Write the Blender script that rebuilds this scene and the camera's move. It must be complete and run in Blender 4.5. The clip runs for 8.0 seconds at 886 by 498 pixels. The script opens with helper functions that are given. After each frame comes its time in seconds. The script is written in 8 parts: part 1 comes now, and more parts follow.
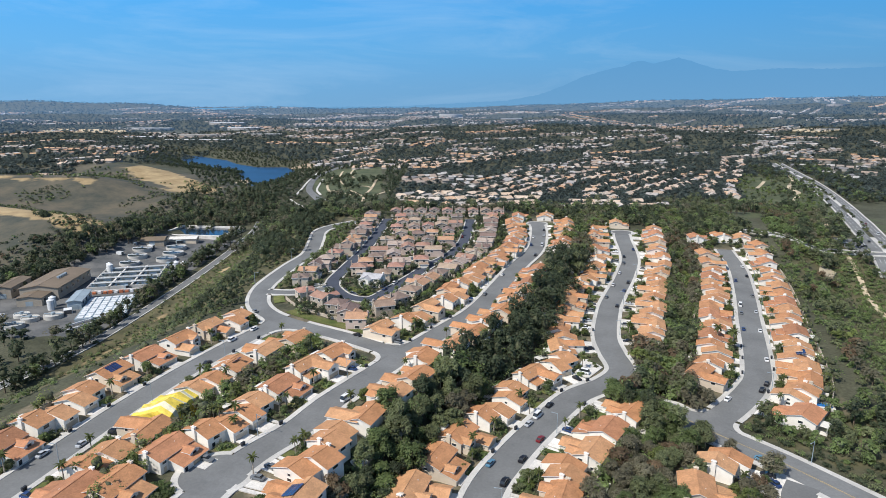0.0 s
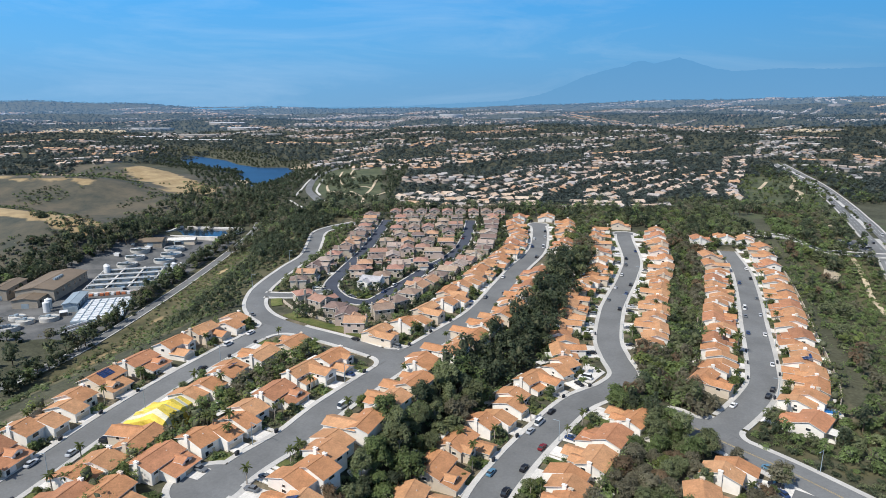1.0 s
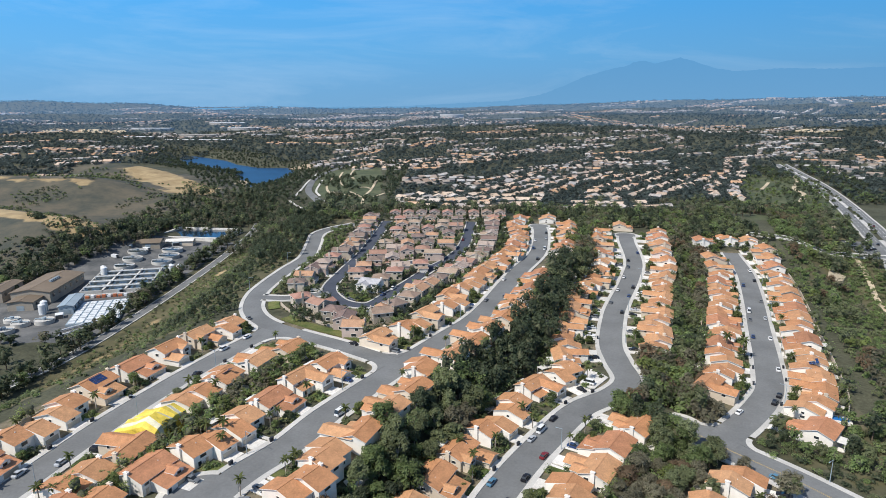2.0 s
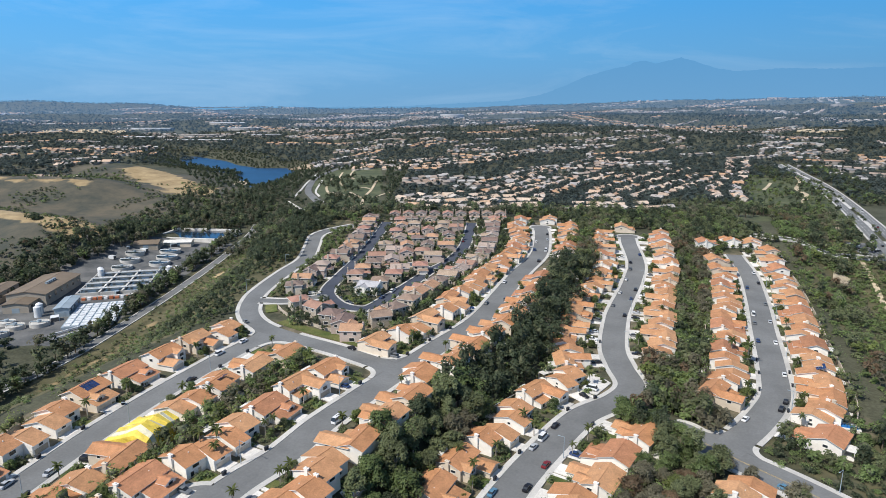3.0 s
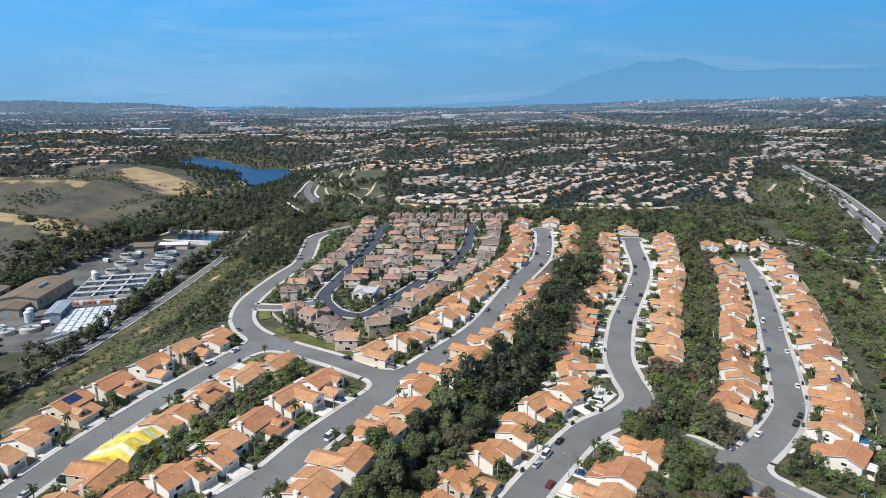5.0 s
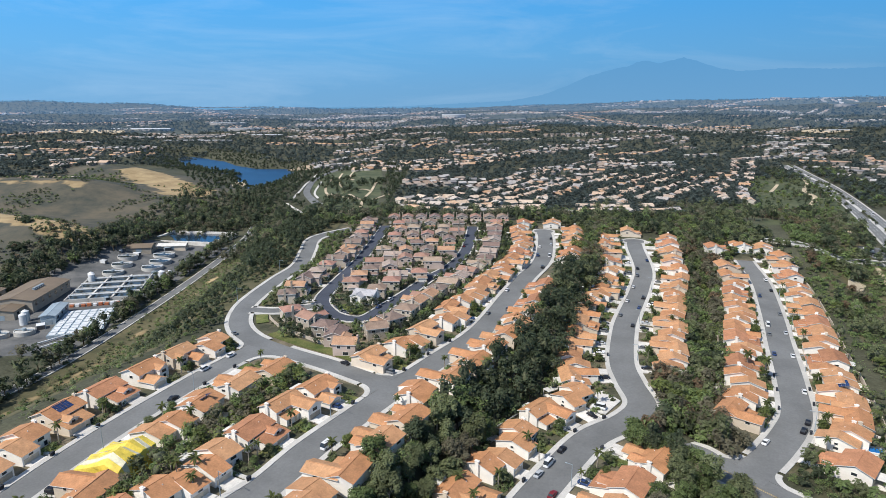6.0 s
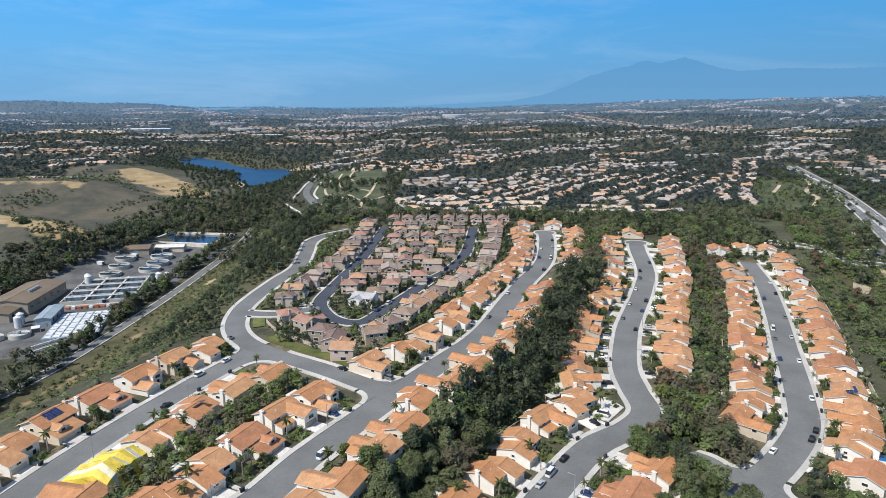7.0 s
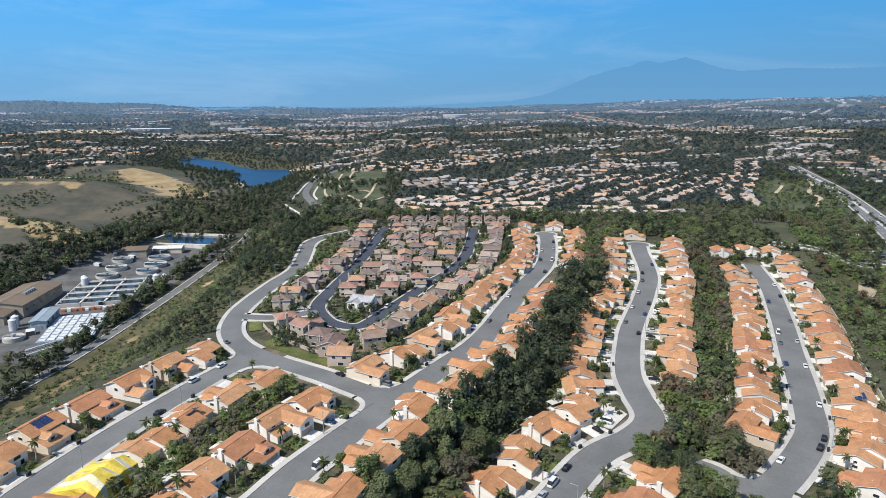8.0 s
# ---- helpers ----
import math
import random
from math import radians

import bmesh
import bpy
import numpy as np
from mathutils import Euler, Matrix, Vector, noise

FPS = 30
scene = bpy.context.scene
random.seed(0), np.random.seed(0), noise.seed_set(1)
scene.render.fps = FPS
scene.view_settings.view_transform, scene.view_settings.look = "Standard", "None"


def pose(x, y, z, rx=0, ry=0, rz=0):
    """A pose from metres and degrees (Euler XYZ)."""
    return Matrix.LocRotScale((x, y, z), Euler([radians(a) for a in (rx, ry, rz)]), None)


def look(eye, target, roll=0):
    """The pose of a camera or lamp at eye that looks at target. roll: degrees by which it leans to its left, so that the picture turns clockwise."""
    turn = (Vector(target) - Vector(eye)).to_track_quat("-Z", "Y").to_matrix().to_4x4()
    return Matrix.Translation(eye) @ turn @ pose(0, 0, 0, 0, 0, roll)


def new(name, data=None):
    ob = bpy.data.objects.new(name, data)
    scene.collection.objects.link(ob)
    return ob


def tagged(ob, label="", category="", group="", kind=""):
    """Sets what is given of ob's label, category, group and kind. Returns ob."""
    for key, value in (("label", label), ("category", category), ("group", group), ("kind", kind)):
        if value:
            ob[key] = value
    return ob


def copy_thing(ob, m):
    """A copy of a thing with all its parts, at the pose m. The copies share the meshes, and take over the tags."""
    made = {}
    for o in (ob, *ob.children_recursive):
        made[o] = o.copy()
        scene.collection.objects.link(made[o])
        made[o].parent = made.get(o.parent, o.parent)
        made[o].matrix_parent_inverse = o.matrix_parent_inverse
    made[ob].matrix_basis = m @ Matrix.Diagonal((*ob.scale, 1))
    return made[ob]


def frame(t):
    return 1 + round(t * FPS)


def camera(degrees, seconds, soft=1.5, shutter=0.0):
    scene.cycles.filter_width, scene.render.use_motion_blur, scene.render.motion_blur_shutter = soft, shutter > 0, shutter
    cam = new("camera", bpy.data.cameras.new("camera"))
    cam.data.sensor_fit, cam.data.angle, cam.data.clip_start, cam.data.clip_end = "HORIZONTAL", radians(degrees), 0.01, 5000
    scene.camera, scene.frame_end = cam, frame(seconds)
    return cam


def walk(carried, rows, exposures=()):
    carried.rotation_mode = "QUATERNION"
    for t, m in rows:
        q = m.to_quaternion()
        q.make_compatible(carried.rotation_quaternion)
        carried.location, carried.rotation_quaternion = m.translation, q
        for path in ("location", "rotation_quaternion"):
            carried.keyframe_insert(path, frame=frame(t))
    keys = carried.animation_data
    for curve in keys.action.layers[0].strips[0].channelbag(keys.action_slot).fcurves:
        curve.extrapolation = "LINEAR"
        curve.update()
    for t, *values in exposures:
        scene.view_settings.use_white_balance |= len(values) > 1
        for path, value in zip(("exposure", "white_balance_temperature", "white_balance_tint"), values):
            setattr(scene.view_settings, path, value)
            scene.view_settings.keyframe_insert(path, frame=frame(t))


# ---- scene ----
# The camera: a drone flying straight ahead at about 5 m/s.
cam = camera(71.05, 8.0, 0.85)
EYE, PITCH = 116.0, -13.27
FLIGHT = [t / 2 for t in range(17)]
walk(cam, [(t, pose(2.75 * t / 8, 42 * t / 8 - 0.73 * t / 8 * (1 - t / 8), EYE + 0.3 * t / 8,
                    90 + PITCH + 0.0155 * t / 8, 0, 0.402 * t / 8)) for t in FLIGHT])

# ---- world and sun ----
SUN_FROM, SUN_UP = math.atan2(-0.78, -0.63), radians(50)
world = bpy.data.worlds.new("world")
scene.world = world
world.use_nodes = True
wn, wl = world.node_tree.nodes, world.node_tree.links
wn.clear()
sky = wn.new("ShaderNodeTexSky")
sky.sky_type, sky.sun_disc = "NISHITA", False
sky.sun_elevation, sky.sun_rotation = SUN_UP, SUN_FROM
sky.air_density, sky.dust_density, sky.ozone_density = 1.0, 0.6, 2.0
coord = wn.new("ShaderNodeTexCoord")
split = wn.new("ShaderNodeSeparateXYZ")
wl.new(coord.outputs["Generated"], split.inputs[0])
# haze bands low over the horizon, clear blue above
low = wn.new("ShaderNodeValToRGB")
low.color_ramp.elements[0].position, low.color_ramp.elements[0].color = 0.0, (0.165, 0.375, 0.625, 1)
low.color_ramp.elements[1].position, low.color_ramp.elements[1].color = 0.24, (0.07, 0.30, 0.74, 1)
for where, tone in ((0.03, (0.155, 0.385, 0.665, 1)), (0.075, (0.132, 0.405, 0.745, 1)), (0.14, (0.092, 0.395, 0.82, 1))):
    e = low.color_ramp.elements.new(where)
    e.color = tone
wl.new(split.outputs["Z"], low.inputs[0])
# thin streaks of high cloud
stretch = wn.new("ShaderNodeMapping")
stretch.inputs["Scale"].default_value = (1.5, 1.5, 9)
stretch.inputs["Rotation"].default_value = (0.0, 0.10, 0.0)
wl.new(coord.outputs["Generated"], stretch.inputs[0])
wisp = wn.new("ShaderNodeTexNoise")
wisp.inputs["Scale"].default_value, wisp.inputs["Detail"].default_value, wisp.inputs["Roughness"].default_value = 1.7, 8, 0.62
wisp.inputs["Distortion"].default_value = 0.6
wl.new(stretch.outputs[0], wisp.inputs["Vector"])
thin = wn.new("ShaderNodeMapRange")
thin.inputs["From Min"].default_value, thin.inputs["From Max"].default_value = 0.46, 0.82
thin.inputs["To Max"].default_value = 0.36
wl.new(wisp.outputs[0], thin.inputs["Value"])
cloudy = wn.new("ShaderNodeMix")
cloudy.data_type = "RGBA"
cloudy.inputs["B"].default_value = (0.50, 0.68, 0.88, 1)
wl.new(thin.outputs[0], cloudy.inputs["Factor"])
wl.new(low.outputs[0], cloudy.inputs["A"])
high = wn.new("ShaderNodeMapRange")
high.inputs["From Min"].default_value, high.inputs["From Max"].default_value = 0.22, 0.5
wl.new(split.outputs["Z"], high.inputs["Value"])
dim = wn.new("ShaderNodeMix")
dim.data_type, dim.blend_type = "RGBA", "MULTIPLY"
dim.inputs["Factor"].default_value, dim.inputs["B"].default_value = 1.0, (0.112, 0.112, 0.112, 1)
wl.new(sky.outputs[0], dim.inputs["A"])
both = wn.new("ShaderNodeMix")
both.data_type = "RGBA"
wl.new(high.outputs[0], both.inputs["Factor"])
wl.new(cloudy.outputs["Result"], both.inputs["A"])
wl.new(dim.outputs["Result"], both.inputs["B"])
bg = wn.new("ShaderNodeBackground")
side = wn.new("ShaderNodeMapRange")
side.inputs["From Min"].default_value, side.inputs["From Max"].default_value = -0.6, 0.6
side.inputs["To Min"].default_value, side.inputs["To Max"].default_value = 1.17, 0.93
wl.new(split.outputs["X"], side.inputs["Value"])
wl.new(side.outputs[0], bg.inputs["Strength"])
wl.new(both.outputs["Result"], bg.inputs["Color"])
wout = wn.new("ShaderNodeOutputWorld")
wl.new(bg.outputs[0], wout.inputs[0])

sun = new("sun", bpy.data.lights.new("sun", "SUN"))
sun.data.energy, sun.data.angle, sun.data.color = 4.45, radians(0.53), (1.0, 0.957, 0.885)
to_sun = Vector((math.sin(SUN_FROM) * math.cos(SUN_UP), math.cos(SUN_FROM) * math.cos(SUN_UP), math.sin(SUN_UP)))
sun.matrix_world = look(to_sun * 300, (0, 0, 0))

# ---- materials ----
def tone(c, k):
    return tuple(min(1.0, v * k) for v in c) + (1,)


def surface(name, col, rough=0.85, big=0.2, big_scale=0.15, fine=0.25, fine_scale=3.0, bump=0.3, each=0.12, metal=0.0, alt=None, island=False):
    """A matt surface with blotches, grain and relief; each: how far objects differ; alt: a second colour that the blotches reach."""
    m = bpy.data.materials.new(name)
    m.use_nodes = True
    n, l = m.node_tree.nodes, m.node_tree.links
    bsdf = n["Principled BSDF"]
    at = n.new("ShaderNodeTexCoord")
    info = n.new("ShaderNodeObjectInfo")
    source = n.new("ShaderNodeNewGeometry").outputs["Random Per Island"] if island else info.outputs["Random"]
    shift = n.new("ShaderNodeVectorMath")
    shift.operation = "MULTIPLY_ADD"
    l.new(info.outputs["Random"], shift.inputs[0])
    shift.inputs[1].default_value = (57, 31, 43)
    l.new(at.outputs["Object"], shift.inputs[2])
    a, b = n.new("ShaderNodeTexNoise"), n.new("ShaderNodeTexNoise")
    for t, s, d in ((a, big_scale, 5), (b, fine_scale, 6)):
        t.inputs["Scale"].default_value, t.inputs["Detail"].default_value, t.inputs["Roughness"].default_value = s, d, 0.62
        l.new(shift.outputs[0], t.inputs["Vector"])
    ra = n.new("ShaderNodeValToRGB")
    ra.color_ramp.elements[0].position, ra.color_ramp.elements[1].position = 0.36, 0.64
    ra.color_ramp.elements[0].color = tone(col, 1 - big)
    ra.color_ramp.elements[1].color = tone(alt, 1.0) if alt else tone(col, 1 + big)
    l.new(a.outputs[0], ra.inputs[0])
    rb = n.new("ShaderNodeMapRange")
    rb.inputs["From Min"].default_value, rb.inputs["From Max"].default_value = 0.3, 0.7
    rb.inputs["To Min"].default_value, rb.inputs["To Max"].default_value = 1 - fine, 1 + fine
    l.new(b.outputs[0], rb.inputs["Value"])
    rc = n.new("ShaderNodeMapRange")
    rc.inputs["To Min"].default_value, rc.inputs["To Max"].default_value = 1 - each, 1 + each
    l.new(source, rc.inputs["Value"])
    mul = n.new("ShaderNodeMath")
    mul.operation = "MULTIPLY"
    l.new(rb.outputs[0], mul.inputs[0])
    l.new(rc.outputs[0], mul.inputs[1])
    mix = n.new("ShaderNodeVectorMath")
    mix.operation = "SCALE"
    l.new(ra.outputs[0], mix.inputs[0])
    l.new(mul.outputs[0], mix.inputs["Scale"])
    l.new(mix.outputs[0], bsdf.inputs["Base Color"])
    bsdf.inputs["Roughness"].default_value, bsdf.inputs["Metallic"].default_value = rough, metal
    bsdf.inputs["Specular IOR Level"].default_value = 0.3
    if bump:
        bp = n.new("ShaderNodeBump")
        bp.inputs["Strength"].default_value, bp.inputs["Distance"].default_value = bump, 0.08
        l.new(b.outputs[0], bp.inputs["Height"])
        l.new(bp.outputs[0], bsdf.inputs["Normal"])
    return m


def tiled_roof(name, stops, rough=0.75, each=0.1):
    """Clay or concrete roof tiles: courses as relief, mottled tiles, the whole roof's tone by a ramp over houses."""
    m = surface(name, (0.5, 0.5, 0.5), rough, 0.13, 0.30, 0.10, 1.9, 0.25, each)
    n, l = m.node_tree.nodes, m.node_tree.links
    bsdf = n["Principled BSDF"]
    old = bsdf.inputs["Base Color"].links[0].from_socket
    info = n.new("ShaderNodeObjectInfo")
    ramp = n.new("ShaderNodeValToRGB")
    ramp.color_ramp.interpolation = "LINEAR" if len(stops) < 4 else "CONSTANT"
    while len(ramp.color_ramp.elements) > 1:
        ramp.color_ramp.elements.remove(ramp.color_ramp.elements[-1])
    for i, c in enumerate(stops):
        e = ramp.color_ramp.elements[0] if i == 0 else ramp.color_ramp.elements.new(i / len(stops))
        e.position, e.color = i / len(stops), (*c, 1)
    l.new(info.outputs["Random"], ramp.inputs[0])
    twice = n.new("ShaderNodeVectorMath")
    twice.operation = "SCALE"
    twice.inputs["Scale"].default_value = 2.0
    l.new(old, twice.inputs[0])
    mul = n.new("ShaderNodeVectorMath")
    mul.operation = "MULTIPLY"
    l.new(ramp.outputs[0], mul.inputs[0])
    l.new(twice.outputs[0], mul.inputs[1])
    # streaks of dust and lichen down the slope, and single paler tiles
    at = n.new("ShaderNodeTexCoord")
    cell = n.new("ShaderNodeTexVoronoi")
    cell.inputs["Scale"].default_value = 2.4
    l.new(at.outputs["Object"], cell.inputs["Vector"])
    cr = n.new("ShaderNodeMapRange")
    cr.inputs["To Min"].default_value, cr.inputs["To Max"].default_value = 0.92, 1.08
    sep = n.new("ShaderNodeSeparateColor")
    l.new(cell.outputs["Color"], sep.inputs[0])
    l.new(sep.outputs[0], cr.inputs["Value"])
    last = n.new("ShaderNodeVectorMath")
    last.operation = "SCALE"
    l.new(mul.outputs[0], last.inputs[0])
    l.new(cr.outputs[0], last.inputs["Scale"])
    l.new(last.outputs[0], bsdf.inputs["Base Color"])
    wave = n.new("ShaderNodeTexWave")
    wave.bands_direction = "Z"
    wave.inputs["Scale"].default_value, wave.inputs["Distortion"].default_value = 2.2, 0.4
    l.new(at.outputs["Object"], wave.inputs["Vector"])
    bp = n.new("ShaderNodeBump")
    bp.inputs["Strength"].default_value, bp.inputs["Distance"].default_value = 0.35, 0.06
    l.new(wave.outputs[0], bp.inputs["Height"])
    l.new(bsdf.inputs["Normal"].links[0].from_socket, bp.inputs["Normal"])
    l.new(bp.outputs[0], bsdf.inputs["Normal"])
    return m


def leaves(name, dark, light, each=0.25):
    """Leaves: every leaf cluster its own tone between two, every plant a little apart."""
    m = bpy.data.materials.new(name)
    m.use_nodes = True
    n, l = m.node_tree.nodes, m.node_tree.links
    bsdf = n["Principled BSDF"]
    geo, info = n.new("ShaderNodeNewGeometry"), n.new("ShaderNodeObjectInfo")
    mix = n.new("ShaderNodeMix")
    mix.data_type = "RGBA"
    mix.inputs["A"].default_value, mix.inputs["B"].default_value = (*dark, 1), (*light, 1)
    some = n.new("ShaderNodeMapRange")
    some.inputs["To Min"].default_value, some.inputs["To Max"].default_value = 0.22, 0.78
    l.new(geo.outputs["Random Per Island"], some.inputs["Value"])
    l.new(some.outputs[0], mix.inputs["Factor"])
    r = n.new("ShaderNodeMapRange")
    r.inputs["To Min"].default_value, r.inputs["To Max"].default_value = 1 - each, 1 + each
    l.new(info.outputs["Random"], r.inputs["Value"])
    at, big = n.new("ShaderNodeTexCoord"), n.new("ShaderNodeTexNoise")
    big.inputs["Scale"].default_value = 0.11
    l.new(at.outputs["Object"], big.inputs["Vector"])
    br = n.new("ShaderNodeMapRange")
    br.inputs["From Min"].default_value, br.inputs["From Max"].default_value = 0.3, 0.7
    br.inputs["To Min"].default_value, br.inputs["To Max"].default_value = 0.62, 1.38
    l.new(big.outputs[0], br.inputs["Value"])
    mm = n.new("ShaderNodeMath")
    mm.operation = "MULTIPLY"
    l.new(r.outputs[0], mm.inputs[0])
    l.new(br.outputs[0], mm.inputs[1])
    s = n.new("ShaderNodeVectorMath")
    s.operation = "SCALE"
    l.new(mix.outputs["Result"], s.inputs[0])
    l.new(mm.outputs[0], s.inputs["Scale"])
    l.new(s.outputs[0], bsdf.inputs["Base Color"])
    bsdf.inputs["Roughness"].default_value, bsdf.inputs["Specular IOR Level"].default_value = 0.6, 0.25
    # light shines through thin leaves
    thin_, out = n.new("ShaderNodeBsdfTranslucent"), n["Material Output"]
    l.new(s.outputs[0], thin_.inputs["Color"])
    blend = n.new("ShaderNodeMixShader")
    blend.inputs[0].default_value = 0.5
    l.new(bsdf.outputs[0], blend.inputs[1])
    l.new(thin_.outputs[0], blend.inputs[2])
    l.new(blend.outputs[0], out.inputs["Surface"])
    return m


def glassy(name, col, rough=0.08):
    m = surface(name, col, rough, 0.1, 0.3, 0.05, 2, 0, 0.2)
    m.node_tree.nodes["Principled BSDF"].inputs["Specular IOR Level"].default_value = 0.6
    return m


def glow(name, col, strength=1.0):
    m = bpy.data.materials.new(name)
    m.use_nodes = True
    b = m.node_tree.nodes["Principled BSDF"]
    b.inputs["Base Color"].default_value = (0, 0, 0, 1)
    b.inputs["Specular IOR Level"].default_value = 0.0
    b.inputs["Emission Color"].default_value, b.inputs["Emission Strength"].default_value = (*col, 1), strength
    return m


ASPHALT = surface("asphalt", (0.182, 0.186, 0.184), 0.9, 0.13, 0.05, 0.10, 1.2, 0.2, 0.04)
DARK_ASPHALT = surface("dark_asphalt", (0.070, 0.080, 0.105), 0.9, 0.12, 0.06, 0.10, 1.2, 0.2, 0.04)
CONCRETE = surface("concrete", (0.539, 0.521, 0.484), 0.9, 0.12, 0.08, 0.10, 1.6, 0.2, 0.06)
PALE_CONCRETE = surface("pale_concrete", (0.68, 0.65, 0.60), 0.9, 0.14, 0.2, 0.10, 1.6, 0.2, 0.16)
STUCCO = surface("stucco", (0.86, 0.81, 0.735), 0.92, 0.06, 0.25, 0.05, 6, 0.3, 0.09)
CREAM = surface("cream_stucco", (0.68, 0.58, 0.46), 0.92, 0.07, 0.25, 0.05, 6, 0.3, 0.14)
BEIGE = surface("beige_stucco", (0.52, 0.45, 0.365), 0.92, 0.08, 0.25, 0.05, 6, 0.3, 0.25)
TAN = surface("tan_stucco", (0.40, 0.35, 0.285), 0.92, 0.08, 0.25, 0.05, 6, 0.3, 0.3)
PINK = surface("pinkish_stucco", (0.50, 0.40, 0.345), 0.92, 0.07, 0.25, 0.05, 6, 0.3, 0.18)
ROOF = tiled_roof("orange_roof_tile", ((0.525, 0.270, 0.132), (0.59, 0.325, 0.168), (0.465, 0.226, 0.108)))
ROOF_RED = tiled_roof("red_roof_tile", ((0.42, 0.20, 0.105), (0.47, 0.22, 0.115)))
ROOF_MIXED = tiled_roof("mixed_roof_tile", ((0.33, 0.235, 0.175), (0.38, 0.225, 0.165), (0.25, 0.185, 0.150), (0.40, 0.300, 0.220),
                                            (0.40, 0.220, 0.165), (0.46, 0.270, 0.165), (0.215, 0.150, 0.125), (0.38, 0.30, 0.25)))
ROOF_GREY = tiled_roof("grey_roof_tile", ((0.38, 0.37, 0.38), (0.42, 0.41, 0.42)))
TRIM = surface("white_trim", (0.78, 0.75, 0.70), 0.8, 0.05, 0.5, 0.04, 4, 0.1, 0.05)
GLASS = glassy("window_glass", (0.03, 0.035, 0.04))
DOOR = surface("painted_door", (0.55, 0.47, 0.36), 0.7, 0.05, 0.5, 0.06, 4, 0.1, 0.3)
FENCE = surface("block_fence", (0.47, 0.40, 0.32), 0.9, 0.12, 0.3, 0.1, 2, 0.3, 0.1)
# filler inside tree crowns, coloured dark to give the shade between the leaves
TWIG_SHADE = surface("twig_shade", (0.100, 0.108, 0.064), 0.95, 0.3, 0.5, 0.35, 3, 0.6, 0.2)
BARK = surface("bark", (0.13, 0.10, 0.07), 0.95, 0.25, 0.8, 0.3, 5, 0.6, 0.2)
PALE_BARK = surface("pale_bark", (0.36, 0.31, 0.25), 0.95, 0.25, 0.8, 0.3, 5, 0.6, 0.2)
LEAF = leaves("green_leaves", (0.090, 0.135, 0.053), (0.246, 0.306, 0.121))
LEAF_OLIVE = leaves("olive_leaves", (0.128, 0.151, 0.078), (0.283, 0.316, 0.157))
LEAF_GREY = leaves("grey_leaves", (0.157, 0.148, 0.099), (0.302, 0.279, 0.188))
LEAF_RUST = leaves("rust_leaves", (0.159, 0.114, 0.072), (0.286, 0.204, 0.127))
LEAF_LIME = leaves("lime_leaves", (0.100, 0.135, 0.045), (0.230, 0.262, 0.088))
LEAF_GOLD = leaves("gold_leaves", (0.16, 0.10, 0.015), (0.34, 0.20, 0.03))
FROND = leaves("palm_fronds", (0.075, 0.105, 0.035), (0.17, 0.19, 0.065))
# far foliage: bluer and greyer than near leaves, some haze in the colour
WOODS = leaves("hazy_far_leaves", (0.062, 0.085, 0.078), (0.125, 0.150, 0.132), 0.0)
LEAF_DARK = leaves("dark_leaves", (0.048, 0.067, 0.039), (0.125, 0.153, 0.086))
LAWN = surface("lawn", (0.10, 0.145, 0.035), 0.95, 0.3, 0.12, 0.25, 2.5, 0.5, 0.2, alt=(0.17, 0.17, 0.06))
SOIL = surface("bare_soil", (0.36, 0.28, 0.19), 0.95, 0.25, 0.1, 0.2, 1.5, 0.5, 0.2)
SAND = surface("pale_sand", (0.55, 0.45, 0.31), 0.95, 0.15, 0.05, 0.15, 0.8, 0.5, 0.1)
BROWN_METAL = surface("brown_roofing", (0.20, 0.155, 0.11), 0.7, 0.12, 0.06, 0.08, 1.5, 0.2, 0.1)
GREY_METAL = surface("grey_sheet_metal", (0.30, 0.36, 0.40), 0.5, 0.1, 0.1, 0.06, 1.5, 0.1, 0.1)
WHITE_METAL = surface("white_painted_metal", (0.74, 0.75, 0.75), 0.45, 0.08, 0.3, 0.05, 2, 0.1, 0.05)
ORANGE_PAINT = surface("orange_paint", (0.50, 0.17, 0.08), 0.6, 0.15, 0.3, 0.1, 2, 0.1, 0.1)
YELLOW_TARP = surface("yellow_tarp", (0.83, 0.63, 0.10), 0.55, 0.16, 0.4, 0.08, 2, 0.3, 0.05)
GREY_TARP = surface("grey_tarp", (0.70, 0.65, 0.46), 0.55, 0.16, 0.4, 0.08, 2, 0.3, 0.05)
YELLOW_LINE = surface("yellow_road_paint", (0.55, 0.40, 0.15), 0.8, 0.25, 0.2, 0.2, 2, 0, 0.05)
WHITE_LINE = surface("white_road_paint", (0.66, 0.65, 0.62), 0.8, 0.2, 0.2, 0.2, 2, 0, 0.05)
PANEL = glassy("solar_cells", (0.024, 0.048, 0.13), 0.15)
RUBBER = surface("black_rubber", (0.02, 0.02, 0.02), 0.7, 0.1, 1, 0.1, 4, 0, 0.1)
BLACK_BIN = surface("dark_plastic", (0.03, 0.033, 0.04), 0.5, 0.1, 1, 0.1, 4, 0, 0.3)
RUST_METAL = surface("dark_steel", (0.10, 0.10, 0.10), 0.5, 0.2, 1, 0.1, 4, 0, 0.1)
POOL_BLUE = glassy("pool_water", (0.02, 0.18, 0.50), 0.05)
WATER = surface("lake_water", (0.014, 0.050, 0.115), 0.35, 0.15, 0.02, 0.1, 0.3, 0.15, 0.0)
POND = glassy("basin_water", (0.055, 0.070, 0.070), 0.25)
DARK_WATER = glassy("pond_water", (0.015, 0.03, 0.05), 0.12)
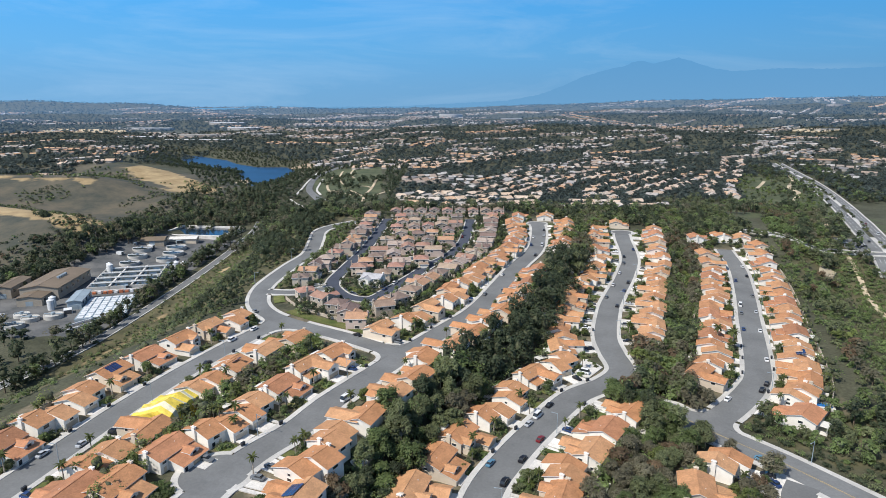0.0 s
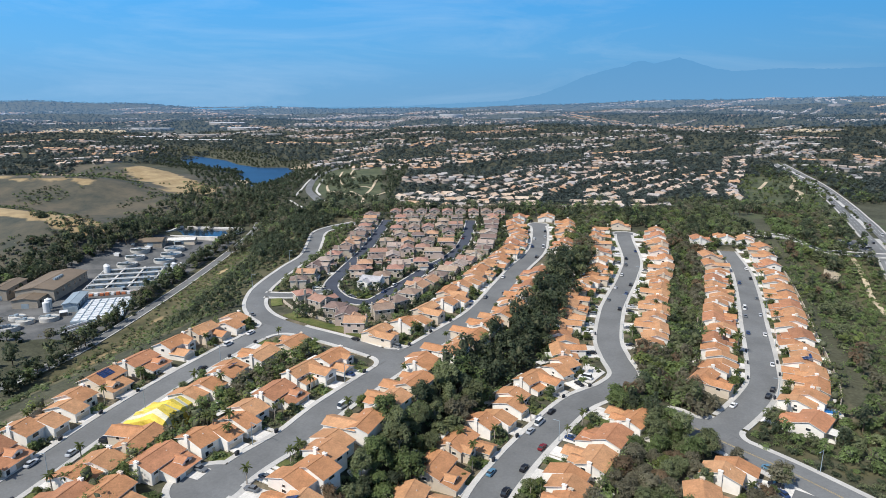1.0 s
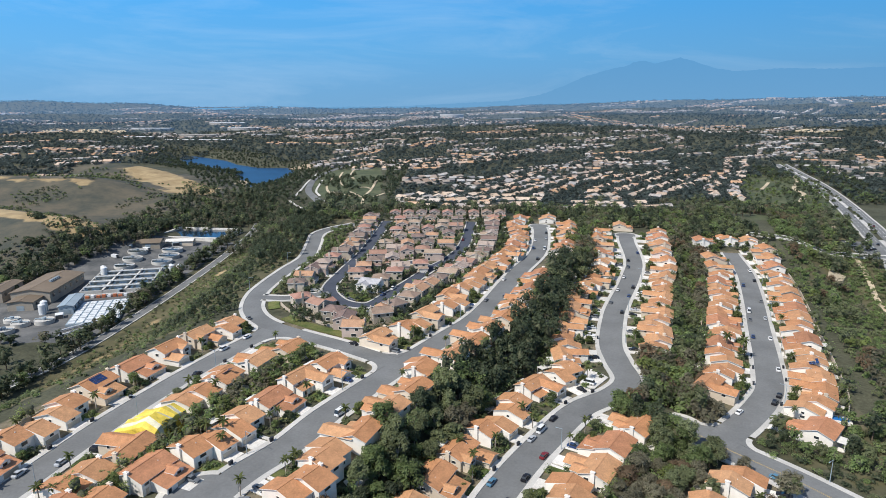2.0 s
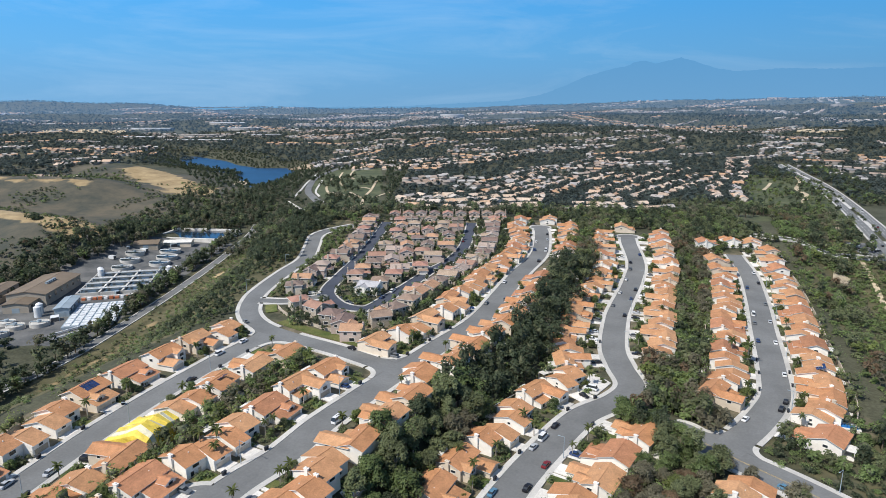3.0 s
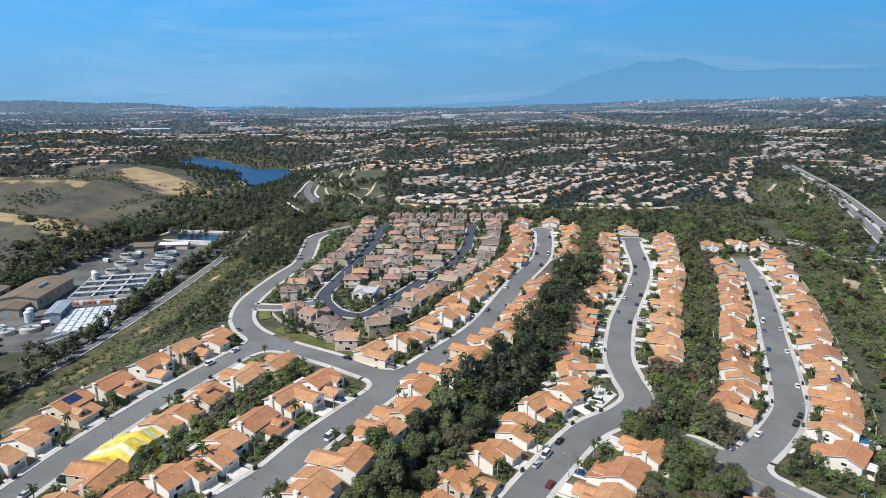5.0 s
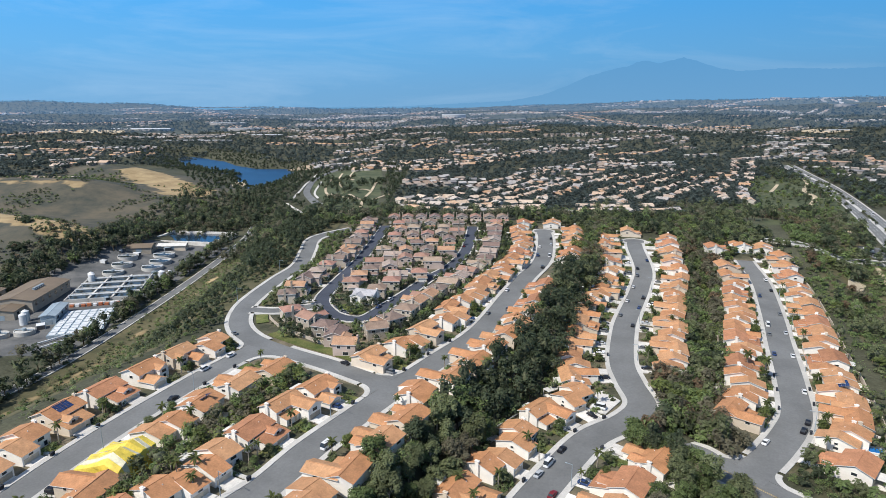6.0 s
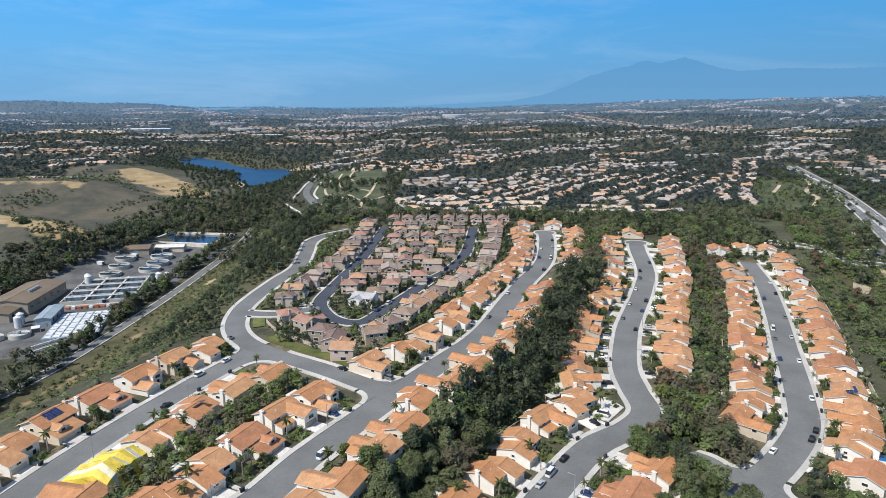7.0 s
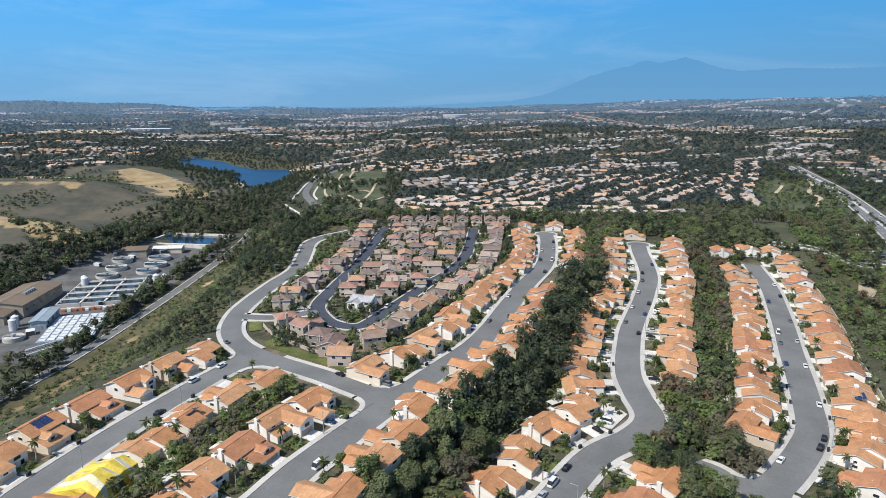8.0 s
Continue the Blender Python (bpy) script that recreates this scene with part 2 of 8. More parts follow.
PATIO = surface("patio_cover", (0.70, 0.68, 0.63), 0.8, 0.1, 0.4, 0.06, 3, 0.1, 0.1)
FAR_WALL = surface("far_walls", (0.40, 0.365, 0.33), 0.9, 0.06, 0.2, 0.05, 1, 0, 0.35, island=True)


def island_ramp(name, stops, rough=0.85):
    """One joined mesh of many small roofs: each takes one of the tones."""
    m = bpy.data.materials.new(name)
    m.use_nodes = True
    n, l = m.node_tree.nodes, m.node_tree.links
    geo, ramp = n.new("ShaderNodeNewGeometry"), n.new("ShaderNodeValToRGB")
    ramp.color_ramp.interpolation = "CONSTANT"
    for i, c in enumerate(stops):
        e = ramp.color_ramp.elements[i] if i < 2 else ramp.color_ramp.elements.new(0.5)
        e.position, e.color = i / len(stops), (*c, 1)
    l.new(geo.outputs["Random Per Island"], ramp.inputs[0])
    at, fine = n.new("ShaderNodeTexCoord"), n.new("ShaderNodeTexNoise")
    fine.inputs["Scale"].default_value = 0.5
    l.new(at.outputs["Object"], fine.inputs["Vector"])
    r = n.new("ShaderNodeMapRange")
    r.inputs["From Min"].default_value, r.inputs["From Max"].default_value = 0.3, 0.7
    r.inputs["To Min"].default_value, r.inputs["To Max"].default_value = 0.85, 1.15
    l.new(fine.outputs[0], r.inputs["Value"])
    s = n.new("ShaderNodeVectorMath")
    s.operation = "SCALE"
    l.new(ramp.outputs[0], s.inputs[0])
    l.new(r.outputs[0], s.inputs["Scale"])
    l.new(s.outputs[0], n["Principled BSDF"].inputs["Base Color"])
    n["Principled BSDF"].inputs["Roughness"].default_value = rough
    return m


FAR_ROOF = island_ramp("far_roofs", ((0.334, 0.282, 0.238), (0.370, 0.290, 0.229), (0.220, 0.211, 0.211), (0.334, 0.246, 0.185), (0.458, 0.431, 0.405), (0.246, 0.202, 0.176), (0.387, 0.299, 0.246), (0.229, 0.176, 0.150)))
FAR_ROOF_ORANGE = island_ramp("far_orange_roofs", ((0.50, 0.30, 0.17), (0.42, 0.27, 0.18), (0.55, 0.34, 0.20), (0.40, 0.30, 0.23)))
TOWN_ROOF = island_ramp("town_roofs", ((0.56, 0.45, 0.36), (0.62, 0.49, 0.38), (0.50, 0.37, 0.28), (0.40, 0.37, 0.35), (0.58, 0.42, 0.30), (0.48, 0.42, 0.37)))
PALE_ROOF = island_ramp("far_flat_roofs", ((0.60, 0.60, 0.60), (0.45, 0.46, 0.48), (0.70, 0.70, 0.70), (0.35, 0.33, 0.30)))


# ---- the lie of the land ----
def sm(a, b, v):
    t = np.clip((v - a) / (b - a), 0, 1)
    return t * t * (3 - 2 * t)


def seg_far(x, y, ax, ay, bx, by):
    t = np.clip(((x - ax) * (bx - ax) + (y - ay) * (by - ay)) / ((bx - ax) ** 2 + (by - ay) ** 2), 0, 1)
    return np.hypot(x - ax - t * (bx - ax), y - ay - t * (by - ay))


LAKE = [(-666, 1579), (-689, 1665), (-653, 1665), (-594, 1596), (-532, 1532), (-475, 1431), (-405, 1355), (-343, 1355), (-316, 1286), (-309, 1185), (-307, 1099), (-318, 1060), (-364, 1149),
        (-404, 1234), (-439, 1275), (-472, 1286), (-534, 1355), (-594, 1445)]


def shore(x, y):
    """Metres to the lake's shore line, negative on the water."""
    x, y = np.asarray(x, float), np.asarray(y, float)
    away, wet = np.full(x.shape, 1e9), np.zeros(x.shape, bool)
    for (ax, ay), (bx, by) in zip(LAKE, LAKE[1:] + LAKE[:1]):
        away = np.minimum(away, seg_far(x, y, ax, ay, bx, by))
        if ay != by:
            wet = wet ^ (((ay > y) != (by > y)) & (x < (bx - ax) * (y - ay) / (by - ay) + ax))
    return np.where(wet, -away, away)


def height(x, y):
    x, y = np.asarray(x, float), np.asarray(y, float)
    # two terraces, the western one higher, with wooded swales between the rows
    gully = x - np.interp(y, (140, 178, 240, 300, 362, 430, 508), (-40, -18, 14, 50, 72, 99, 119))
    east, west = 12 * sm(390, 500, y), 11 + 2 * sm(420, 540, y)
    t = sm(-13, 15, gully)
    z = west * (1 - t) + east * t
    near = 1 - sm(520, 600, y)
    z = z - 1.5 * np.exp(-(gully / 10) ** 2) * near * (1 - sm(420, 470, y))
    z = z - 5 * np.exp(-((x - np.interp(y, (171, 230, 295, 363, 450, 538), (58, 88, 119, 147, 178, 203))) / 8) ** 2) * near * sm(215, 250, y)
    # the canyon to the east
    z = z - 13 * sm(2, 50, x - (178 + 0.36 * (y - 250))) * sm(215, 260, y)
    # valley behind the plateau
    z = z + (-3 - z) * sm(585, 690, y)
    # western slope down to the works
    edge = np.where(y < 311, -154 + 0.36 * (y - 191), -111 - 0.02 * (y - 311)) - x
    t = sm(0, 85, edge)
    low = -27 + 13 * sm(700, 900, y) + 32 * np.exp(-(seg_far(x, y, -760, 790, -385, 610) / 75) ** 2)
    low = low + 27 * np.exp(-(seg_far(x, y, -900, 915, -520, 890) / 85) ** 2) + 17 * np.exp(-(seg_far(x, y, -760, 1130, -575, 1095) / 80) ** 2) + 7 * np.exp(-(seg_far(x, y, -575, 1095, -440, 1045) / 55) ** 2)
    z = z * (1 - t) + low * t
    # the land climbs towards the horizon
    far = np.hypot(x, y)
    z = z + (84 + 70 * sm(0, 2600, x)) * (np.clip(far - 1050, 0, None) / 3750) ** 1.15
    z = z + sm(900, 2200, far) * (7 * np.sin(x / 310 + 1.3) * np.sin(y / 260) + 5 * np.sin(x / 145 + y / 205))
    z = z + 42 * np.exp(-(seg_far(x, y, -3300, 3900, -2250, 4300) / 420) ** 2)
    # the lake's hollow
    if x.ndim or (-900 < x < -150 and 900 < y < 1850):
        z = z + (-25 - z) * sm(90, -30, shore(x, y))
    return z


def ground_z(x, y):
    return float(height(x, y))


def part(name, bm, material, parent=None, label="", smooth=False):
    """One mesh object from a bmesh, under a thing or a part."""
    me = bpy.data.meshes.new(name)
    bm.normal_update()
    bm.to_mesh(me)
    bm.free()
    for m in (material if isinstance(material, (list, tuple)) else (material,)):
        me.materials.append(m)
    if smooth:
        me.shade_smooth()
    ob = new(name, me)
    if parent is not None:
        ob.parent = parent
    return tagged(ob, label)


def meshed(name, verts, faces, material, parent=None, label="", which=None):
    """One mesh object from arrays."""
    me = bpy.data.meshes.new(name)
    me.from_pydata([tuple(v) for v in verts], [], [tuple(f) for f in faces])
    for m in (material if isinstance(material, (list, tuple)) else (material,)):
        me.materials.append(m)
    if which is not None:
        me.polygons.foreach_set("material_index", np.asarray(which, np.int32))
    ob = new(name, me)
    if parent is not None:
        ob.parent = parent
    return tagged(ob, label)


def spaced(lo, a, b, hi, step, grow=1.13):
    """Coordinates, close together from a to b and wider apart towards lo and hi."""
    mid = list(np.arange(a, b + step, step))
    left, right, d = [], [], step
    p = a
    while p > lo:
        d *= grow
        p -= d
        left.append(max(p, lo))
    d, p = step, mid[-1]
    while p < hi:
        d *= grow
        p += d
        right.append(min(p, hi))
    return np.array(left[::-1] + mid + right)


gx, gy = spaced(-4600, -460, 340, 4600, 4.6, 1.05), spaced(-900, 128, 760, 4950, 4.6, 1.04)
GX, GY = np.meshgrid(gx, gy)
GZ = height(GX, GY)
nx, ny = len(gx), len(gy)
idx = np.arange(nx * ny).reshape(ny, nx)
quads = np.stack([idx[:-1, :-1], idx[:-1, 1:], idx[1:, 1:], idx[1:, :-1]], -1).reshape(-1, 4)


def ground_material():
    """Earth: dark under trees, tan in the gardens, golden and grey-green grass on the hills, by cover stored on the mesh."""
    m = surface("earth", (0.078, 0.082, 0.048), 0.95, 0.3, 0.03, 0.35, 0.6, 0.6, 0.0, alt=(0.100, 0.100, 0.064))
    n, l = m.node_tree.nodes, m.node_tree.links
    bsdf = n["Principled BSDF"]
    last = bsdf.inputs["Base Color"].links[0].from_socket
    at = n.new("ShaderNodeTexCoord")
    for cover, a, b, scale in (("garden", (0.11, 0.10, 0.062), (0.25, 0.205, 0.14), 0.25), ("slope", (0.062, 0.064, 0.033), (0.150, 0.132, 0.070), 0.05),
                               ("scrub", (0.060, 0.068, 0.056), (0.145, 0.125, 0.088), 0.02), ("gold", (0.29, 0.21, 0.11), (0.46, 0.345, 0.19), 0.035),
                               ("park", (0.060, 0.078, 0.040), (0.125, 0.135, 0.072), 0.04), ("yard", (0.085, 0.09, 0.092), (0.18, 0.178, 0.172), 0.05)):
        w, noise_a, noise_b = n.new("ShaderNodeAttribute"), n.new("ShaderNodeTexNoise"), n.new("ShaderNodeTexNoise")
        w.attribute_name = cover
        noise_a.inputs["Scale"].default_value, noise_a.inputs["Detail"].default_value, noise_a.inputs["Roughness"].default_value = scale, 8, 0.7
        noise_b.inputs["Scale"].default_value, noise_b.inputs["Detail"].default_value = 0.045, 6
        l.new(at.outputs["Object"], noise_a.inputs["Vector"])
        l.new(at.outputs["Object"], noise_b.inputs["Vector"])
        c = n.new("ShaderNodeMix")
        c.data_type = "RGBA"
        c.inputs["A"].default_value, c.inputs["B"].default_value = (*a, 1), (*b, 1)
        sharp = n.new("ShaderNodeMapRange")
        sharp.inputs["From Min"].default_value, sharp.inputs["From Max"].default_value = 0.38, 0.62
        l.new(noise_a.outputs[0], sharp.inputs["Value"])
        l.new(sharp.outputs[0], c.inputs["Factor"])
        # ragged borders between the covers
        add = n.new("ShaderNodeMath")
        add.operation = "ADD"
        l.new(w.outputs["Fac"], add.inputs[0])
        l.new(noise_b.outputs[0], add.inputs[1])
        edge = n.new("ShaderNodeMapRange")
        edge.inputs["From Min"].default_value, edge.inputs["From Max"].default_value = 0.95, 1.08
        l.new(add.outputs[0], edge.inputs["Value"])
        mix = n.new("ShaderNodeMix")
        mix.data_type = "RGBA"
        l.new(edge.outputs[0], mix.inputs["Factor"])
        l.new(last, mix.inputs["A"])
        l.new(c.outputs["Result"], mix.inputs["B"])
        last = mix.outputs["Result"]
    l.new(last, bsdf.inputs["Base Color"])
    return m


ground = meshed("ground", np.stack([GX, GY, GZ], -1).reshape(-1, 3), quads, ground_material())
ground.data.shade_smooth()
tagged(ground, "rolling ground of dry grass, scrub and earth", "ground", kind="structure")


def cover(name, w):
    ground.data.attributes.new(name, "FLOAT", "POINT").data.foreach_set("value", np.clip(w, 0, 1).astype(np.float32).ravel())


west_edge = np.where(GY < 311, -154 + 0.36 * (GY - 191), -111 - 0.02 * (GY - 311))
gully_x = np.interp(GY, (140, 178, 240, 300, 362, 430, 508), (-40, -18, 14, 50, 72, 99, 119))
swale_x = np.interp(GY, (171, 230, 295, 363, 450, 538), (58, 88, 119, 147, 178, 203))
canyon_x = 178 + 0.36 * (GY - 250)
lots = sm(-3, 4, GX - np.where(GY < 300, west_edge, np.maximum(west_edge, -90))) * sm(3, 10, abs(GX - gully_x)) * sm(5, 11, abs(GX - swale_x)) * sm(-3, -9, GX - canyon_x) * sm(8, -4, GY - np.interp(GX, (-60, 60, 70, 105, 112, 168, 180, 260), (585, 585, 560, 560, 518, 518, 486, 478))) * sm(60, 120, GY) * (1 - sm(8, 12, GX - np.interp(GY, (128, 160, 184, 200, 215), (146, 126.5, 111.5, 99.5, 90))) * sm(208, 200, GY))
cover("garden", 0.53 * lots + 0.06 * sm(700, 780, GY) * sm(-250, -150, GX))
bank_x = np.interp(GY, (110, 128, 160, 184, 200, 206), (157, 146, 126.5, 111.5, 99.5, 95))
cover("slope", 0.5 * sm(7, 12, GX - bank_x) * sm(232, 216, GY) * sm(100, 110, GY) + 0.95 * np.maximum(sm(5, 14, west_edge - GX) * sm(-225, -205, GX) * sm(640, 560, GY), np.maximum(sm(-88, -94, GX) * sm(320, 340, GY) * sm(600, 560, GY) * sm(-225, -205, GX), 0.8 * sm(0, 12, GX - canyon_x) * sm(120, 60, GX - canyon_x) * sm(640, 560, GY) * sm(100, 130, GY))))
hill = sm(-300, -335, GX) * sm(420, 500, GY) * sm(1150, 1050, GY)
cover("scrub", hill * 0.9)
crest = np.exp(-(seg_far(GX, GY, -800, 815, -345, 600) / 26) ** 2) + np.exp(-(seg_far(GX, GY, -505, 1070, -372, 930) / 44) ** 2) + 0.62 * np.exp(-(seg_far(GX, GY, -900, 895, -500, 870) / 24) ** 2)
bank = GX - np.interp(GY, (200, 250, 296, 349, 454, 640), (-238, -222, -208, -195, -190, -190))
crest = crest + 0.50 * np.exp(-(bank / 8) ** 2) * sm(640, 580, GY)
cover("gold", crest * 0.95)
cover("park", 0.95 * sm(0, 14, GX + np.interp(GY, (700, 830, 930, 1020, 1180, 1260), (120, 165, 200, 222, 240, 225))) * sm(0, -14, GX + np.interp(GY, (700, 1000, 1260), (66, 90, 120))) * sm(715, 745, GY) * sm(1260, 1200, GY)
      + 0.95 * sm(70, 50, seg_far(GX, GY, 405, 740, 512, 960)) + 0.56 * sm(130, 170, GX) * sm(470, 440, GX) * sm(540, 570, GY) * sm(780, 740, GY))
cover("yard", 0.95 * sm(-352, -340, GX) * sm(-214, -224, GX) * sm(360, 372, GY) * sm(660, 640, GY) * sm(-400, -330, GX + 0.25 * (480 - GY)))

pond_rim = []
for (ax, ay), (bx, by), (cx, cy) in zip(LAKE[-1:] + LAKE[:-1], LAKE, LAKE[1:] + LAKE[:1]):
    ex, ey = cx - ax, cy - ay
    k = 22 / math.hypot(ex, ey)
    pond_rim.append((bx - ey * k, by + ex * k, -21.6))
water = meshed("water", pond_rim, [tuple(range(len(pond_rim)))], WATER)
tagged(water, "blue reservoir water between wooded banks", "lake", kind="structure")


# ---- streets ----
def resampled(pts, step=2.5):
    """Points on a smooth curve through pts, evenly spaced."""
    p = np.array(pts, float)
    p = np.vstack([2 * p[0] - p[1], p, 2 * p[-1] - p[-2]])
    out = []
    for a, b, c, d in zip(p, p[1:], p[2:], p[3:]):
        for t in np.linspace(0, 1, 24, endpoint=False):
            out.append(0.5 * (2 * b + (c - a) * t + (2 * a - 5 * b + 4 * c - d) * t * t + (3 * b - a - 3 * c + d) * t ** 3))
    out = np.array(out + [p[-2]])
    run = np.r_[0, np.cumsum(np.hypot(*np.diff(out, axis=0).T))]
    s = np.linspace(0, run[-1], max(2, round(run[-1] / step) + 1))
    return np.stack([np.interp(s, run, out[:, 0]), np.interp(s, run, out[:, 1])], 1)


def normals(line):
    d = np.gradient(line, axis=0)
    d /= np.hypot(*d.T)[:, None]
    return np.stack([d[:, 1], -d[:, 0]], 1)  # to the right


STREETS = {  # centre line, half width
    "west_street": ([(-128, 128), (-121, 156), (-117, 176), (-112, 200), (-104, 228), (-93, 259), (-86, 276), (-81, 290)], 5.2),
    "middle_street": ([(-72, 128), (-65, 153), (-58, 170), (-48, 186), (-40, 205), (-28, 227), (-15, 250), (-1, 274), (19, 309), (38, 363), (50, 397), (68, 444), (79, 501), (82, 532)], 5.6),
    "link_road": ([(-16, 246.5), (-22, 251), (-45, 268), (-70, 284), (-88, 299), (-99, 317), (-104, 340), (-104, 362), (-100, 398), (-95, 429), (-98, 468), (-101, 500), (-94, 520), (-76, 542)], 4.7),
    "curved_street": ([(2, 128), (12, 165), (22.5, 186), (36, 207), (53, 230), (70, 243), (79.5, 256), (80.5, 276), (83, 298), (94, 335), (103, 359), (126, 412), (136.5, 440), (142, 478), (147, 500)], 5.6),
    "east_street": ([(96.5, 206), (101, 210), (114, 222), (127, 236), (137, 250), (150.5, 280), (167, 320), (186, 365), (205, 415), (211, 450), (212, 456)], 5.4),
    "cross_street": ([(83.5, 229), (87, 221), (91, 213), (99.5, 200), (111.5, 184), (126.5, 160), (146, 128)], 6.3),
    "enclave_street": ([(-50, 556), (-51, 524), (-53, 493), (-57, 443), (-63, 392), (-66, 357), (-58, 335), (-48, 325.5), (-38, 326), (-29, 346), (-19, 370), (-8, 399), (4, 424), (15, 462), (21, 508), (25, 552)], 3.8),
    "enclave_stub": ([(-7, 400), (-16, 412), (-27, 418)], 3.6),
    "enclave_gate_road": ([(-101, 338), (-84, 337), (-64, 346)], 3.6),
    "court": ([(112, 171), (106, 163), (102, 152), (100, 138)], 4.6),
}
BULBS = {"middle_street": (82, 532, 8.0), "curved_street": (147, 499, 8.0), "knuckle": (-66, 160, 10)}
LINES = {k: resampled(p) for k, (p, h) in STREETS.items()}


def in_road(x, y, but=(), margin=0.0):
    for k, line in LINES.items():
        if k not in but and np.hypot(line[:, 0] - x, line[:, 1] - y).min() < STREETS[k][1] + margin:
            return True
    return any(math.hypot(x - a, y - b) < r + margin for k, (a, b, r) in BULBS.items() if k not in but)


def ribbon(name, line, offs, lift, mat, skip=None, skirt=0.0, label="", category="road"):
    """A strip along a line over the given offsets to its right, laid on the ground; skirt: how far its outer edges go down."""
    nrm, verts, faces = normals(line), [], []
    cols = [(o, lift) for o in offs]
    if skirt:
        cols = [(offs[0], lift - skirt)] + cols + [(offs[-1], lift - skirt)]
    for p, q in zip(line, nrm):
        for o, z in cols:
            a = p + q * o
            verts.append((a[0], a[1], ground_z(*a) + z))
    k = len(cols)
    for i in range(len(line) - 1):
        mid = (line[i] + line[i + 1]) / 2 + (nrm[i] + nrm[i + 1]) / 2 * (offs[0] + offs[-1]) / 2
        if skip and skip(*mid):
            continue
        for j in range(k - 1):
            faces.append((i * k + j, i * k + j + 1, (i + 1) * k + j + 1, (i + 1) * k + j))
    return tagged(meshed(name, verts, faces, mat), label, category, kind="structure")


def disc(name, x, y, r0, r1, lift, mat, skip=None, skirt=0.0, label="", category="road"):
    verts, faces, k = [], [], 40
    rs = [(r0, lift), (r1, lift)]
    if skirt:
        rs = [(r0, lift - skirt)] + rs + [(r1, lift - skirt)]
    for i in range(k):
        a = 2 * math.pi * i / k
        for r, z in rs:
            px, py = x + r * math.cos(a), y + r * math.sin(a)
            verts.append((px, py, ground_z(px, py) + z))
    m = len(rs)
    for i in range(k):
        a = 2 * math.pi * (i + 0.5) / k
        if skip and skip(x + (r0 + r1) / 2 * math.cos(a), y + (r0 + r1) / 2 * math.sin(a)):
            continue
        for j in range(m - 1):
            faces.append((i * m + j, ((i + 1) % k) * m + j, ((i + 1) % k) * m + j + 1, i * m + j + 1))
    return tagged(meshed(name, verts, faces, mat), label, category, kind="structure")


def kerb_corner(a, side_a, away_a, b, side_b, away_b, r):
    """A rounded kerb where two streets meet: centre, corner, the two ends of its arc."""
    la, lb = LINES[a] + normals(LINES[a]) * side_a * STREETS[a][1], LINES[b] + normals(LINES[b]) * side_b * STREETS[b][1]
    gap = np.hypot(la[:, None, 0] - lb[None, :, 0], la[:, None, 1] - lb[None, :, 1])
    i, j = np.unravel_index(int(np.argmin(gap)), gap.shape)
    da, db = np.gradient(la, axis=0)[i] * away_a, np.gradient(lb, axis=0)[j] * away_b
    da, db = da / np.hypot(*da), db / np.hypot(*db)
    turn = math.acos(float(np.clip(da @ db, -1, 1)))
    w = np.linalg.solve(np.stack([da, -db], 1), lb[j] - la[i])
    k = la[i] + da * w[0]
    c = k + (da + db) / np.hypot(*(da + db)) * r / math.sin(turn / 2)
    return c, k, k + da * r / math.tan(turn / 2), k + db * r / math.tan(turn / 2), r


CORNERS = [kerb_corner("west_street", -1, -1, "link_road", -1, 1, 9), kerb_corner("west_street", 1, -1, "link_road", -1, -1, 9), kerb_corner("middle_street", -1, -1, "link_road", -1, 1, 9),
           kerb_corner("middle_street", -1, 1, "link_road", 1, 1, 8), kerb_corner("east_street", -1, 1, "cross_street", -1, -1, 6), kerb_corner("east_street", 1, 1, "cross_street", -1, 1, 7)]


def in_corner(x, y):
    for c, k, p, q, r in CORNERS:
        if math.hypot(x - k[0], y - k[1]) < max(math.hypot(*(p - k)), math.hypot(*(q - k))) + 0.5 and math.hypot(x - c[0], y - c[1]) > r - 1.7 and (np.array((x, y)) - c) @ (k - c) > 0:
            return True
    return False


for c, k, p, q, r in CORNERS:
    a0, a1 = math.atan2(*(p - c)[::-1]), math.atan2(*(q - c)[::-1])
    a1 = a0 + (a1 - a0 + math.pi) % (2 * math.pi) - math.pi
    arc = [c + r * np.array((math.cos(a0 + (a1 - a0) * i / 12), math.sin(a0 + (a1 - a0) * i / 12))) for i in range(13)]
    inner = [c + (g - c) * (r - 2.0) / r for g in arc]
    verts = [(g[0], g[1], ground_z(*g) + 0.39) for g in arc] + [(k[0], k[1], ground_z(*k) + 0.39)]
    face = [(i, i + 1, 13) if (a1 < a0) else (i + 1, i, 13) for i in range(12)]
    tagged(meshed("road", verts, face, ASPHALT), "rounded asphalt corner of the junction", "road", kind="structure")
    verts = [(g[0], g[1], ground_z(*g) + z) for row, z in ((arc, 0.0), (arc, 0.478), (inner, 0.478), (inner, 0.0)) for g in row]
    face = [(j * 13 + i, j * 13 + i + 1, j * 13 + i + 14, j * 13 + i + 13) for j in range(3) for i in range(12)]
    tagged(meshed("pavement", verts, face, CONCRETE), "rounded concrete pavement corner at the junction", "pavement", kind="structure")
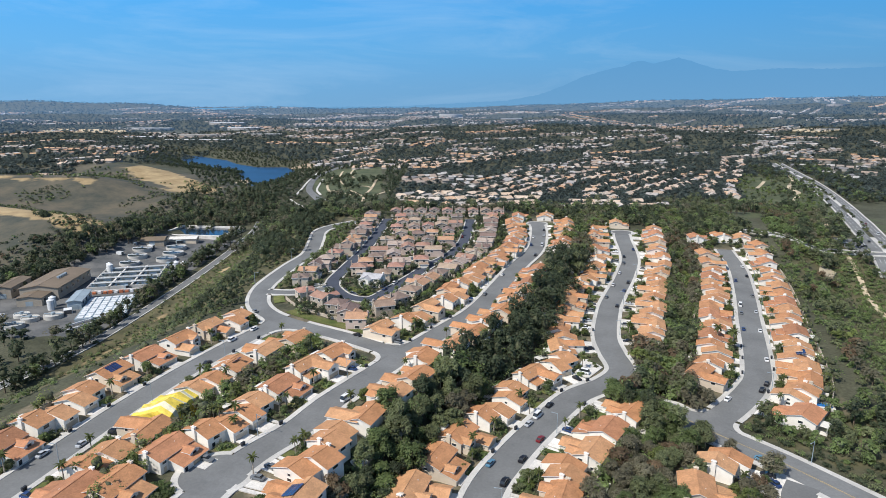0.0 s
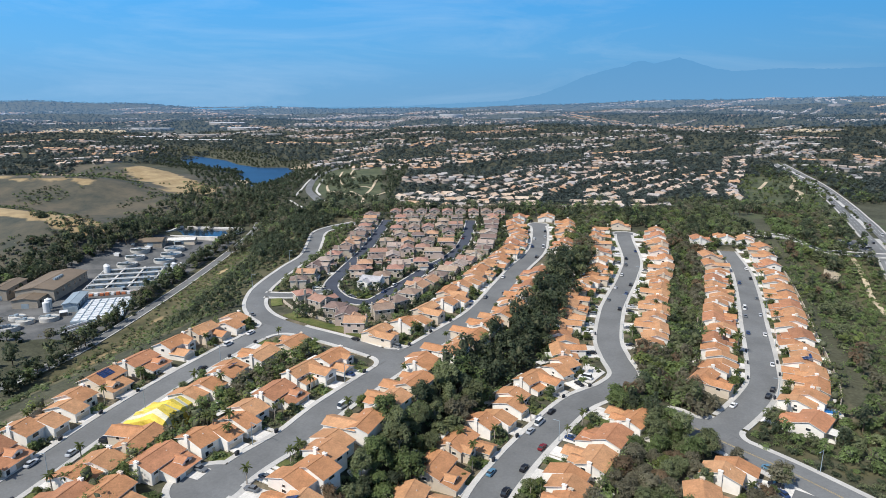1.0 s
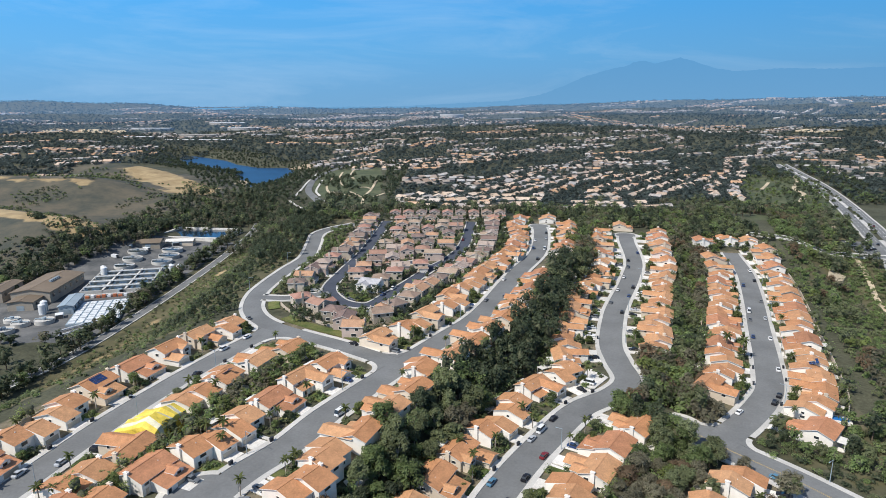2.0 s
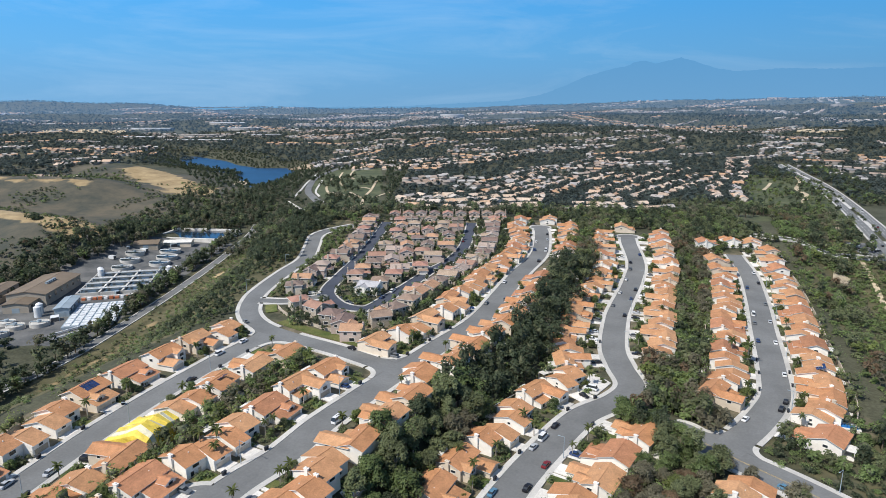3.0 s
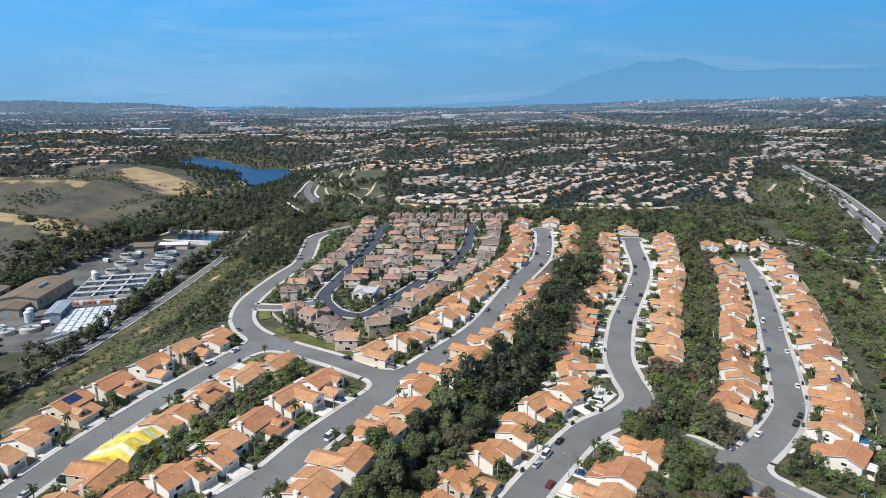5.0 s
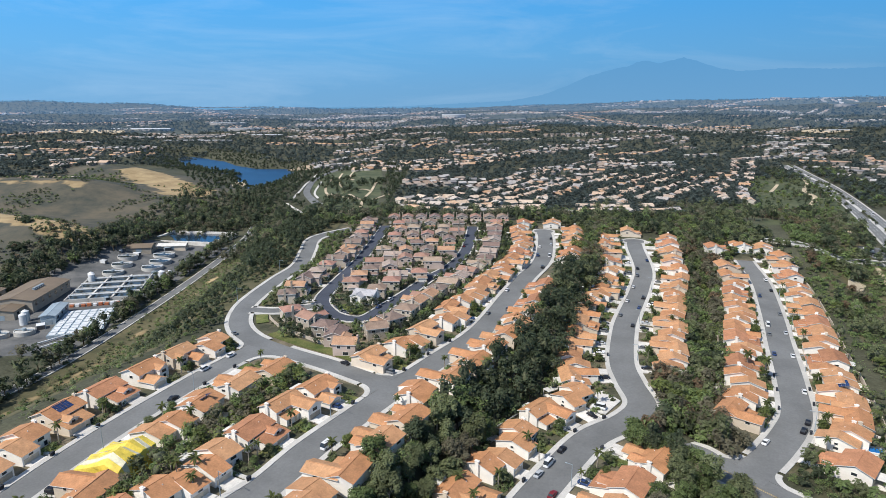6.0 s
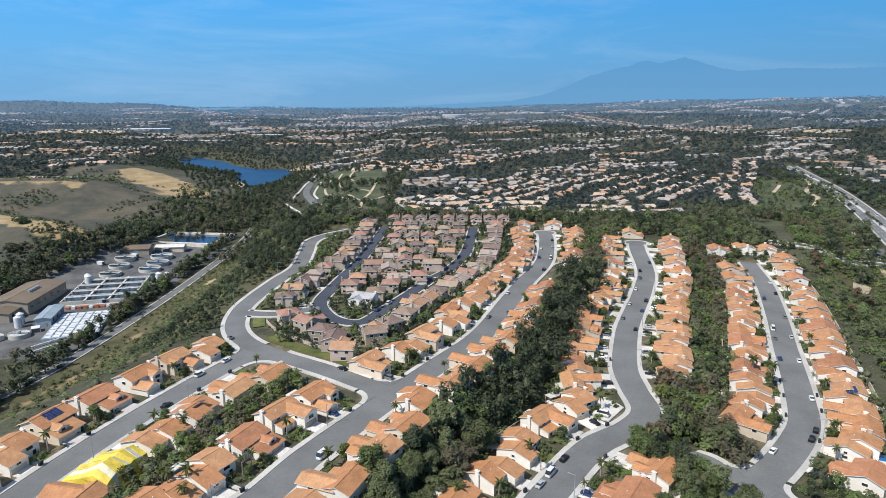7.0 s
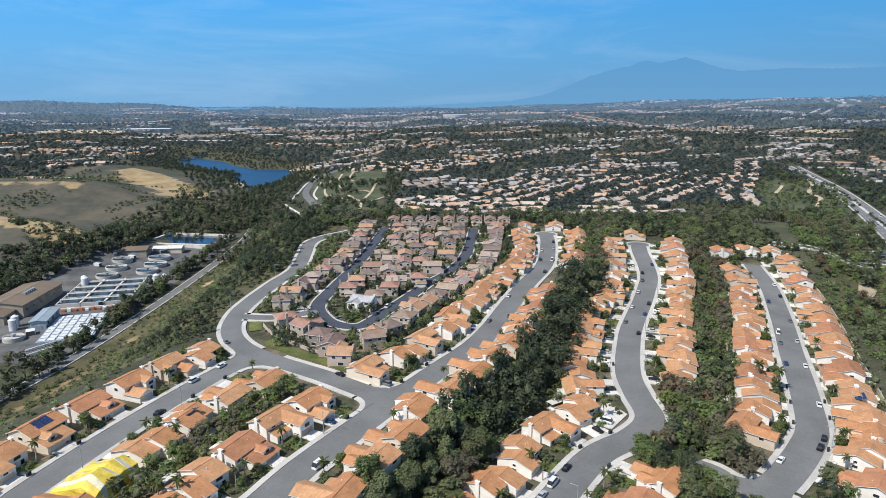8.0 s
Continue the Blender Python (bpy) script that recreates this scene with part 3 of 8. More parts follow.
for n_, (k, line) in enumerate(LINES.items()):
    half, dark = STREETS[k][1], k.startswith("enclave_st")
    ribbon("road", line, [-half, -half / 2, 0, half / 2, half], {"link_road": 0.33, "cross_street": 0.33, "enclave_street": 0.315, "east_street": 0.36, "enclave_gate_road": 0.36, "enclave_stub": 0.345, "court": 0.36}.get(k, 0.30), DARK_ASPHALT if dark else ASPHALT,
           label="dark asphalt lane of the enclave" if dark else "grey asphalt residential street with faint patches")
    wide = 1.0 if dark else 2.0
    for side in (-1, 1) if k != "court" else ():
        offs = sorted((side * half, side * (half + wide)))
        ribbon("pavement", line, offs, 0.47, CONCRETE, lambda x, y, k=k: in_road(x, y, (k,), 0.3) or in_corner(x, y) or (k in BULBS and math.hypot(x - BULBS[k][0], y - BULBS[k][1]) < BULBS[k][2]),
               0.5, "pale concrete pavement with a raised kerb", "pavement")
for n_, (k, (x, y, r)) in enumerate(BULBS.items()):
    disc("road", x, y, 0.05, r, 0.37 + 0.006 * n_, ASPHALT, label="round asphalt end of the street")
    disc("pavement", x, y, r, r + 2.0, 0.474, CONCRETE, lambda x, y, k=k: (in_road(x, y, (k,), 0.4) or np.hypot(LINES[k][:, 0] - x, LINES[k][:, 1] - y).min() < STREETS[k][1]) if k in LINES else in_road(x, y, ("knuckle",), 0.4), 0.5,
         "curved concrete pavement round the street's end", "pavement")
ct = LINES["cross_street"]
for o in (-0.25, 0.15):
    ribbon("lane_line", ct[8:], [o, o + 0.14], 0.352, YELLOW_LINE, label="double yellow centre line", category="road marking")
ribbon("lane_line", ct[-14:], [3.1, 3.3], 0.352, WHITE_LINE, lambda x, y: int(y / 4) % 2 == 0, label="dashed white lane line", category="road marking")

# lawns along the link road, on the enclave's side
link = LINES["link_road"]
for lo_, hi_ in ((12, 36), (43, 50)):
    ribbon("lawn", link[lo_:hi_], [8.2, 11, 14], 0.36, LAWN, lambda x, y: in_road(x, y, (), 1.2), 0.3, "strip of mown green lawn by the road", "lawn")
# the road along the foot of the slope, with kerbs on both sides
foot = resampled([(-262, 200), (-244, 250), (-229, 296), (-215, 349), (-209, 454), (-209, 580), (-214, 677), (-223, 744)], 5)
ribbon("road", foot, [-3.2, 0, 3.2], 0.35, ASPHALT, label="narrow grey road along the foot of the slope")
for o in (-4.0, 3.2):
    ribbon("pavement", foot, [o, o + 0.8], 0.5, CONCRETE, None, 0.5, "concrete edge strip of the lower road", "kerb")

# the wide avenue in the east, with its median, and the road that crosses it
avenue = resampled([(330, 430), (352, 475), (388, 553), (430, 640), (470, 725), (545, 905), (595, 1060), (640, 1200)], 8)
for o in (-11, 2):
    ribbon("road", avenue, [o, o + 4.5, o + 9], 0.5, ASPHALT, label="lanes of the wide asphalt avenue")
ribbon("pavement", avenue, [-2, 2], 0.62, CONCRETE, lambda x, y: int(y / 45) % 3 == 0, 0.6, "concrete median of the avenue", "median")
for o in (-12.6, 11):
    ribbon("pavement", avenue, [o, o + 1.6], 0.65, CONCRETE, None, 0.6, "pale concrete pavement of the avenue", "pavement")
for o in (-8, -5, 5, 8):
    ribbon("lane_line", avenue, [o, o + 0.25], 0.51, WHITE_LINE, lambda x, y: int(y / 9) % 2 == 0, label="dashed white lane line of the avenue", category="road marking")
crossing = resampled([(236, 512), (262, 494), (290, 487), (318, 487), (340, 480), (370, 478)], 6)
ribbon("road", crossing, [-4, 0, 4], 0.8, ASPHALT, label="asphalt road over the canyon")
for o in (-5.2, 4):
    ribbon("pavement", crossing, [o, o + 1.2], 1.3, PALE_CONCRETE, None, 1.2, "pale parapet of the canyon road", "parapet")


def footpath(pts, half, mat, label):
    ribbon("path", resampled(pts, 5), [-half, half], 0.45, mat, None, 0.4, label, "path")


for pts, half in (([(580, 1061), (551, 976), (499, 891), (481, 834), (437, 765)], 2.8), ([(495, 955), (470, 915), (447, 880)], 2.2), ([(411, 676), (390, 630), (375, 597), (358, 570)], 2.6)):
    footpath(pts, half, SAND, "pale winding footpath")
footpath([(320, 476), (305, 438), (289, 404), (272, 360), (262, 330)], 1.8, SAND, "pale dirt path along the canyon")
footpath([(225, 542), (236, 561), (262, 615), (283, 665)], 2.0, SAND, "pale dirt path in the wood")
for pts in ([(-165, 1216), (-168, 1164), (-161, 1077), (-146, 1025)], [(-190, 1179), (-182, 1101), (-164, 998), (-148, 934)], [(-196, 1109), (-189, 1019), (-174, 932), (-157, 866)],
            [(-106, 988), (-102, 886), (-103, 813), (-97, 731)], [(-125, 898), (-114, 905), (-102, 886)], [(-129, 858), (-99, 804), (-74, 857)], [(-159, 889), (-128, 826), (-103, 813)]):
    footpath(pts, 1.7, SAND, "pale curved path over the green")
for pts in ([(-211, 880), (-219, 961), (-229, 1054), (-238, 1185)], [(-172, 867), (-192, 941), (-209, 1077)], [(-158, 816), (-125, 733), (-92, 684)], [(-203, 1436), (-190, 1330), (-205, 1240)], [(-212, 857), (-171, 776), (-111, 612)]):
    footpath(pts, 1.5, PALE_CONCRETE, "pale concrete road edge in the valley")
ribbon("road", resampled([(-165, 823), (-201, 930), (-217, 1018), (-226, 1120), (-214, 1240), (-198, 1330)], 8), [-5, 0, 5], 0.4, ASPHALT, label="curving valley road")


# ---- shapes ----
def box(bm, x0, x1, y0, y1, z0, z1, mi=0, turn=None):
    v = [bm.verts.new((x, y, z)) for z in (z0, z1) for x, y in ((x0, y0), (x1, y0), (x1, y1), (x0, y1))]
    if turn is not None:
        for q in v:
            q.co = turn @ q.co
    for f in ((3, 2, 1, 0), (4, 5, 6, 7), (0, 1, 5, 4), (1, 2, 6, 5), (2, 3, 7, 6), (3, 0, 4, 7)):
        bm.faces.new([v[i] for i in f]).material_index = mi


def solid(bm, top, thick, mi=0, edge=0):
    """A slab under a flat polygon; its rim may have another material."""
    a = [bm.verts.new(p) for p in top]
    b = [bm.verts.new((p[0], p[1], p[2] - thick)) for p in top]
    bm.faces.new(a).material_index = mi
    bm.faces.new(b[::-1]).material_index = edge
    for i in range(len(a)):
        j = (i + 1) % len(a)
        bm.faces.new((a[i], b[i], b[j], a[j])).material_index = edge


def gable_walls(bm, x0, x1, y0, y1, eave, rise, axis, base=-2.5):
    """A block with gable ends; axis: the way its ridge runs."""
    if axis == "x":
        prof = [(y0, base), (y1, base), (y1, eave), ((y0 + y1) / 2, eave + rise), (y0, eave)]
        ends = [[bm.verts.new((x, p, z)) for p, z in prof] for x in (x0, x1)]
    else:
        prof = [(x0, base), (x1, base), (x1, eave), ((x0 + x1) / 2, eave + rise), (x0, eave)]
        ends = [[bm.verts.new((p, y, z)) for p, z in prof] for y in (y1, y0)]
    bm.faces.new(ends[0][::-1])
    bm.faces.new(ends[1])
    for i in range(5):
        j = (i + 1) % 5
        bm.faces.new((ends[0][i], ends[0][j], ends[1][j], ends[1][i]))


def gable_roof(bm, x0, x1, y0, y1, eave, rise, axis, over=0.55, thick=0.22, up=0.06):
    half = ((y1 - y0) if axis == "x" else (x1 - x0)) / 2
    k = rise / half
    low, top = eave - over * k + up + thick, eave + rise + up + thick
    if axis == "x":
        m = (y0 + y1) / 2
        solid(bm, [(x0 - over, y0 - over, low), (x1 + over, y0 - over, low), (x1 + over, m, top), (x0 - over, m, top)], thick, 0, 1)
        solid(bm, [(x1 + over, y1 + over, low), (x0 - over, y1 + over, low), (x0 - over, m, top), (x1 + over, m, top)], thick, 0, 1)
        box(bm, x0 - over, x1 + over, m - 0.16, m + 0.16, top - 0.08, top + 0.09)
    else:
        m = (x0 + x1) / 2
        solid(bm, [(x0 - over, y1 + over, low), (x0 - over, y0 - over, low), (m, y0 - over, top), (m, y1 + over, top)], thick, 0, 1)
        solid(bm, [(x1 + over, y0 - over, low), (x1 + over, y1 + over, low), (m, y1 + over, top), (m, y0 - over, top)], thick, 0, 1)
        box(bm, m - 0.16, m + 0.16, y0 - over, y1 + over, top - 0.08, top + 0.09)


def hip_roof(bm, x0, x1, y0, y1, eave, rise, over=0.5, thick=0.2):
    x0, x1, y0, y1 = x0 - over, x1 + over, y0 - over, y1 + over
    z, t = eave - 0.05, eave + rise
    if x1 - x0 >= y1 - y0:
        h = (y1 - y0) / 2
        r0, r1 = (x0 + h, (y0 + y1) / 2, t), (x1 - h, (y0 + y1) / 2, t)
        tops = [[(x0, y0, z), (x1, y0, z), r1, r0], [(x1, y1, z), (x0, y1, z), r0, r1], [(x0, y1, z), (x0, y0, z), r0], [(x1, y0, z), (x1, y1, z), r1]]
    else:
        h = (x1 - x0) / 2
        r0, r1 = ((x0 + x1) / 2, y0 + h, t), ((x0 + x1) / 2, y1 - h, t)
        tops = [[(x0, y0, z), (x1, y0, z), r0], [(x1, y1, z), (x0, y1, z), r1], [(x0, y1, z), (x0, y0, z), r0, r1], [(x1, y0, z), (x1, y1, z), r1, r0]]
    for p in tops:
        solid(bm, [(a, b, c + thick) for a, b, c in p], thick, 0, 1)


def shed_roof(bm, x0, x1, y0, y1, z_front, z_back, over=0.45, thick=0.2):
    k = (z_back - z_front) / (y1 - y0)
    solid(bm, [(x0 - over, y0 - over, z_front - over * k + thick + 0.06), (x1 + over, y0 - over, z_front - over * k + thick + 0.06),
               (x1 + over, y1, z_back + thick + 0.06), (x0 - over, y1, z_back + thick + 0.06)], thick, 0, 1)


def lean_walls(bm, x0, x1, y0, y1, z_front, z_back, base=-2.5):
    ends = [[bm.verts.new((x, y, z)) for y, z in ((y0, base), (y1, base), (y1, z_back), (y0, z_front))] for x in (x0, x1)]
    bm.faces.new(ends[0][::-1])
    bm.faces.new(ends[1])
    for i in range(4):
        j = (i + 1) % 4
        bm.faces.new((ends[0][i], ends[0][j], ends[1][j], ends[1][i]))


def mirrored(bm):
    for v in bm.verts:
        v.co.x = -v.co.x
    bmesh.ops.reverse_faces(bm, faces=bm.faces[:])


def window_meshes(w, h, d=0.09):
    """The frame and the pane of a window that looks along -y, hung by its middle."""
    bm, f, rings = bmesh.new(), 0.12, []
    for k, y in ((1, 0.05), (1, -d), (0, -d), (0, 0.0)):
        a, c = w / 2 + k * f, h / 2 + k * f
        rings.append([bm.verts.new(p) for p in ((-a, y, -c), (a, y, -c), (a, y, c), (-a, y, c))])
    for p, q in zip(rings, rings[1:]):
        for i in range(4):
            j = (i + 1) % 4
            bm.faces.new((p[i], p[j], q[j], q[i]))
    frame_me, pane_me = bpy.data.meshes.new("window"), bpy.data.meshes.new("pane")
    bm.to_mesh(frame_me)
    bm.free()
    bm = bmesh.new()
    box(bm, -w / 2, w / 2, -0.03, 0.04, -h / 2, h / 2)
    bm.to_mesh(pane_me)
    bm.free()
    frame_me.materials.append(TRIM)
    pane_me.materials.append(GLASS)
    bm = bmesh.new()
    bm.from_mesh(frame_me)
    box(bm, -w / 2, w / 2, -0.03, 0.04, -h / 2, h / 2, 1)
    whole_me = bpy.data.meshes.new("window")
    bm.to_mesh(whole_me)
    bm.free()
    whole_me.materials.append(TRIM)
    whole_me.materials.append(GLASS)
    return frame_me, pane_me, whole_me


WINDOWS = {k: window_meshes(*k) for k in ((1.5, 1.2), (2.2, 1.4), (1.0, 1.0), (1.2, 2.0))}
FACING = {"s": 0, "e": 90, "n": 180, "w": -90}


def add_window(parent, size, x, y, z, way, flip=1, close=True):
    """A window on a wall; its pane is a piece of its own on the houses close by."""
    ob = new("window", WINDOWS[size][0 if close else 2])
    ob.parent = parent
    if close:
        pane = new("pane", WINDOWS[size][1])
        pane.parent = ob
    if flip < 0:
        x, way = -x, {"e": "w", "w": "e"}.get(way, way)
    ob.matrix_basis = pose(x, y, z, 0, 0, FACING[way])


def chimney(parent, x, y, top, mat, flip=1, wide=1.3, deep=0.75):
    bm = bmesh.new()
    x = x * flip
    box(bm, x - deep / 2, x + deep / 2, y - wide / 2, y + wide / 2, -2.5, top)
    box(bm, x - deep / 2 - 0.12, x + deep / 2 + 0.12, y - wide / 2 - 0.12, y + wide / 2 + 0.12, top, top + 0.22)
    box(bm, x - 0.2, x + 0.2, y - 0.25, y + 0.25, top + 0.22, top + 0.55)
    bmesh.ops.bevel(bm, geom=bm.edges[:], offset=0.03, segments=1, affect="EDGES")
    part("chimney", bm, mat, parent)


def garage_door(parent, x, y, flip=1, w=4.9, mat=None):
    bm = bmesh.new()
    for i in range(4):
        box(bm, x * flip - w / 2, x * flip + w / 2, y - 0.06, y + 0.05, 0.1 + i * 0.55, 0.1 + i * 0.55 + 0.51)
    box(bm, x * flip - w / 2 - 0.15, x * flip + w / 2 + 0.15, y - 0.03, y + 0.05, 2.3, 2.48)
    part("garage_door", bm, mat or DOOR, parent)


def front_door(parent, x, y, flip=1):
    bm = bmesh.new()
    box(bm, x * flip - 0.5, x * flip + 0.5, y - 0.05, y + 0.05, 0.1, 2.15)
    box(bm, x * flip - 0.62, x * flip + 0.62, y - 0.09, y - 0.03, 2.15, 2.3)
    part("door", bm, DOOR, parent)


def tile_over(r, flip, roof, root):
    """Each roof of a house is a part of its own."""
    for build, args in r:
        bm = bmesh.new()
        build(bm, *args)
        if flip < 0:
            mirrored(bm)
        part("roof", bm, (roof, TRIM), root)


def villa(kind, flip, wall, roof, close=True):
    """A two-storey stucco house with a tile roof; the street lies towards -y."""
    root = new("house")
    w, r = bmesh.new(), []
    wins = []
    if kind == 0:
        gable_walls(w, -6.2, 6.2, -1.5, 7.5, 5.3, 2.1, "x")
        r.append((gable_roof, (-6.2, 6.2, -1.5, 7.5, 5.3, 2.1, "x")))
        gable_walls(w, -6.2, -0.2, -8.3, -1.45, 2.9, 1.5, "y")
        r.append((gable_roof, (-6.2, -0.2, -8.3, -1.2, 2.9, 1.5, "y")))
        gable_walls(w, 0.9, 5.3, -4.2, -1.45, 5.0, 1.2, "y")
        r.append((gable_roof, (0.9, 5.3, -4.2, 0.6, 5.0, 1.2, "y", 0.4)))
        wins = [((2.2, 1.4), 3.1, -4.2, 3.9, "s"), ((1.2, 2.0), 3.1, -4.2, 1.4, "s"), ((1.0, 1.0), -3.2, -1.5, 4.5, "s"), ((1.5, 1.2), 6.2, 1.0, 3.9, "e"),
                ((1.0, 1.0), 6.2, 5.0, 1.6, "e"), ((1.5, 1.2), -6.2, 2.5, 4.0, "w"), ((2.2, 1.4), -3, 7.5, 4.0, "n")]
        garage, gy_, door, dy, chim = -3.2, -8.3, 0.2, -1.5, (6.45, 3.0, 8.0)
    elif kind == 1:
        gable_walls(w, -6.5, 0.3, -4.2, 7.0, 5.3, 2.5, "x")
        r.append((gable_roof, (-6.5, 0.3, -4.2, 7.0, 5.3, 2.5, "x")))
        gable_walls(w, 0.35, 6.5, -7.5, 4.6, 4.3, 2.4, "x")
        r.append((gable_roof, (0.95, 6.5, -7.5, 4.6, 4.3, 2.4, "x", 0.5)))
        wins = [((2.2, 1.4), -3.2, -4.2, 4.0, "s"), ((1.2, 2.0), -4.6, -4.2, 1.3, "s"), ((1.5, 1.2), 3.5, -7.5, 3.5, "s"), ((1.0, 1.0), 6.5, -1.5, 3.6, "e"), ((1.5, 1.2), 6.5, -1.5, 1.5, "e"),
                ((1.5, 1.2), -6.5, 1.4, 4.2, "w"), ((2.2, 1.4), -3, 7.0, 4.0, "n"), ((1.2, 2.0), 3, 4.6, 1.2, "n")]
        garage, gy_, door, dy, chim = 3.5, -7.5, -2.0, -4.2, (-6.75, 1.4, 8.6)
    elif kind == 2:
        gable_walls(w, -6.2, 6.2, -2.0, 7.6, 5.4, 2.3, "x")
        r.append((gable_roof, (-6.2, 6.2, -2.0, 7.6, 5.4, 2.3, "x")))
        lean_walls(w, -6.2, 3.4, -7.6, -1.95, 2.8, 4.7)
        r.append((shed_roof, (-6.2, 3.4, -7.6, -1.9, 2.8, 4.7)))
        gable_walls(w, -4.6, -1.0, -6.0, -1.95, 4.6, 1.0, "y", 2.5)
        r.append((gable_roof, (-4.6, -1.0, -6.0, -1.0, 4.6, 1.0, "y", 0.35)))
        wins = [((1.5, 1.2), -2.8, -6.0, 4.0, "s"), ((1.5, 1.2), 4.7, -2.0, 4.2, "s"), ((1.2, 2.0), 2.5, -7.6, 1.2, "s"), ((1.5, 1.2), 6.2, 2.8, 4.1, "e"),
                ((1.5, 1.2), -6.2, 2.8, 4.1, "w"), ((2.2, 1.4), -3, 7.6, 4.1, "n")]
        garage, gy_, door, dy, chim = -2.8, -7.6, 4.6, -2.0, (6.45, 2.8, 8.4)
    else:
        gable_walls(w, -6.5, 6.5, 0.2, 8.0, 5.3, 1.9, "x")
        r.append((gable_roof, (-6.5, 6.5, 0.2, 8.0, 5.3, 1.9, "x")))
        gable_walls(w, 0.3, 6.5, -7.6, 0.25, 5.3, 1.5, "y")
        r.append((gable_roof, (0.3, 6.5, -7.6, 3.2, 5.3, 1.5, "y")))
        lean_walls(w, -5.6, 0.35, -3.4, 0.25, 2.7, 3.6)
        r.append((shed_roof, (-5.6, 0.0, -3.4, 0.25, 2.7, 3.6)))
        wins = [((2.2, 1.4), 3.4, -7.6, 4.0, "s"), ((1.2, 2.0), -4, -3.4, 1.3, "s"), ((1.5, 1.2), -3.4, 0.2, 4.6, "s"), ((1.5, 1.2), 6.5, -3.5, 4.0, "e"),
                ((1.5, 1.2), -6.5, 4.1, 4.2, "w"), ((2.2, 1.4), -3, 8.0, 4.1, "n"), ((1.0, 1.0), 0.3, -4, 4.2, "w")]
        garage, gy_, door, dy, chim = 3.4, -7.6, -1.4, -3.4, (-6.75, 4.1, 7.9)
    if flip < 0:
        mirrored(w)
    part("wall", w, wall, root)
    tile_over(r, flip, roof, root)
    chimney(root, *chim, wall, flip)
    garage_door(root, garage, gy_, flip)
    front_door(root, door, dy, flip)
    if close:
        vents = bmesh.new()
        mid, rise_ = {0: (3.0, 2.1), 1: (1.4, 2.5), 2: (2.8, 2.3), 3: (4.1, 1.9)}[kind]
        top = 5.4 + rise_ - 2.0 * rise_ / (4.5 if kind != 1 else 5.6)
        box(vents, -2.4 * flip - 0.11, -2.4 * flip + 0.11, mid - 2.11, mid - 1.89, top - 0.2, top + 0.5)
        part("roof_vent", vents, TRIM, root)
    for size, *at in wins:
        add_window(root, size, *at, flip, close)
    return root, garage * flip, gy_


def enclave_house(kind, flip, wall, roof):
    """A smaller two-storey house on a narrow plot."""
    root = new("house")
    w, r = bmesh.new(), []
    if kind == 0:
        box(w, -4.4, 4.4, -3.2, 5.4, -2, 5.3)
        r.append((hip_roof, (-4.4, 4.4, -3.2, 5.4, 5.3, 1.9)))
        box(w, -4.4, 1.0, -5.8, -3.15, -2, 2.7)
        r.append((hip_roof, (-4.4, 1.0, -5.8, -2.6, 2.7, 0.9)))
        wins = [((1.5, 1.2), -1.8, -3.2, 4.2, "s"), ((1.5, 1.2), 2.6, -3.2, 4.2, "s"), ((1.5, 1.2), 2.6, -3.2, 1.5, "s")]
        g = (-1.7, -5.8)
    elif kind == 1:
        gable_walls(w, -4.3, 4.3, -4.6, 5.6, 5.3, 1.7, "y")
        r.append((gable_roof, (-4.3, 4.3, -4.6, 5.6, 5.3, 1.7, "y", 0.45)))
        lean_walls(w, -4.3, 4.3, -6.2, -4.55, 2.6, 3.3)
        r.append((shed_roof, (-4.3, 4.3, -6.2, -4.6, 2.6, 3.3, 0.3)))
        wins = [((2.2, 1.4), 0.0, -4.6, 4.4, "s"), ((1.0, 1.0), 3.0, -4.6, 4.4, "s"), ((1.0, 1.0), 3.2, -6.2, 1.5, "s")]
        g = (-1.4, -6.2)
    else:
        gable_walls(w, -4.7, 4.7, -2.6, 5.6, 5.3, 1.8, "x")
        r.append((gable_roof, (-4.7, 4.7, -2.6, 5.6, 5.3, 1.8, "x", 0.45)))
        gable_walls(w, -4.7, 0.8, -6.0, -2.55, 5.0, 1.2, "y")
        r.append((gable_roof, (-4.7, 0.8, -6.0, -0.6, 5.0, 1.2, "y", 0.4)))
        wins = [((1.5, 1.2), -2.0, -6.0, 4.1, "s"), ((1.5, 1.2), 2.8, -2.6, 4.2, "s"), ((1.2, 2.0), 2.0, -2.6, 1.3, "s")]
        g = (-2.0, -6.0)
    e = (4.4, 4.3, 4.7)[kind]
    back_y = (5.4, 5.6, 5.6)[kind]
    wins += [((1.5, 1.2), e, 1.5, 4.0, "e"), ((1.0, 1.0), e, 3.6, 1.5, "e"), ((1.5, 1.2), -e, 1.5, 4.0, "w"), ((1.0, 1.0), -e, 3.8, 4.2, "w"), ((1.2, 2.0), -e, 3.0, 1.3, "w"),
             ((1.5, 1.2), -2.2, back_y, 4.1, "n"), ((1.5, 1.2), 2.0, back_y, 4.1, "n"), ((2.2, 1.4), 0.6, back_y, 1.3, "n")]
    if flip < 0:
        mirrored(w)
    part("wall", w, wall, root)
    tile_over(r, flip, roof, root)
    chimney(root, 4.6 if kind < 2 else 4.95, 1.8, 7.9, wall, flip, 1.0, 0.6)
    garage_door(root, *g, flip, 4.4, TRIM)
    for size, *at in wins:
        add_window(root, size, *at, flip, False)
    return root, g[0] * flip, g[1]


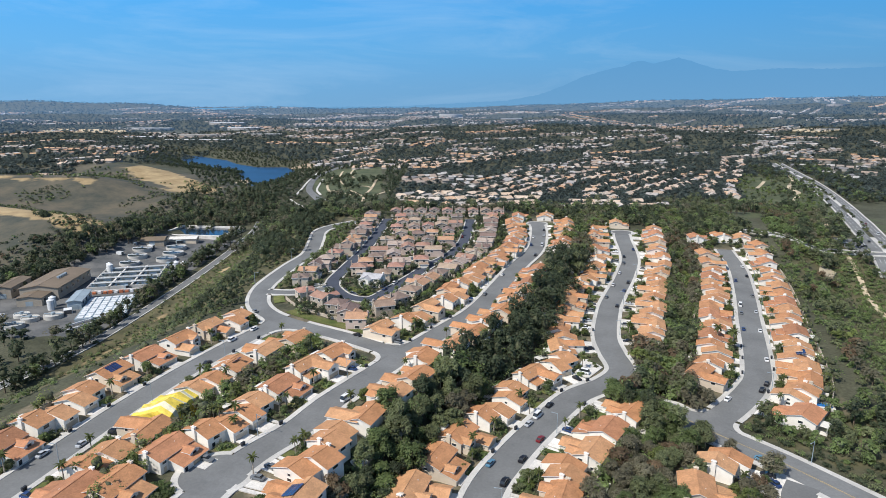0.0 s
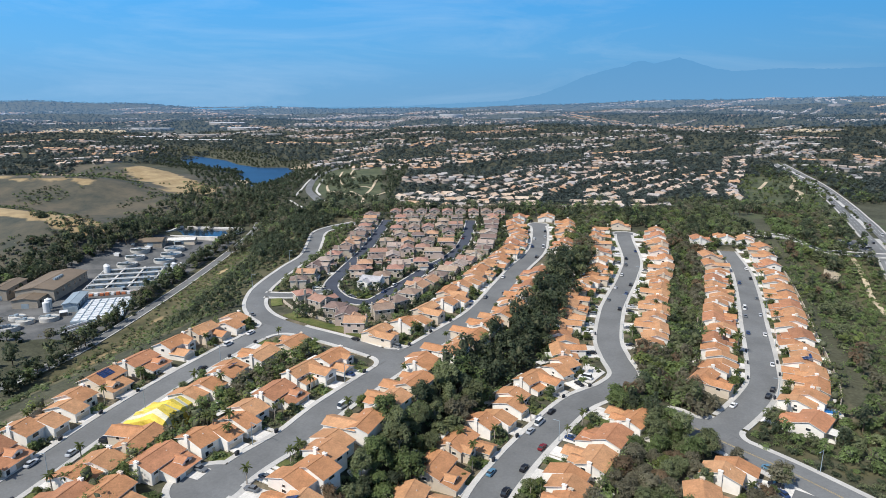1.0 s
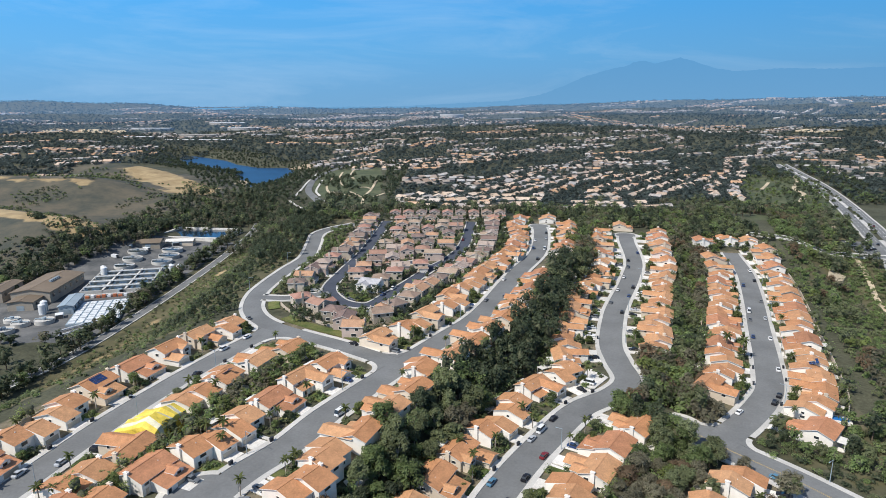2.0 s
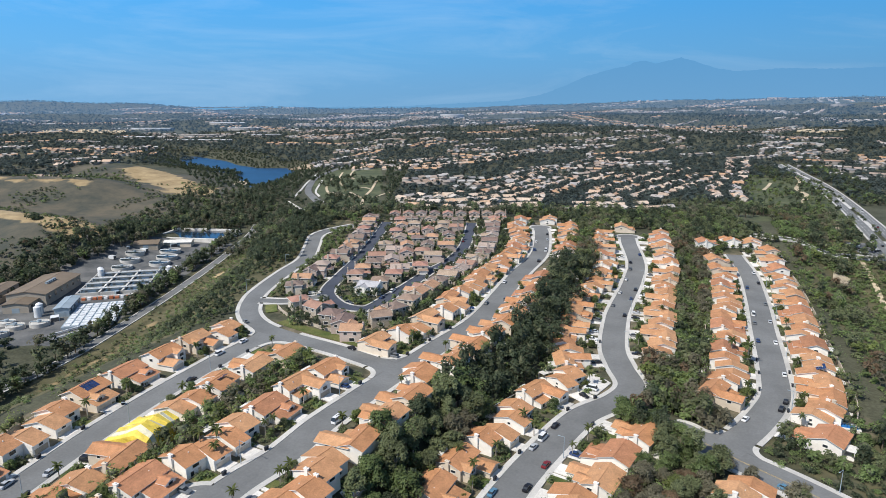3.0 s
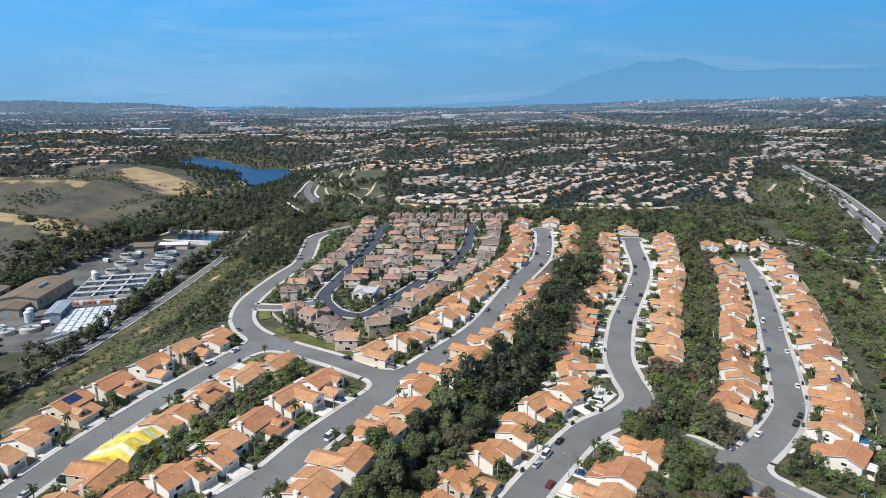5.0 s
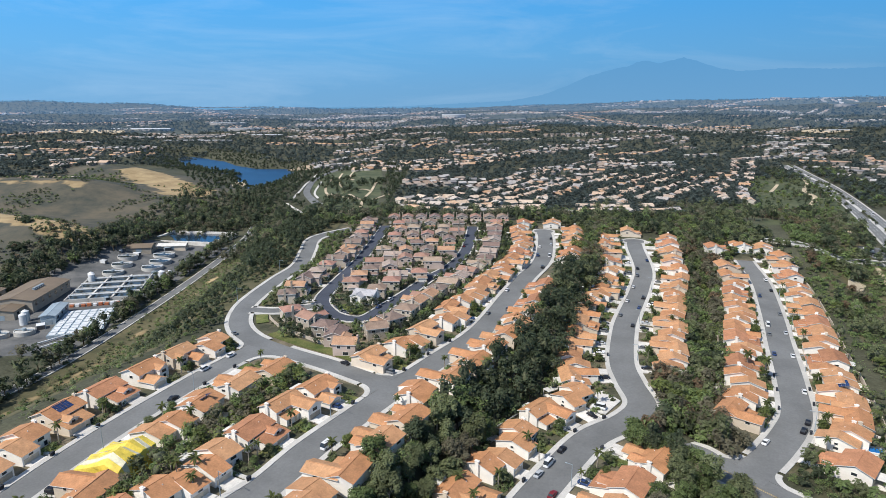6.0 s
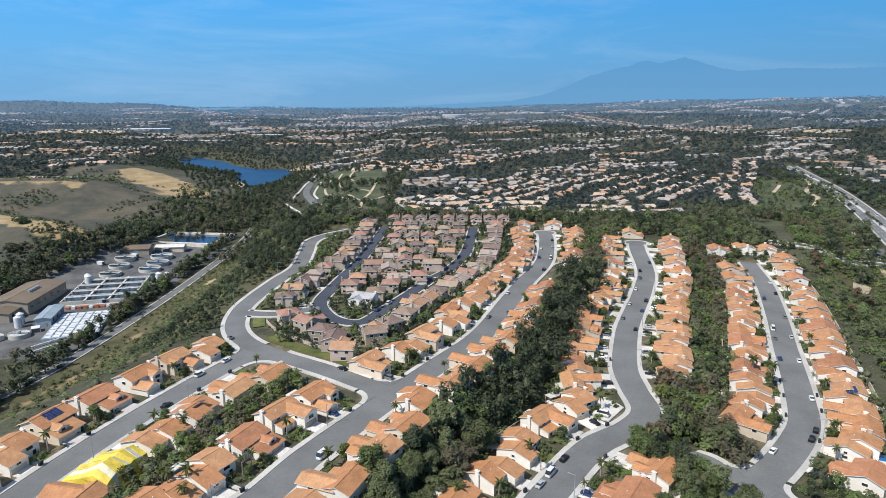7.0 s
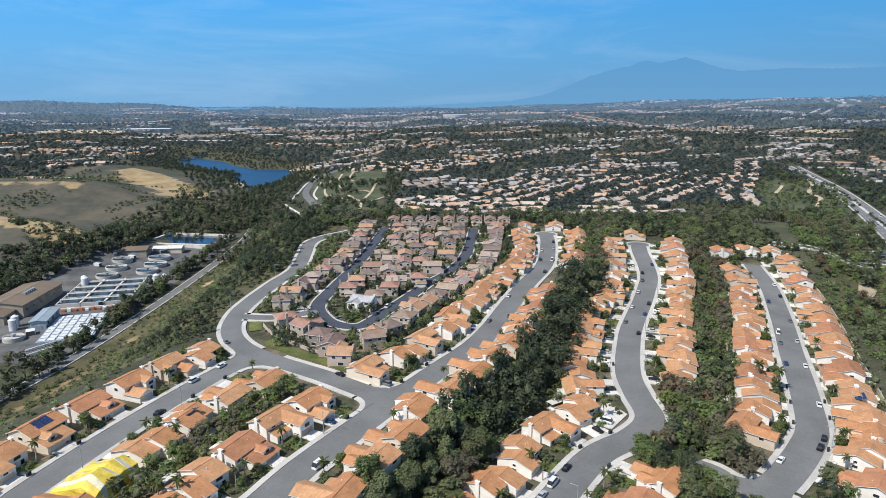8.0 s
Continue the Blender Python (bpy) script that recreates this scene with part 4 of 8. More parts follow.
# ---- the houses along the streets ----
def away_from(x, y, street):
    """The way from the nearest point of a street to a plot."""
    line = LINES[street]
    i = int(np.argmin(np.hypot(line[:, 0] - x, line[:, 1] - y)))
    i = min(max(i, 1), len(line) - 2)
    d = line[i + 1] - line[i - 1]
    d = d / np.hypot(*d)
    nrm = np.array((d[1], -d[0]))
    off = np.array((x, y)) - line[i]
    side = 1 if off @ nrm > 0 else -1
    return nrm * side, abs(off @ nrm), line[i]


def along(pts, gap):
    """Plots evenly spaced on a line through pts."""
    line = resampled(pts, 1.0)
    n = max(1, round((len(line) - 1) / gap))
    return [tuple(line[round(i * (len(line) - 1) / n)]) for i in range(n + 1)]


def slab(name, corners, lift, mat, label, category, kind="structure", thick=0.35):
    """A thin paved or planted patch on the ground, cut fine enough to follow it."""
    (a, b, c, d), verts, faces, k = [np.array(p, float) for p in corners], [], [], 5
    for i in range(k):
        for j in range(3):
            p = (a * (1 - j / 2) + b * j / 2) * (1 - i / (k - 1)) + (d * (1 - j / 2) + c * j / 2) * i / (k - 1)
            verts.append((p[0], p[1], ground_z(*p) + lift))
    n = len(verts)
    verts += [(x, y, z - thick) for x, y, z in verts]
    for i in range(k - 1):
        for j in range(2):
            q = (i * 3 + j, i * 3 + j + 1, i * 3 + j + 4, i * 3 + j + 3)
            faces.append(q)
    ring = [0, 1, 2, 5, 8, 11, 14, 13, 12, 9, 6, 3]
    for p, q in zip(ring, ring[1:] + ring[:1]):
        faces.append((p, p + n, q + n, q))
    return tagged(meshed(name, verts, faces, mat), label, category, kind=kind)


rng = random.Random(7)
VILLAS, FAR_VILLAS, ENCLAVE = [], [], []
for k in range(4):
    for f in (1, -1):
        for row, close in ((VILLAS, True), (FAR_VILLAS, False)):
            row.append(villa(k, f, STUCCO if (k + (f > 0)) % 3 else CREAM, ROOF if (k, f) != (2, -1) else ROOF_RED, close))
for k in range(3):
    for f in (1, -1):
        ENCLAVE.append(enclave_house(k, f, (BEIGE, TAN, PINK)[(k + (f > 0)) % 3], ROOF_MIXED))
USED = set()
GARDENS = []  # x, y, heading of plots whose front gardens are planted later
HOUSES = []


def build_house(protos, which, x, y, street, label, group, front=True, heading=None, lift=0.1, stretch=1.07):
    proto, gx_, gy_ = protos[which % len(protos)]
    wide = 0.97 if stretch != 1.07 else 0.99 if y > 290 else 0.945
    gx_, gy_ = gx_ * stretch * wide, gy_ * stretch * (0.95 if stretch == 1.07 else 1.0)
    if heading is None:
        away, far, foot_ = away_from(x, y, street)
    else:
        away, far, foot_ = np.array((-math.sin(heading), math.cos(heading))), 17.0, None
    rz = math.degrees(math.atan2(-away[0], away[1]))
    back_by = 1.3 if stretch == 1.07 else 0.0
    x, y, far = x + away[0] * back_by, y + away[1] * back_by, far + back_by
    m = pose(x, y, ground_z(x, y) + lift, 0, 0, rz) @ Matrix.Diagonal((stretch * wide, stretch * (0.95 if stretch == 1.07 else 1.0), 0.88 if stretch == 1.07 else 1.0, 1))
    if id(proto) in USED:
        ob = copy_thing(proto, m)
    else:
        ob = proto
        ob.matrix_basis = m
        USED.add(id(proto))
    tagged(ob, label, "house", group)
    HOUSES.append((x, y, rz))
    if front and street is not None:
        half = STREETS[street][1]
        near = -(far - half - 1.9)
        if near < gy_ - 0.5:
            r = Matrix.Rotation(radians(rz), 2)
            pts = [Vector((x, y)) + r @ Vector(p) for p in ((gx_ - 2.9, near), (gx_ + 2.9, near), (gx_ + 2.7, gy_ + 0.1), (gx_ - 2.7, gy_ + 0.1))]
            slab("driveway", pts, 0.46, PALE_CONCRETE, "pale concrete driveway in front of a garage", "driveway")
        GARDENS.append((x, y, rz, near, gx_))
    return ob


rows = {
    "west_street": [(-141, 153), (-131, 168), (-130, 185), (-128, 203), (-124, 220), (-119, 237), (-112, 254), (-106, 270), (-99, 284),
                    (-107, 133), (-103, 148), (-102, 163), (-98, 178), (-95, 195), (-90, 213), (-85, 230), (-79, 246), (-69, 259)],
    "middle_street": [(-91, 133), (-86, 149), (-80, 166), (-72, 180), (-65, 194), (-57, 209), (-50, 225), (-42, 240),
                      (-47, 135), (-43, 149), (-40, 162), (-36, 176), (-30, 191), (-22, 206), (-14, 221), (-6, 236), (4, 251)]
                     + along([(13, 266), (23, 283), (34, 300), (43, 322), (54, 353), (60, 374)], 16)
                     + along([(84, 440), (92, 472), (99, 505), (101, 523)], 16.5)
                     + [(-29, 271), (-18, 286), (-8, 301)] + along([(1, 317), (9, 334), (18, 357), (31, 388), (42, 414), (52, 440), (59, 474), (62, 502), (63, 530)], 16.5) + [(72, 552), (91, 552)],
    "curved_street": [(-14, 135), (-10, 150), (-6, 163), (1, 179), (9, 194), (18, 210), (28, 226), (41, 242), (53, 257)]
                     + along([(60, 275), (64, 297), (73, 322), (83, 354), (91, 376), (104, 402), (112, 425), (117, 449), (122, 474), (128, 497)], 16.3)
                     + [(23, 132), (26, 147), (31, 161), (37, 174), (46, 187), (55, 201), (67, 214)]
                     + along([(101, 290), (107, 311), (116, 334), (123, 355), (133, 380), (142, 402), (152, 428), (158, 452), (162, 474), (169, 495)], 16) + [(152, 522)],
    "east_street": along([(114, 243), (120, 254), (127, 270), (136, 288), (144, 307), (153, 329), (163, 352), (172, 374), (182, 398), (190, 419), (195, 440)], 15.8)
                   + [(131, 212), (142, 226), (150, 239), (157, 251), (163, 264), (169, 278), (176, 294), (183, 310), (190, 326), (196, 341), (203, 357), (210, 374), (217, 391), (222, 407), (227, 424), (231, 440), (234, 457), (231, 473), (216, 478), (201, 473)],
    "court": [(91, 178), (80, 163), (74, 148), (68, 133)],
}
which, SOLAR_AT, TARP_AT = 0, {(-124, 220), (-85, 230), (-43, 149), (163, 264)}, (-95, 195)
SOLAR = []
TINTS = ("white stucco house with an orange tile roof", "two-storey white stucco house, orange tiles and chimney", "cream stucco house under weathered orange roof tiles",
         "stucco house with stepped orange tile roofs")
for street, plots in rows.items():
    for i, (x, y) in enumerate(plots):
        which += rng.choice((1, 2, 3, 5))
        if (x, y) == TARP_AT:
            continue
        away, _, _ = away_from(x, y, street)
        setback = {"middle_street": (-4.6 if away[0] > 0 and 230 < y < 400 else -4.5 if away[0] < 0 and 265 < y < 325 else 0.0), "curved_street": (3.0 if away[0] < 0 and 285 < y < 400 else 0.0),
                   "east_street": (-3.0 if away[0] > 0 and 222 < y < 450 else 0.0)}.get(street, 0.0)
        solar_here = (x, y) in SOLAR_AT
        x, y = x + away[0] * setback, y + away[1] * setback
        ob = build_house(VILLAS if y < 290 else FAR_VILLAS, which, x, y, street, TINTS[which % 4], "houses along the streets")
        if solar_here:
            SOLAR.append(ob)

# the house wrapped for pest treatment in striped sheeting
tx, ty = TARP_AT
ta, _, _ = away_from(tx, ty, "west_street")
tented = new("tented_house")
tented.matrix_basis = pose(tx, ty, ground_z(tx, ty), 0, 0, math.degrees(math.atan2(-ta[0], ta[1])))
for i in range(9):
    bm = bmesh.new()
    prof = ((-9.0, -0.6), (-8.4, 3.2), (-6.2, 4.4), (-2.2, 5.7), (2.6, 8.0), (7.4, 5.8), (8.4, 3.0), (9.2, -0.6))
    ends = []
    for x in (-7.6 + i * 1.7, -7.6 + (i + 1) * 1.7):
        k = 1 - 0.045 * max(0, abs(x) - 3) - (0.10 if -4 < x < 0 else 0)
        ends.append([bm.verts.new((x + 0.5 * math.sin(a * 1.7 + i), a, b * k + 0.28 * math.sin(a * 1.3 + x * 0.9) + 0.2 * math.sin(x * 2.1))) for a, b in prof])
    for j in range(len(prof) - 1):
        bm.faces.new((ends[0][j], ends[1][j], ends[1][j + 1], ends[0][j + 1]))
    bm.faces.new(ends[0][::-1])
    bm.faces.new(ends[1])
    bm.faces.new((ends[0][0], ends[0][-1], ends[1][-1], ends[1][0]))
    part("tarp_strip", bm, GREY_TARP if i in (1, 4, 7) else YELLOW_TARP, tented)
tagged(tented, "house wrapped in yellow and grey striped sheeting", "tented house")

# pale apron round the court
slab("pavement", [(109, 181), (117, 167), (107, 158), (98, 172)], 0.29, PALE_CONCRETE, "pale concrete apron of the court", "pavement")
slab("pavement", [(98, 172), (104, 160), (98, 140), (88, 146)], 0.28, PALE_CONCRETE, "pale concrete apron of the court", "pavement")
# solar modules on some roofs
for ob in SOLAR:
    for i in range(5):
        for j in range(3):
            bm = bmesh.new()
            x, y = -2.6 + i * 1.12, -0.6 + j * 1.25
            k = 2.1 / 4.5
            p = [(x, y), (x + 1.04, y), (x + 1.04, y + 1.15), (x, y + 1.15)]
            solid(bm, [(a, b, 5.3 + 0.75 + (b + 1.5) * k) for a, b in p], 0.06, 0, 0)
            part("solar_panel", bm, PANEL, ob)

# the denser enclave of smaller houses
ENC = {
    "west": [(-83, 353), (-82, 368), (-79, 384), (-76, 399), (-73, 415), (-70, 430), (-67, 445), (-66, 460), (-65, 475), (-64, 491), (-63, 507), (-63, 523), (-63, 540), (-64, 557)],
    "south": [(-74, 326), (-63, 316), (-54, 305), (-47, 293.5), (-41, 284)],
    "top": [(x, 573) for x in range(-44, 60, 12)],
    "inner": [(-38, 364), (-30, 377), (-27, 392), (-15, 397), (-5, 427), (-35, 438), (-25, 434), (-15, 436), (-33, 476), (-20, 474), (-9, 480), (2, 456), (-49, 390), (-53, 376), (-44, 406), (-35, 521), (-23, 528),
              (-12, 504), (-2, 506), (10, 545), (9, 512), (5, 486), (-37, 543), (-25, 549), (-12, 546), (-1, 530), (-40, 457), (-44, 424), (-27, 455), (-11, 455), (-37, 499), (-24, 500), (-33, 410)],
    "east": [(-31, 303), (-25, 315), (-19, 328), (-15, 340), (-9, 351), (-4, 363), (3, 375), (9, 388), (15, 401), (22, 416), (27, 432), (31, 449), (34, 466), (36, 483), (38, 500), (40, 517), (42, 534), (43, 550)],
}
for name, plots in ENC.items():
    for i, (x, y) in enumerate(plots):
        which += rng.choice((1, 2, 3))
        heading = 0.0 if name == "top" else None
        if name == "top":
            which = 2 + i % 2
        elif name == "inner":
            heading = 0.0 if i % 10 < 5 else math.pi
            heading += rng.choice((0, 0, 0, 1.5708, -1.5708)) + rng.uniform(-0.1, 0.1)
            x, y = x + rng.uniform(-1.2, 1.2), y + rng.uniform(-2.2, 2.2)
            which = (0, 2, 3, 1, 2, 3)[which % 6]
        build_house(ENCLAVE, which, x, y, "enclave_street", ("beige stucco house with a brown tile roof", "tan stucco house with a pinkish tile roof", "pale stucco house with a sand-coloured roof")[which % 3],
                    "houses of the enclave", False, heading, 0.1, 1.05)
        if name in ("west", "east") and i % 2 == 0:
            away, far, on = away_from(x, y, "enclave_street")
            side_ = np.array((away[1], -away[0])) * 2.2
            p, q = on + away * 4.9, on + away * (far - 6.4)
            slab("driveway", [p - side_, p + side_, q + side_, q - side_], 0.44, PALE_CONCRETE, "pale concrete driveway of the enclave", "driveway")
# a white house faces the enclave's green
white_house, _, _ = enclave_house(2, 1, STUCCO, ROOF_GREY)
white_house.matrix_basis = pose(-41.5, 350.5, ground_z(-41.5, 350.5) + 0.1, 0, 0, -20) @ Matrix.Diagonal((1.25, 1.0, 1.0, 1))
tagged(white_house, "white stucco house with a grey tile roof", "house", "houses of the enclave")
HOUSES.append((-41.5, 350.5, -20))
for p, _, _ in VILLAS + FAR_VILLAS + ENCLAVE:
    if id(p) not in USED:
        for q in p.children_recursive:
            bpy.data.objects.remove(q)
        bpy.data.objects.remove(p)
# the green in the bend of the lane, with marked parking bays beside it
slab("lawn", [(-57, 346), (-47, 332.5), (-37, 333), (-49, 349)], 0.36, LAWN, "small communal green, partly dry", "lawn")
slab("parking_place", [(-58.5, 344), (-49.5, 331.8), (-47.4, 333.2), (-56.5, 346.4)], 0.37, DARK_ASPHALT, "dark asphalt parking bays by the green", "parking place")
for i in range(6):
    p, q = np.array((-58.2 + 1.7 * i, 343.8 - 2.3 * i)), np.array((-56.3 + 1.7 * i, 345.9 - 2.3 * i))
    slab("bay_line", [p, p + (0.15, -0.2), q + (0.15, -0.2), q], 0.40, WHITE_LINE, "white line of a parking bay", "road marking", thick=0.05)


# ---- plants ----
nrg = np.random.default_rng(11)


def quick_mesh(name, verts, faces, mats, which=None):
    """A mesh from arrays of vertices and equal faces, fast."""
    verts, faces = np.asarray(verts, np.float32), np.asarray(faces, np.int32)
    me = bpy.data.meshes.new(name)
    me.vertices.add(len(verts))
    me.vertices.foreach_set("co", verts.ravel())
    me.loops.add(faces.size)
    me.loops.foreach_set("vertex_index", faces.ravel())
    me.polygons.add(len(faces))
    me.polygons.foreach_set("loop_start", np.arange(0, faces.size, faces.shape[1], dtype=np.int32))
    me.polygons.foreach_set("loop_total", np.full(len(faces), faces.shape[1], np.int32))
    for m in mats:
        me.materials.append(m)
    if which is not None:
        me.polygons.foreach_set("material_index", np.asarray(which, np.int32))
    me.update(calc_edges=True)
    me.validate()
    return me


def leaf_cards(centres, radii, n, size, inner=0.55, loose=0.16, tumble=0.42):
    """Sprays of leaves, as slim triangles at odd angles, over and inside the lumps of an uneven crown."""
    centres, radii = np.array(centres, float), np.array(radii, float)
    share = radii.prod(1) ** (2 / 3)
    pick = nrg.choice(len(centres), n, p=share / share.sum())
    d = nrg.normal(size=(n, 3))
    d /= np.linalg.norm(d, axis=1)[:, None]
    d[:, 2] = np.where(d[:, 2] < -0.35, -d[:, 2], d[:, 2])
    r = inner + (1 - inner) * nrg.random(n) ** 0.6 + nrg.normal(0, loose, n)
    p = centres[pick] + d * radii[pick] * r[:, None]
    nrm = d + (0, 0, 0.6) + nrg.normal(0, tumble, (n, 3))
    nrm /= np.linalg.norm(nrm, axis=1)[:, None]
    a = np.cross(nrm, nrg.normal(size=(n, 3)))
    a /= np.linalg.norm(a, axis=1)[:, None] + 1e-9
    b = np.cross(nrm, a)
    s = size * nrg.uniform(0.55, 1.35, n)[:, None] / 2
    v = np.stack([p + a * s * 1.5, p - a * s * 0.7 + b * s * 0.85, p - a * s * 0.7 - b * s * 0.85], 1)
    return v.reshape(-1, 3), np.arange(3 * n).reshape(-1, 3)


def halved(quads_):
    q = np.asarray(quads_)
    return np.vstack([q[:, [0, 1, 2]], q[:, [0, 2, 3]]])


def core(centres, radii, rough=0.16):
    """Rounded, uneven lumps for twiggy wood, inner leaves and the shade among them, closing the crown."""
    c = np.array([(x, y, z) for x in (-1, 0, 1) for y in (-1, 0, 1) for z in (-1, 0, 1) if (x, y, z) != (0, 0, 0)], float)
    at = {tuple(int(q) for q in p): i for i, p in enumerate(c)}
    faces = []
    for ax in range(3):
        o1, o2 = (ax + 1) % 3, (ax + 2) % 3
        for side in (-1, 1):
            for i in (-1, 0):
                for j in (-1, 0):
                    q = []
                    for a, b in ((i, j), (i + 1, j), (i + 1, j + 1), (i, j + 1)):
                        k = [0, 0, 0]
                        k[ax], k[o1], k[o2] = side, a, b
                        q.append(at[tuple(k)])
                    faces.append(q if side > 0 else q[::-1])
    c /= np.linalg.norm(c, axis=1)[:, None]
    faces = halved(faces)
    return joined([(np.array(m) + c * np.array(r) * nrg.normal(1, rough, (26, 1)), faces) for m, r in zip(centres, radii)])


def limb(p, q, r0, r1, k=6):
    """A tapered limb from p to q as quads."""
    p, q = np.array(p, float), np.array(q, float)
    d = (q - p) / np.linalg.norm(q - p)
    a = np.cross(d, (0.3, 1, 0.2))
    a /= np.linalg.norm(a)
    b = np.cross(d, a)
    t = np.arange(k) * 2 * np.pi / k
    ring = np.cos(t)[:, None] * a + np.sin(t)[:, None] * b
    v = np.vstack([p + ring * r0, q + ring * r1])
    f = [(i, (i + 1) % k, k + (i + 1) % k, k + i) for i in range(k)]
    return v, halved(f)


def joined(pieces):
    vs, fs, n = [], [], 0
    for v, f in pieces:
        vs.append(v)
        fs.append(np.asarray(f) + n)
        n += len(v)
    return np.vstack(vs), np.vstack(fs)


def crown_of(kind):
    """Lumps of a crown, its fork, trunk, leaf count and leaf size, for a plant of unit kind."""
    lumps = []
    if kind == "broad":
        lean = nrg.normal(0, 0.5, 2)
        for i in range(17):
            a, z = i * 2.4 + nrg.uniform(0, 1), nrg.uniform(0.2, 1.0)
            d = 2.9 * math.sqrt(max(0.05, 1 - (2 * z - 1.05) ** 2)) * nrg.uniform(0.35, 1.0)
            w = nrg.uniform(0.9, 1.6)
            lumps.append(((d * math.cos(a) + lean[0] * z, d * math.sin(a) + lean[1] * z, 1.3 + 5.0 * z), (w, w, w * nrg.uniform(0.75, 1.15))))
        return lumps, 2.2, 0.26, 1500, 0.50
    if kind == "tall":
        for i in range(17):
            a, z = i * 2.4 + nrg.uniform(0, 1), nrg.uniform(0.0, 1.0)
            d, w = 2.7 * math.sqrt(max(0.08, 1 - (1.7 * z - 0.8) ** 2)) * nrg.uniform(0.3, 1.0), nrg.uniform(0.85, 1.5)
            lumps.append(((d * math.cos(a), d * math.sin(a), 2.8 + 5.8 * z), (w, w, w * 1.1)))
        return lumps, 4.0, 0.28, 1500, 0.50
    if kind == "bush":
        for i in range(6):
            w = nrg.uniform(0.4, 0.75)
            lumps.append(((nrg.uniform(-0.75, 0.75), nrg.uniform(-0.75, 0.75), nrg.uniform(0.3, 0.85)), (w, w, w * 0.9)))
        return lumps, 0.4, 0.06, 240, 0.38
    lumps = [((0, 0, 1.0 + i * 1.1), (1.05 - i * 0.13, 1.05 - i * 0.13, 0.9)) for i in range(6)]
    return lumps, 1.0, 0.15, 480, 0.42


def plant_meshes(kind, leaf, bark):
    lumps, fork, thick, n, size = crown_of(kind)
    cs, rs = np.array([c for c, _ in lumps]), np.array([r for _, r in lumps])
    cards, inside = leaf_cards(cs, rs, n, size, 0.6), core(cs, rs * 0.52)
    crown = quick_mesh("crown", *joined([cards, inside]), [leaf, TWIG_SHADE], np.r_[np.zeros(len(cards[1])), np.ones(len(inside[1]))])
    pieces = [limb((0, 0, -0.6), (0.1, 0, fork), thick, thick * 0.7)]
    for c, _ in lumps[: (8 if kind != "bush" else 3)]:
        pieces.append(limb((0.1, 0, fork * 0.95), c, thick * 0.5, thick * 0.12, 5))
    return crown, quick_mesh("trunk", *joined(pieces), [bark])


KINDS = {}
for name, kind, leaf, bark, many in (("oak", "broad", LEAF, BARK, 3), ("olive_tree", "broad", LEAF_OLIVE, BARK, 3), ("bare_tree", "broad", LEAF_GREY, PALE_BARK, 3), ("rusty_tree", "broad", LEAF_RUST, BARK, 2),
                                     ("eucalyptus", "tall", LEAF_OLIVE, PALE_BARK, 3), ("dark_tree", "tall", LEAF_DARK, BARK, 2), ("shady_tree", "broad", LEAF_DARK, BARK, 2), ("lime_tree", "broad", LEAF_LIME, BARK, 2), ("gold_tree", "broad", LEAF_GOLD, BARK, 1),
                                     ("shrub", "bush", LEAF, BARK, 3), ("olive_shrub", "bush", LEAF_OLIVE, BARK, 2), ("lime_shrub", "bush", LEAF_LIME, BARK, 2), ("cypress", "cone", LEAF, BARK, 1)):
    KINDS[name] = [plant_meshes(kind, leaf, bark) for i in range(many)]
SAYS = {"oak": "leafy green tree with a broad crown", "olive_tree": "olive-green tree with a loose crown", "bare_tree": "grey-brown tree with thin foliage", "rusty_tree": "tree with rusty brown foliage",
        "eucalyptus": "tall eucalyptus with hanging olive foliage", "dark_tree": "tall dark green tree of the gully", "shady_tree": "dark green tree with a dense crown", "lime_tree": "light green tree in a garden", "gold_tree": "tree with golden yellow foliage",
        "shrub": "round green shrub in a front garden", "olive_shrub": "olive-green bush in a front garden", "lime_shrub": "light green shrub in a front garden", "cypress": "narrow dark green cypress"}


def plant(name, x, y, scale=1.0, tall=1.0, group=""):
    crown, trunk = KINDS[name][nrg.integers(len(KINDS[name]))]
    root = new("shrub" if "shrub" in name else "tree")
    s = float(scale)
    root.matrix_basis = pose(x, y, ground_z(x, y) + 0.1, 0, 0, float(nrg.uniform(0, 360))) @ Matrix.Diagonal((s, s, s * tall, 1))
    for n_, me in (("trunk", trunk), ("crown", crown))["shrub" in name:]:
        o = new(n_, me)
        o.parent = root
    tagged(root, SAYS[name], "shrub" if "shrub" in name else "tree", group)
    return root


RX, RY = np.meshgrid(np.arange(-170, 272, 2.0), np.arange(120, 612, 2.0))
ROAD_GAP = np.full(RX.shape, 99.0)
for k, line in LINES.items():
    for p in line[::2]:
        ROAD_GAP = np.minimum(ROAD_GAP, np.hypot(RX - p[0], RY - p[1]) - STREETS[k][1])
for x, y, r in BULBS.values():
    ROAD_GAP = np.minimum(ROAD_GAP, np.hypot(RX - x, RY - y) - r)
HOUSE_GAP = np.full(RX.shape, 99.0)
for x, y, _ in HOUSES:
    HOUSE_GAP = np.minimum(HOUSE_GAP, np.hypot(RX - x, RY - y))


def road_gap(x, y):
    """Metres to the nearest kerb."""
    i, j = round((y - 120) / 2), round((x + 170) / 2)
    return ROAD_GAP[i, j] if 0 <= i < RX.shape[0] and 0 <= j < RX.shape[1] else 99.0


def free_spot(x, y, gap=8.0, margin=2.2):
    i, j = round((y - 120) / 2), round((x + 170) / 2)
    if not (0 <= i < RX.shape[0] and 0 <= j < RX.shape[1]):
        return True
    return HOUSE_GAP[i, j] > gap and ROAD_GAP[i, j] > margin


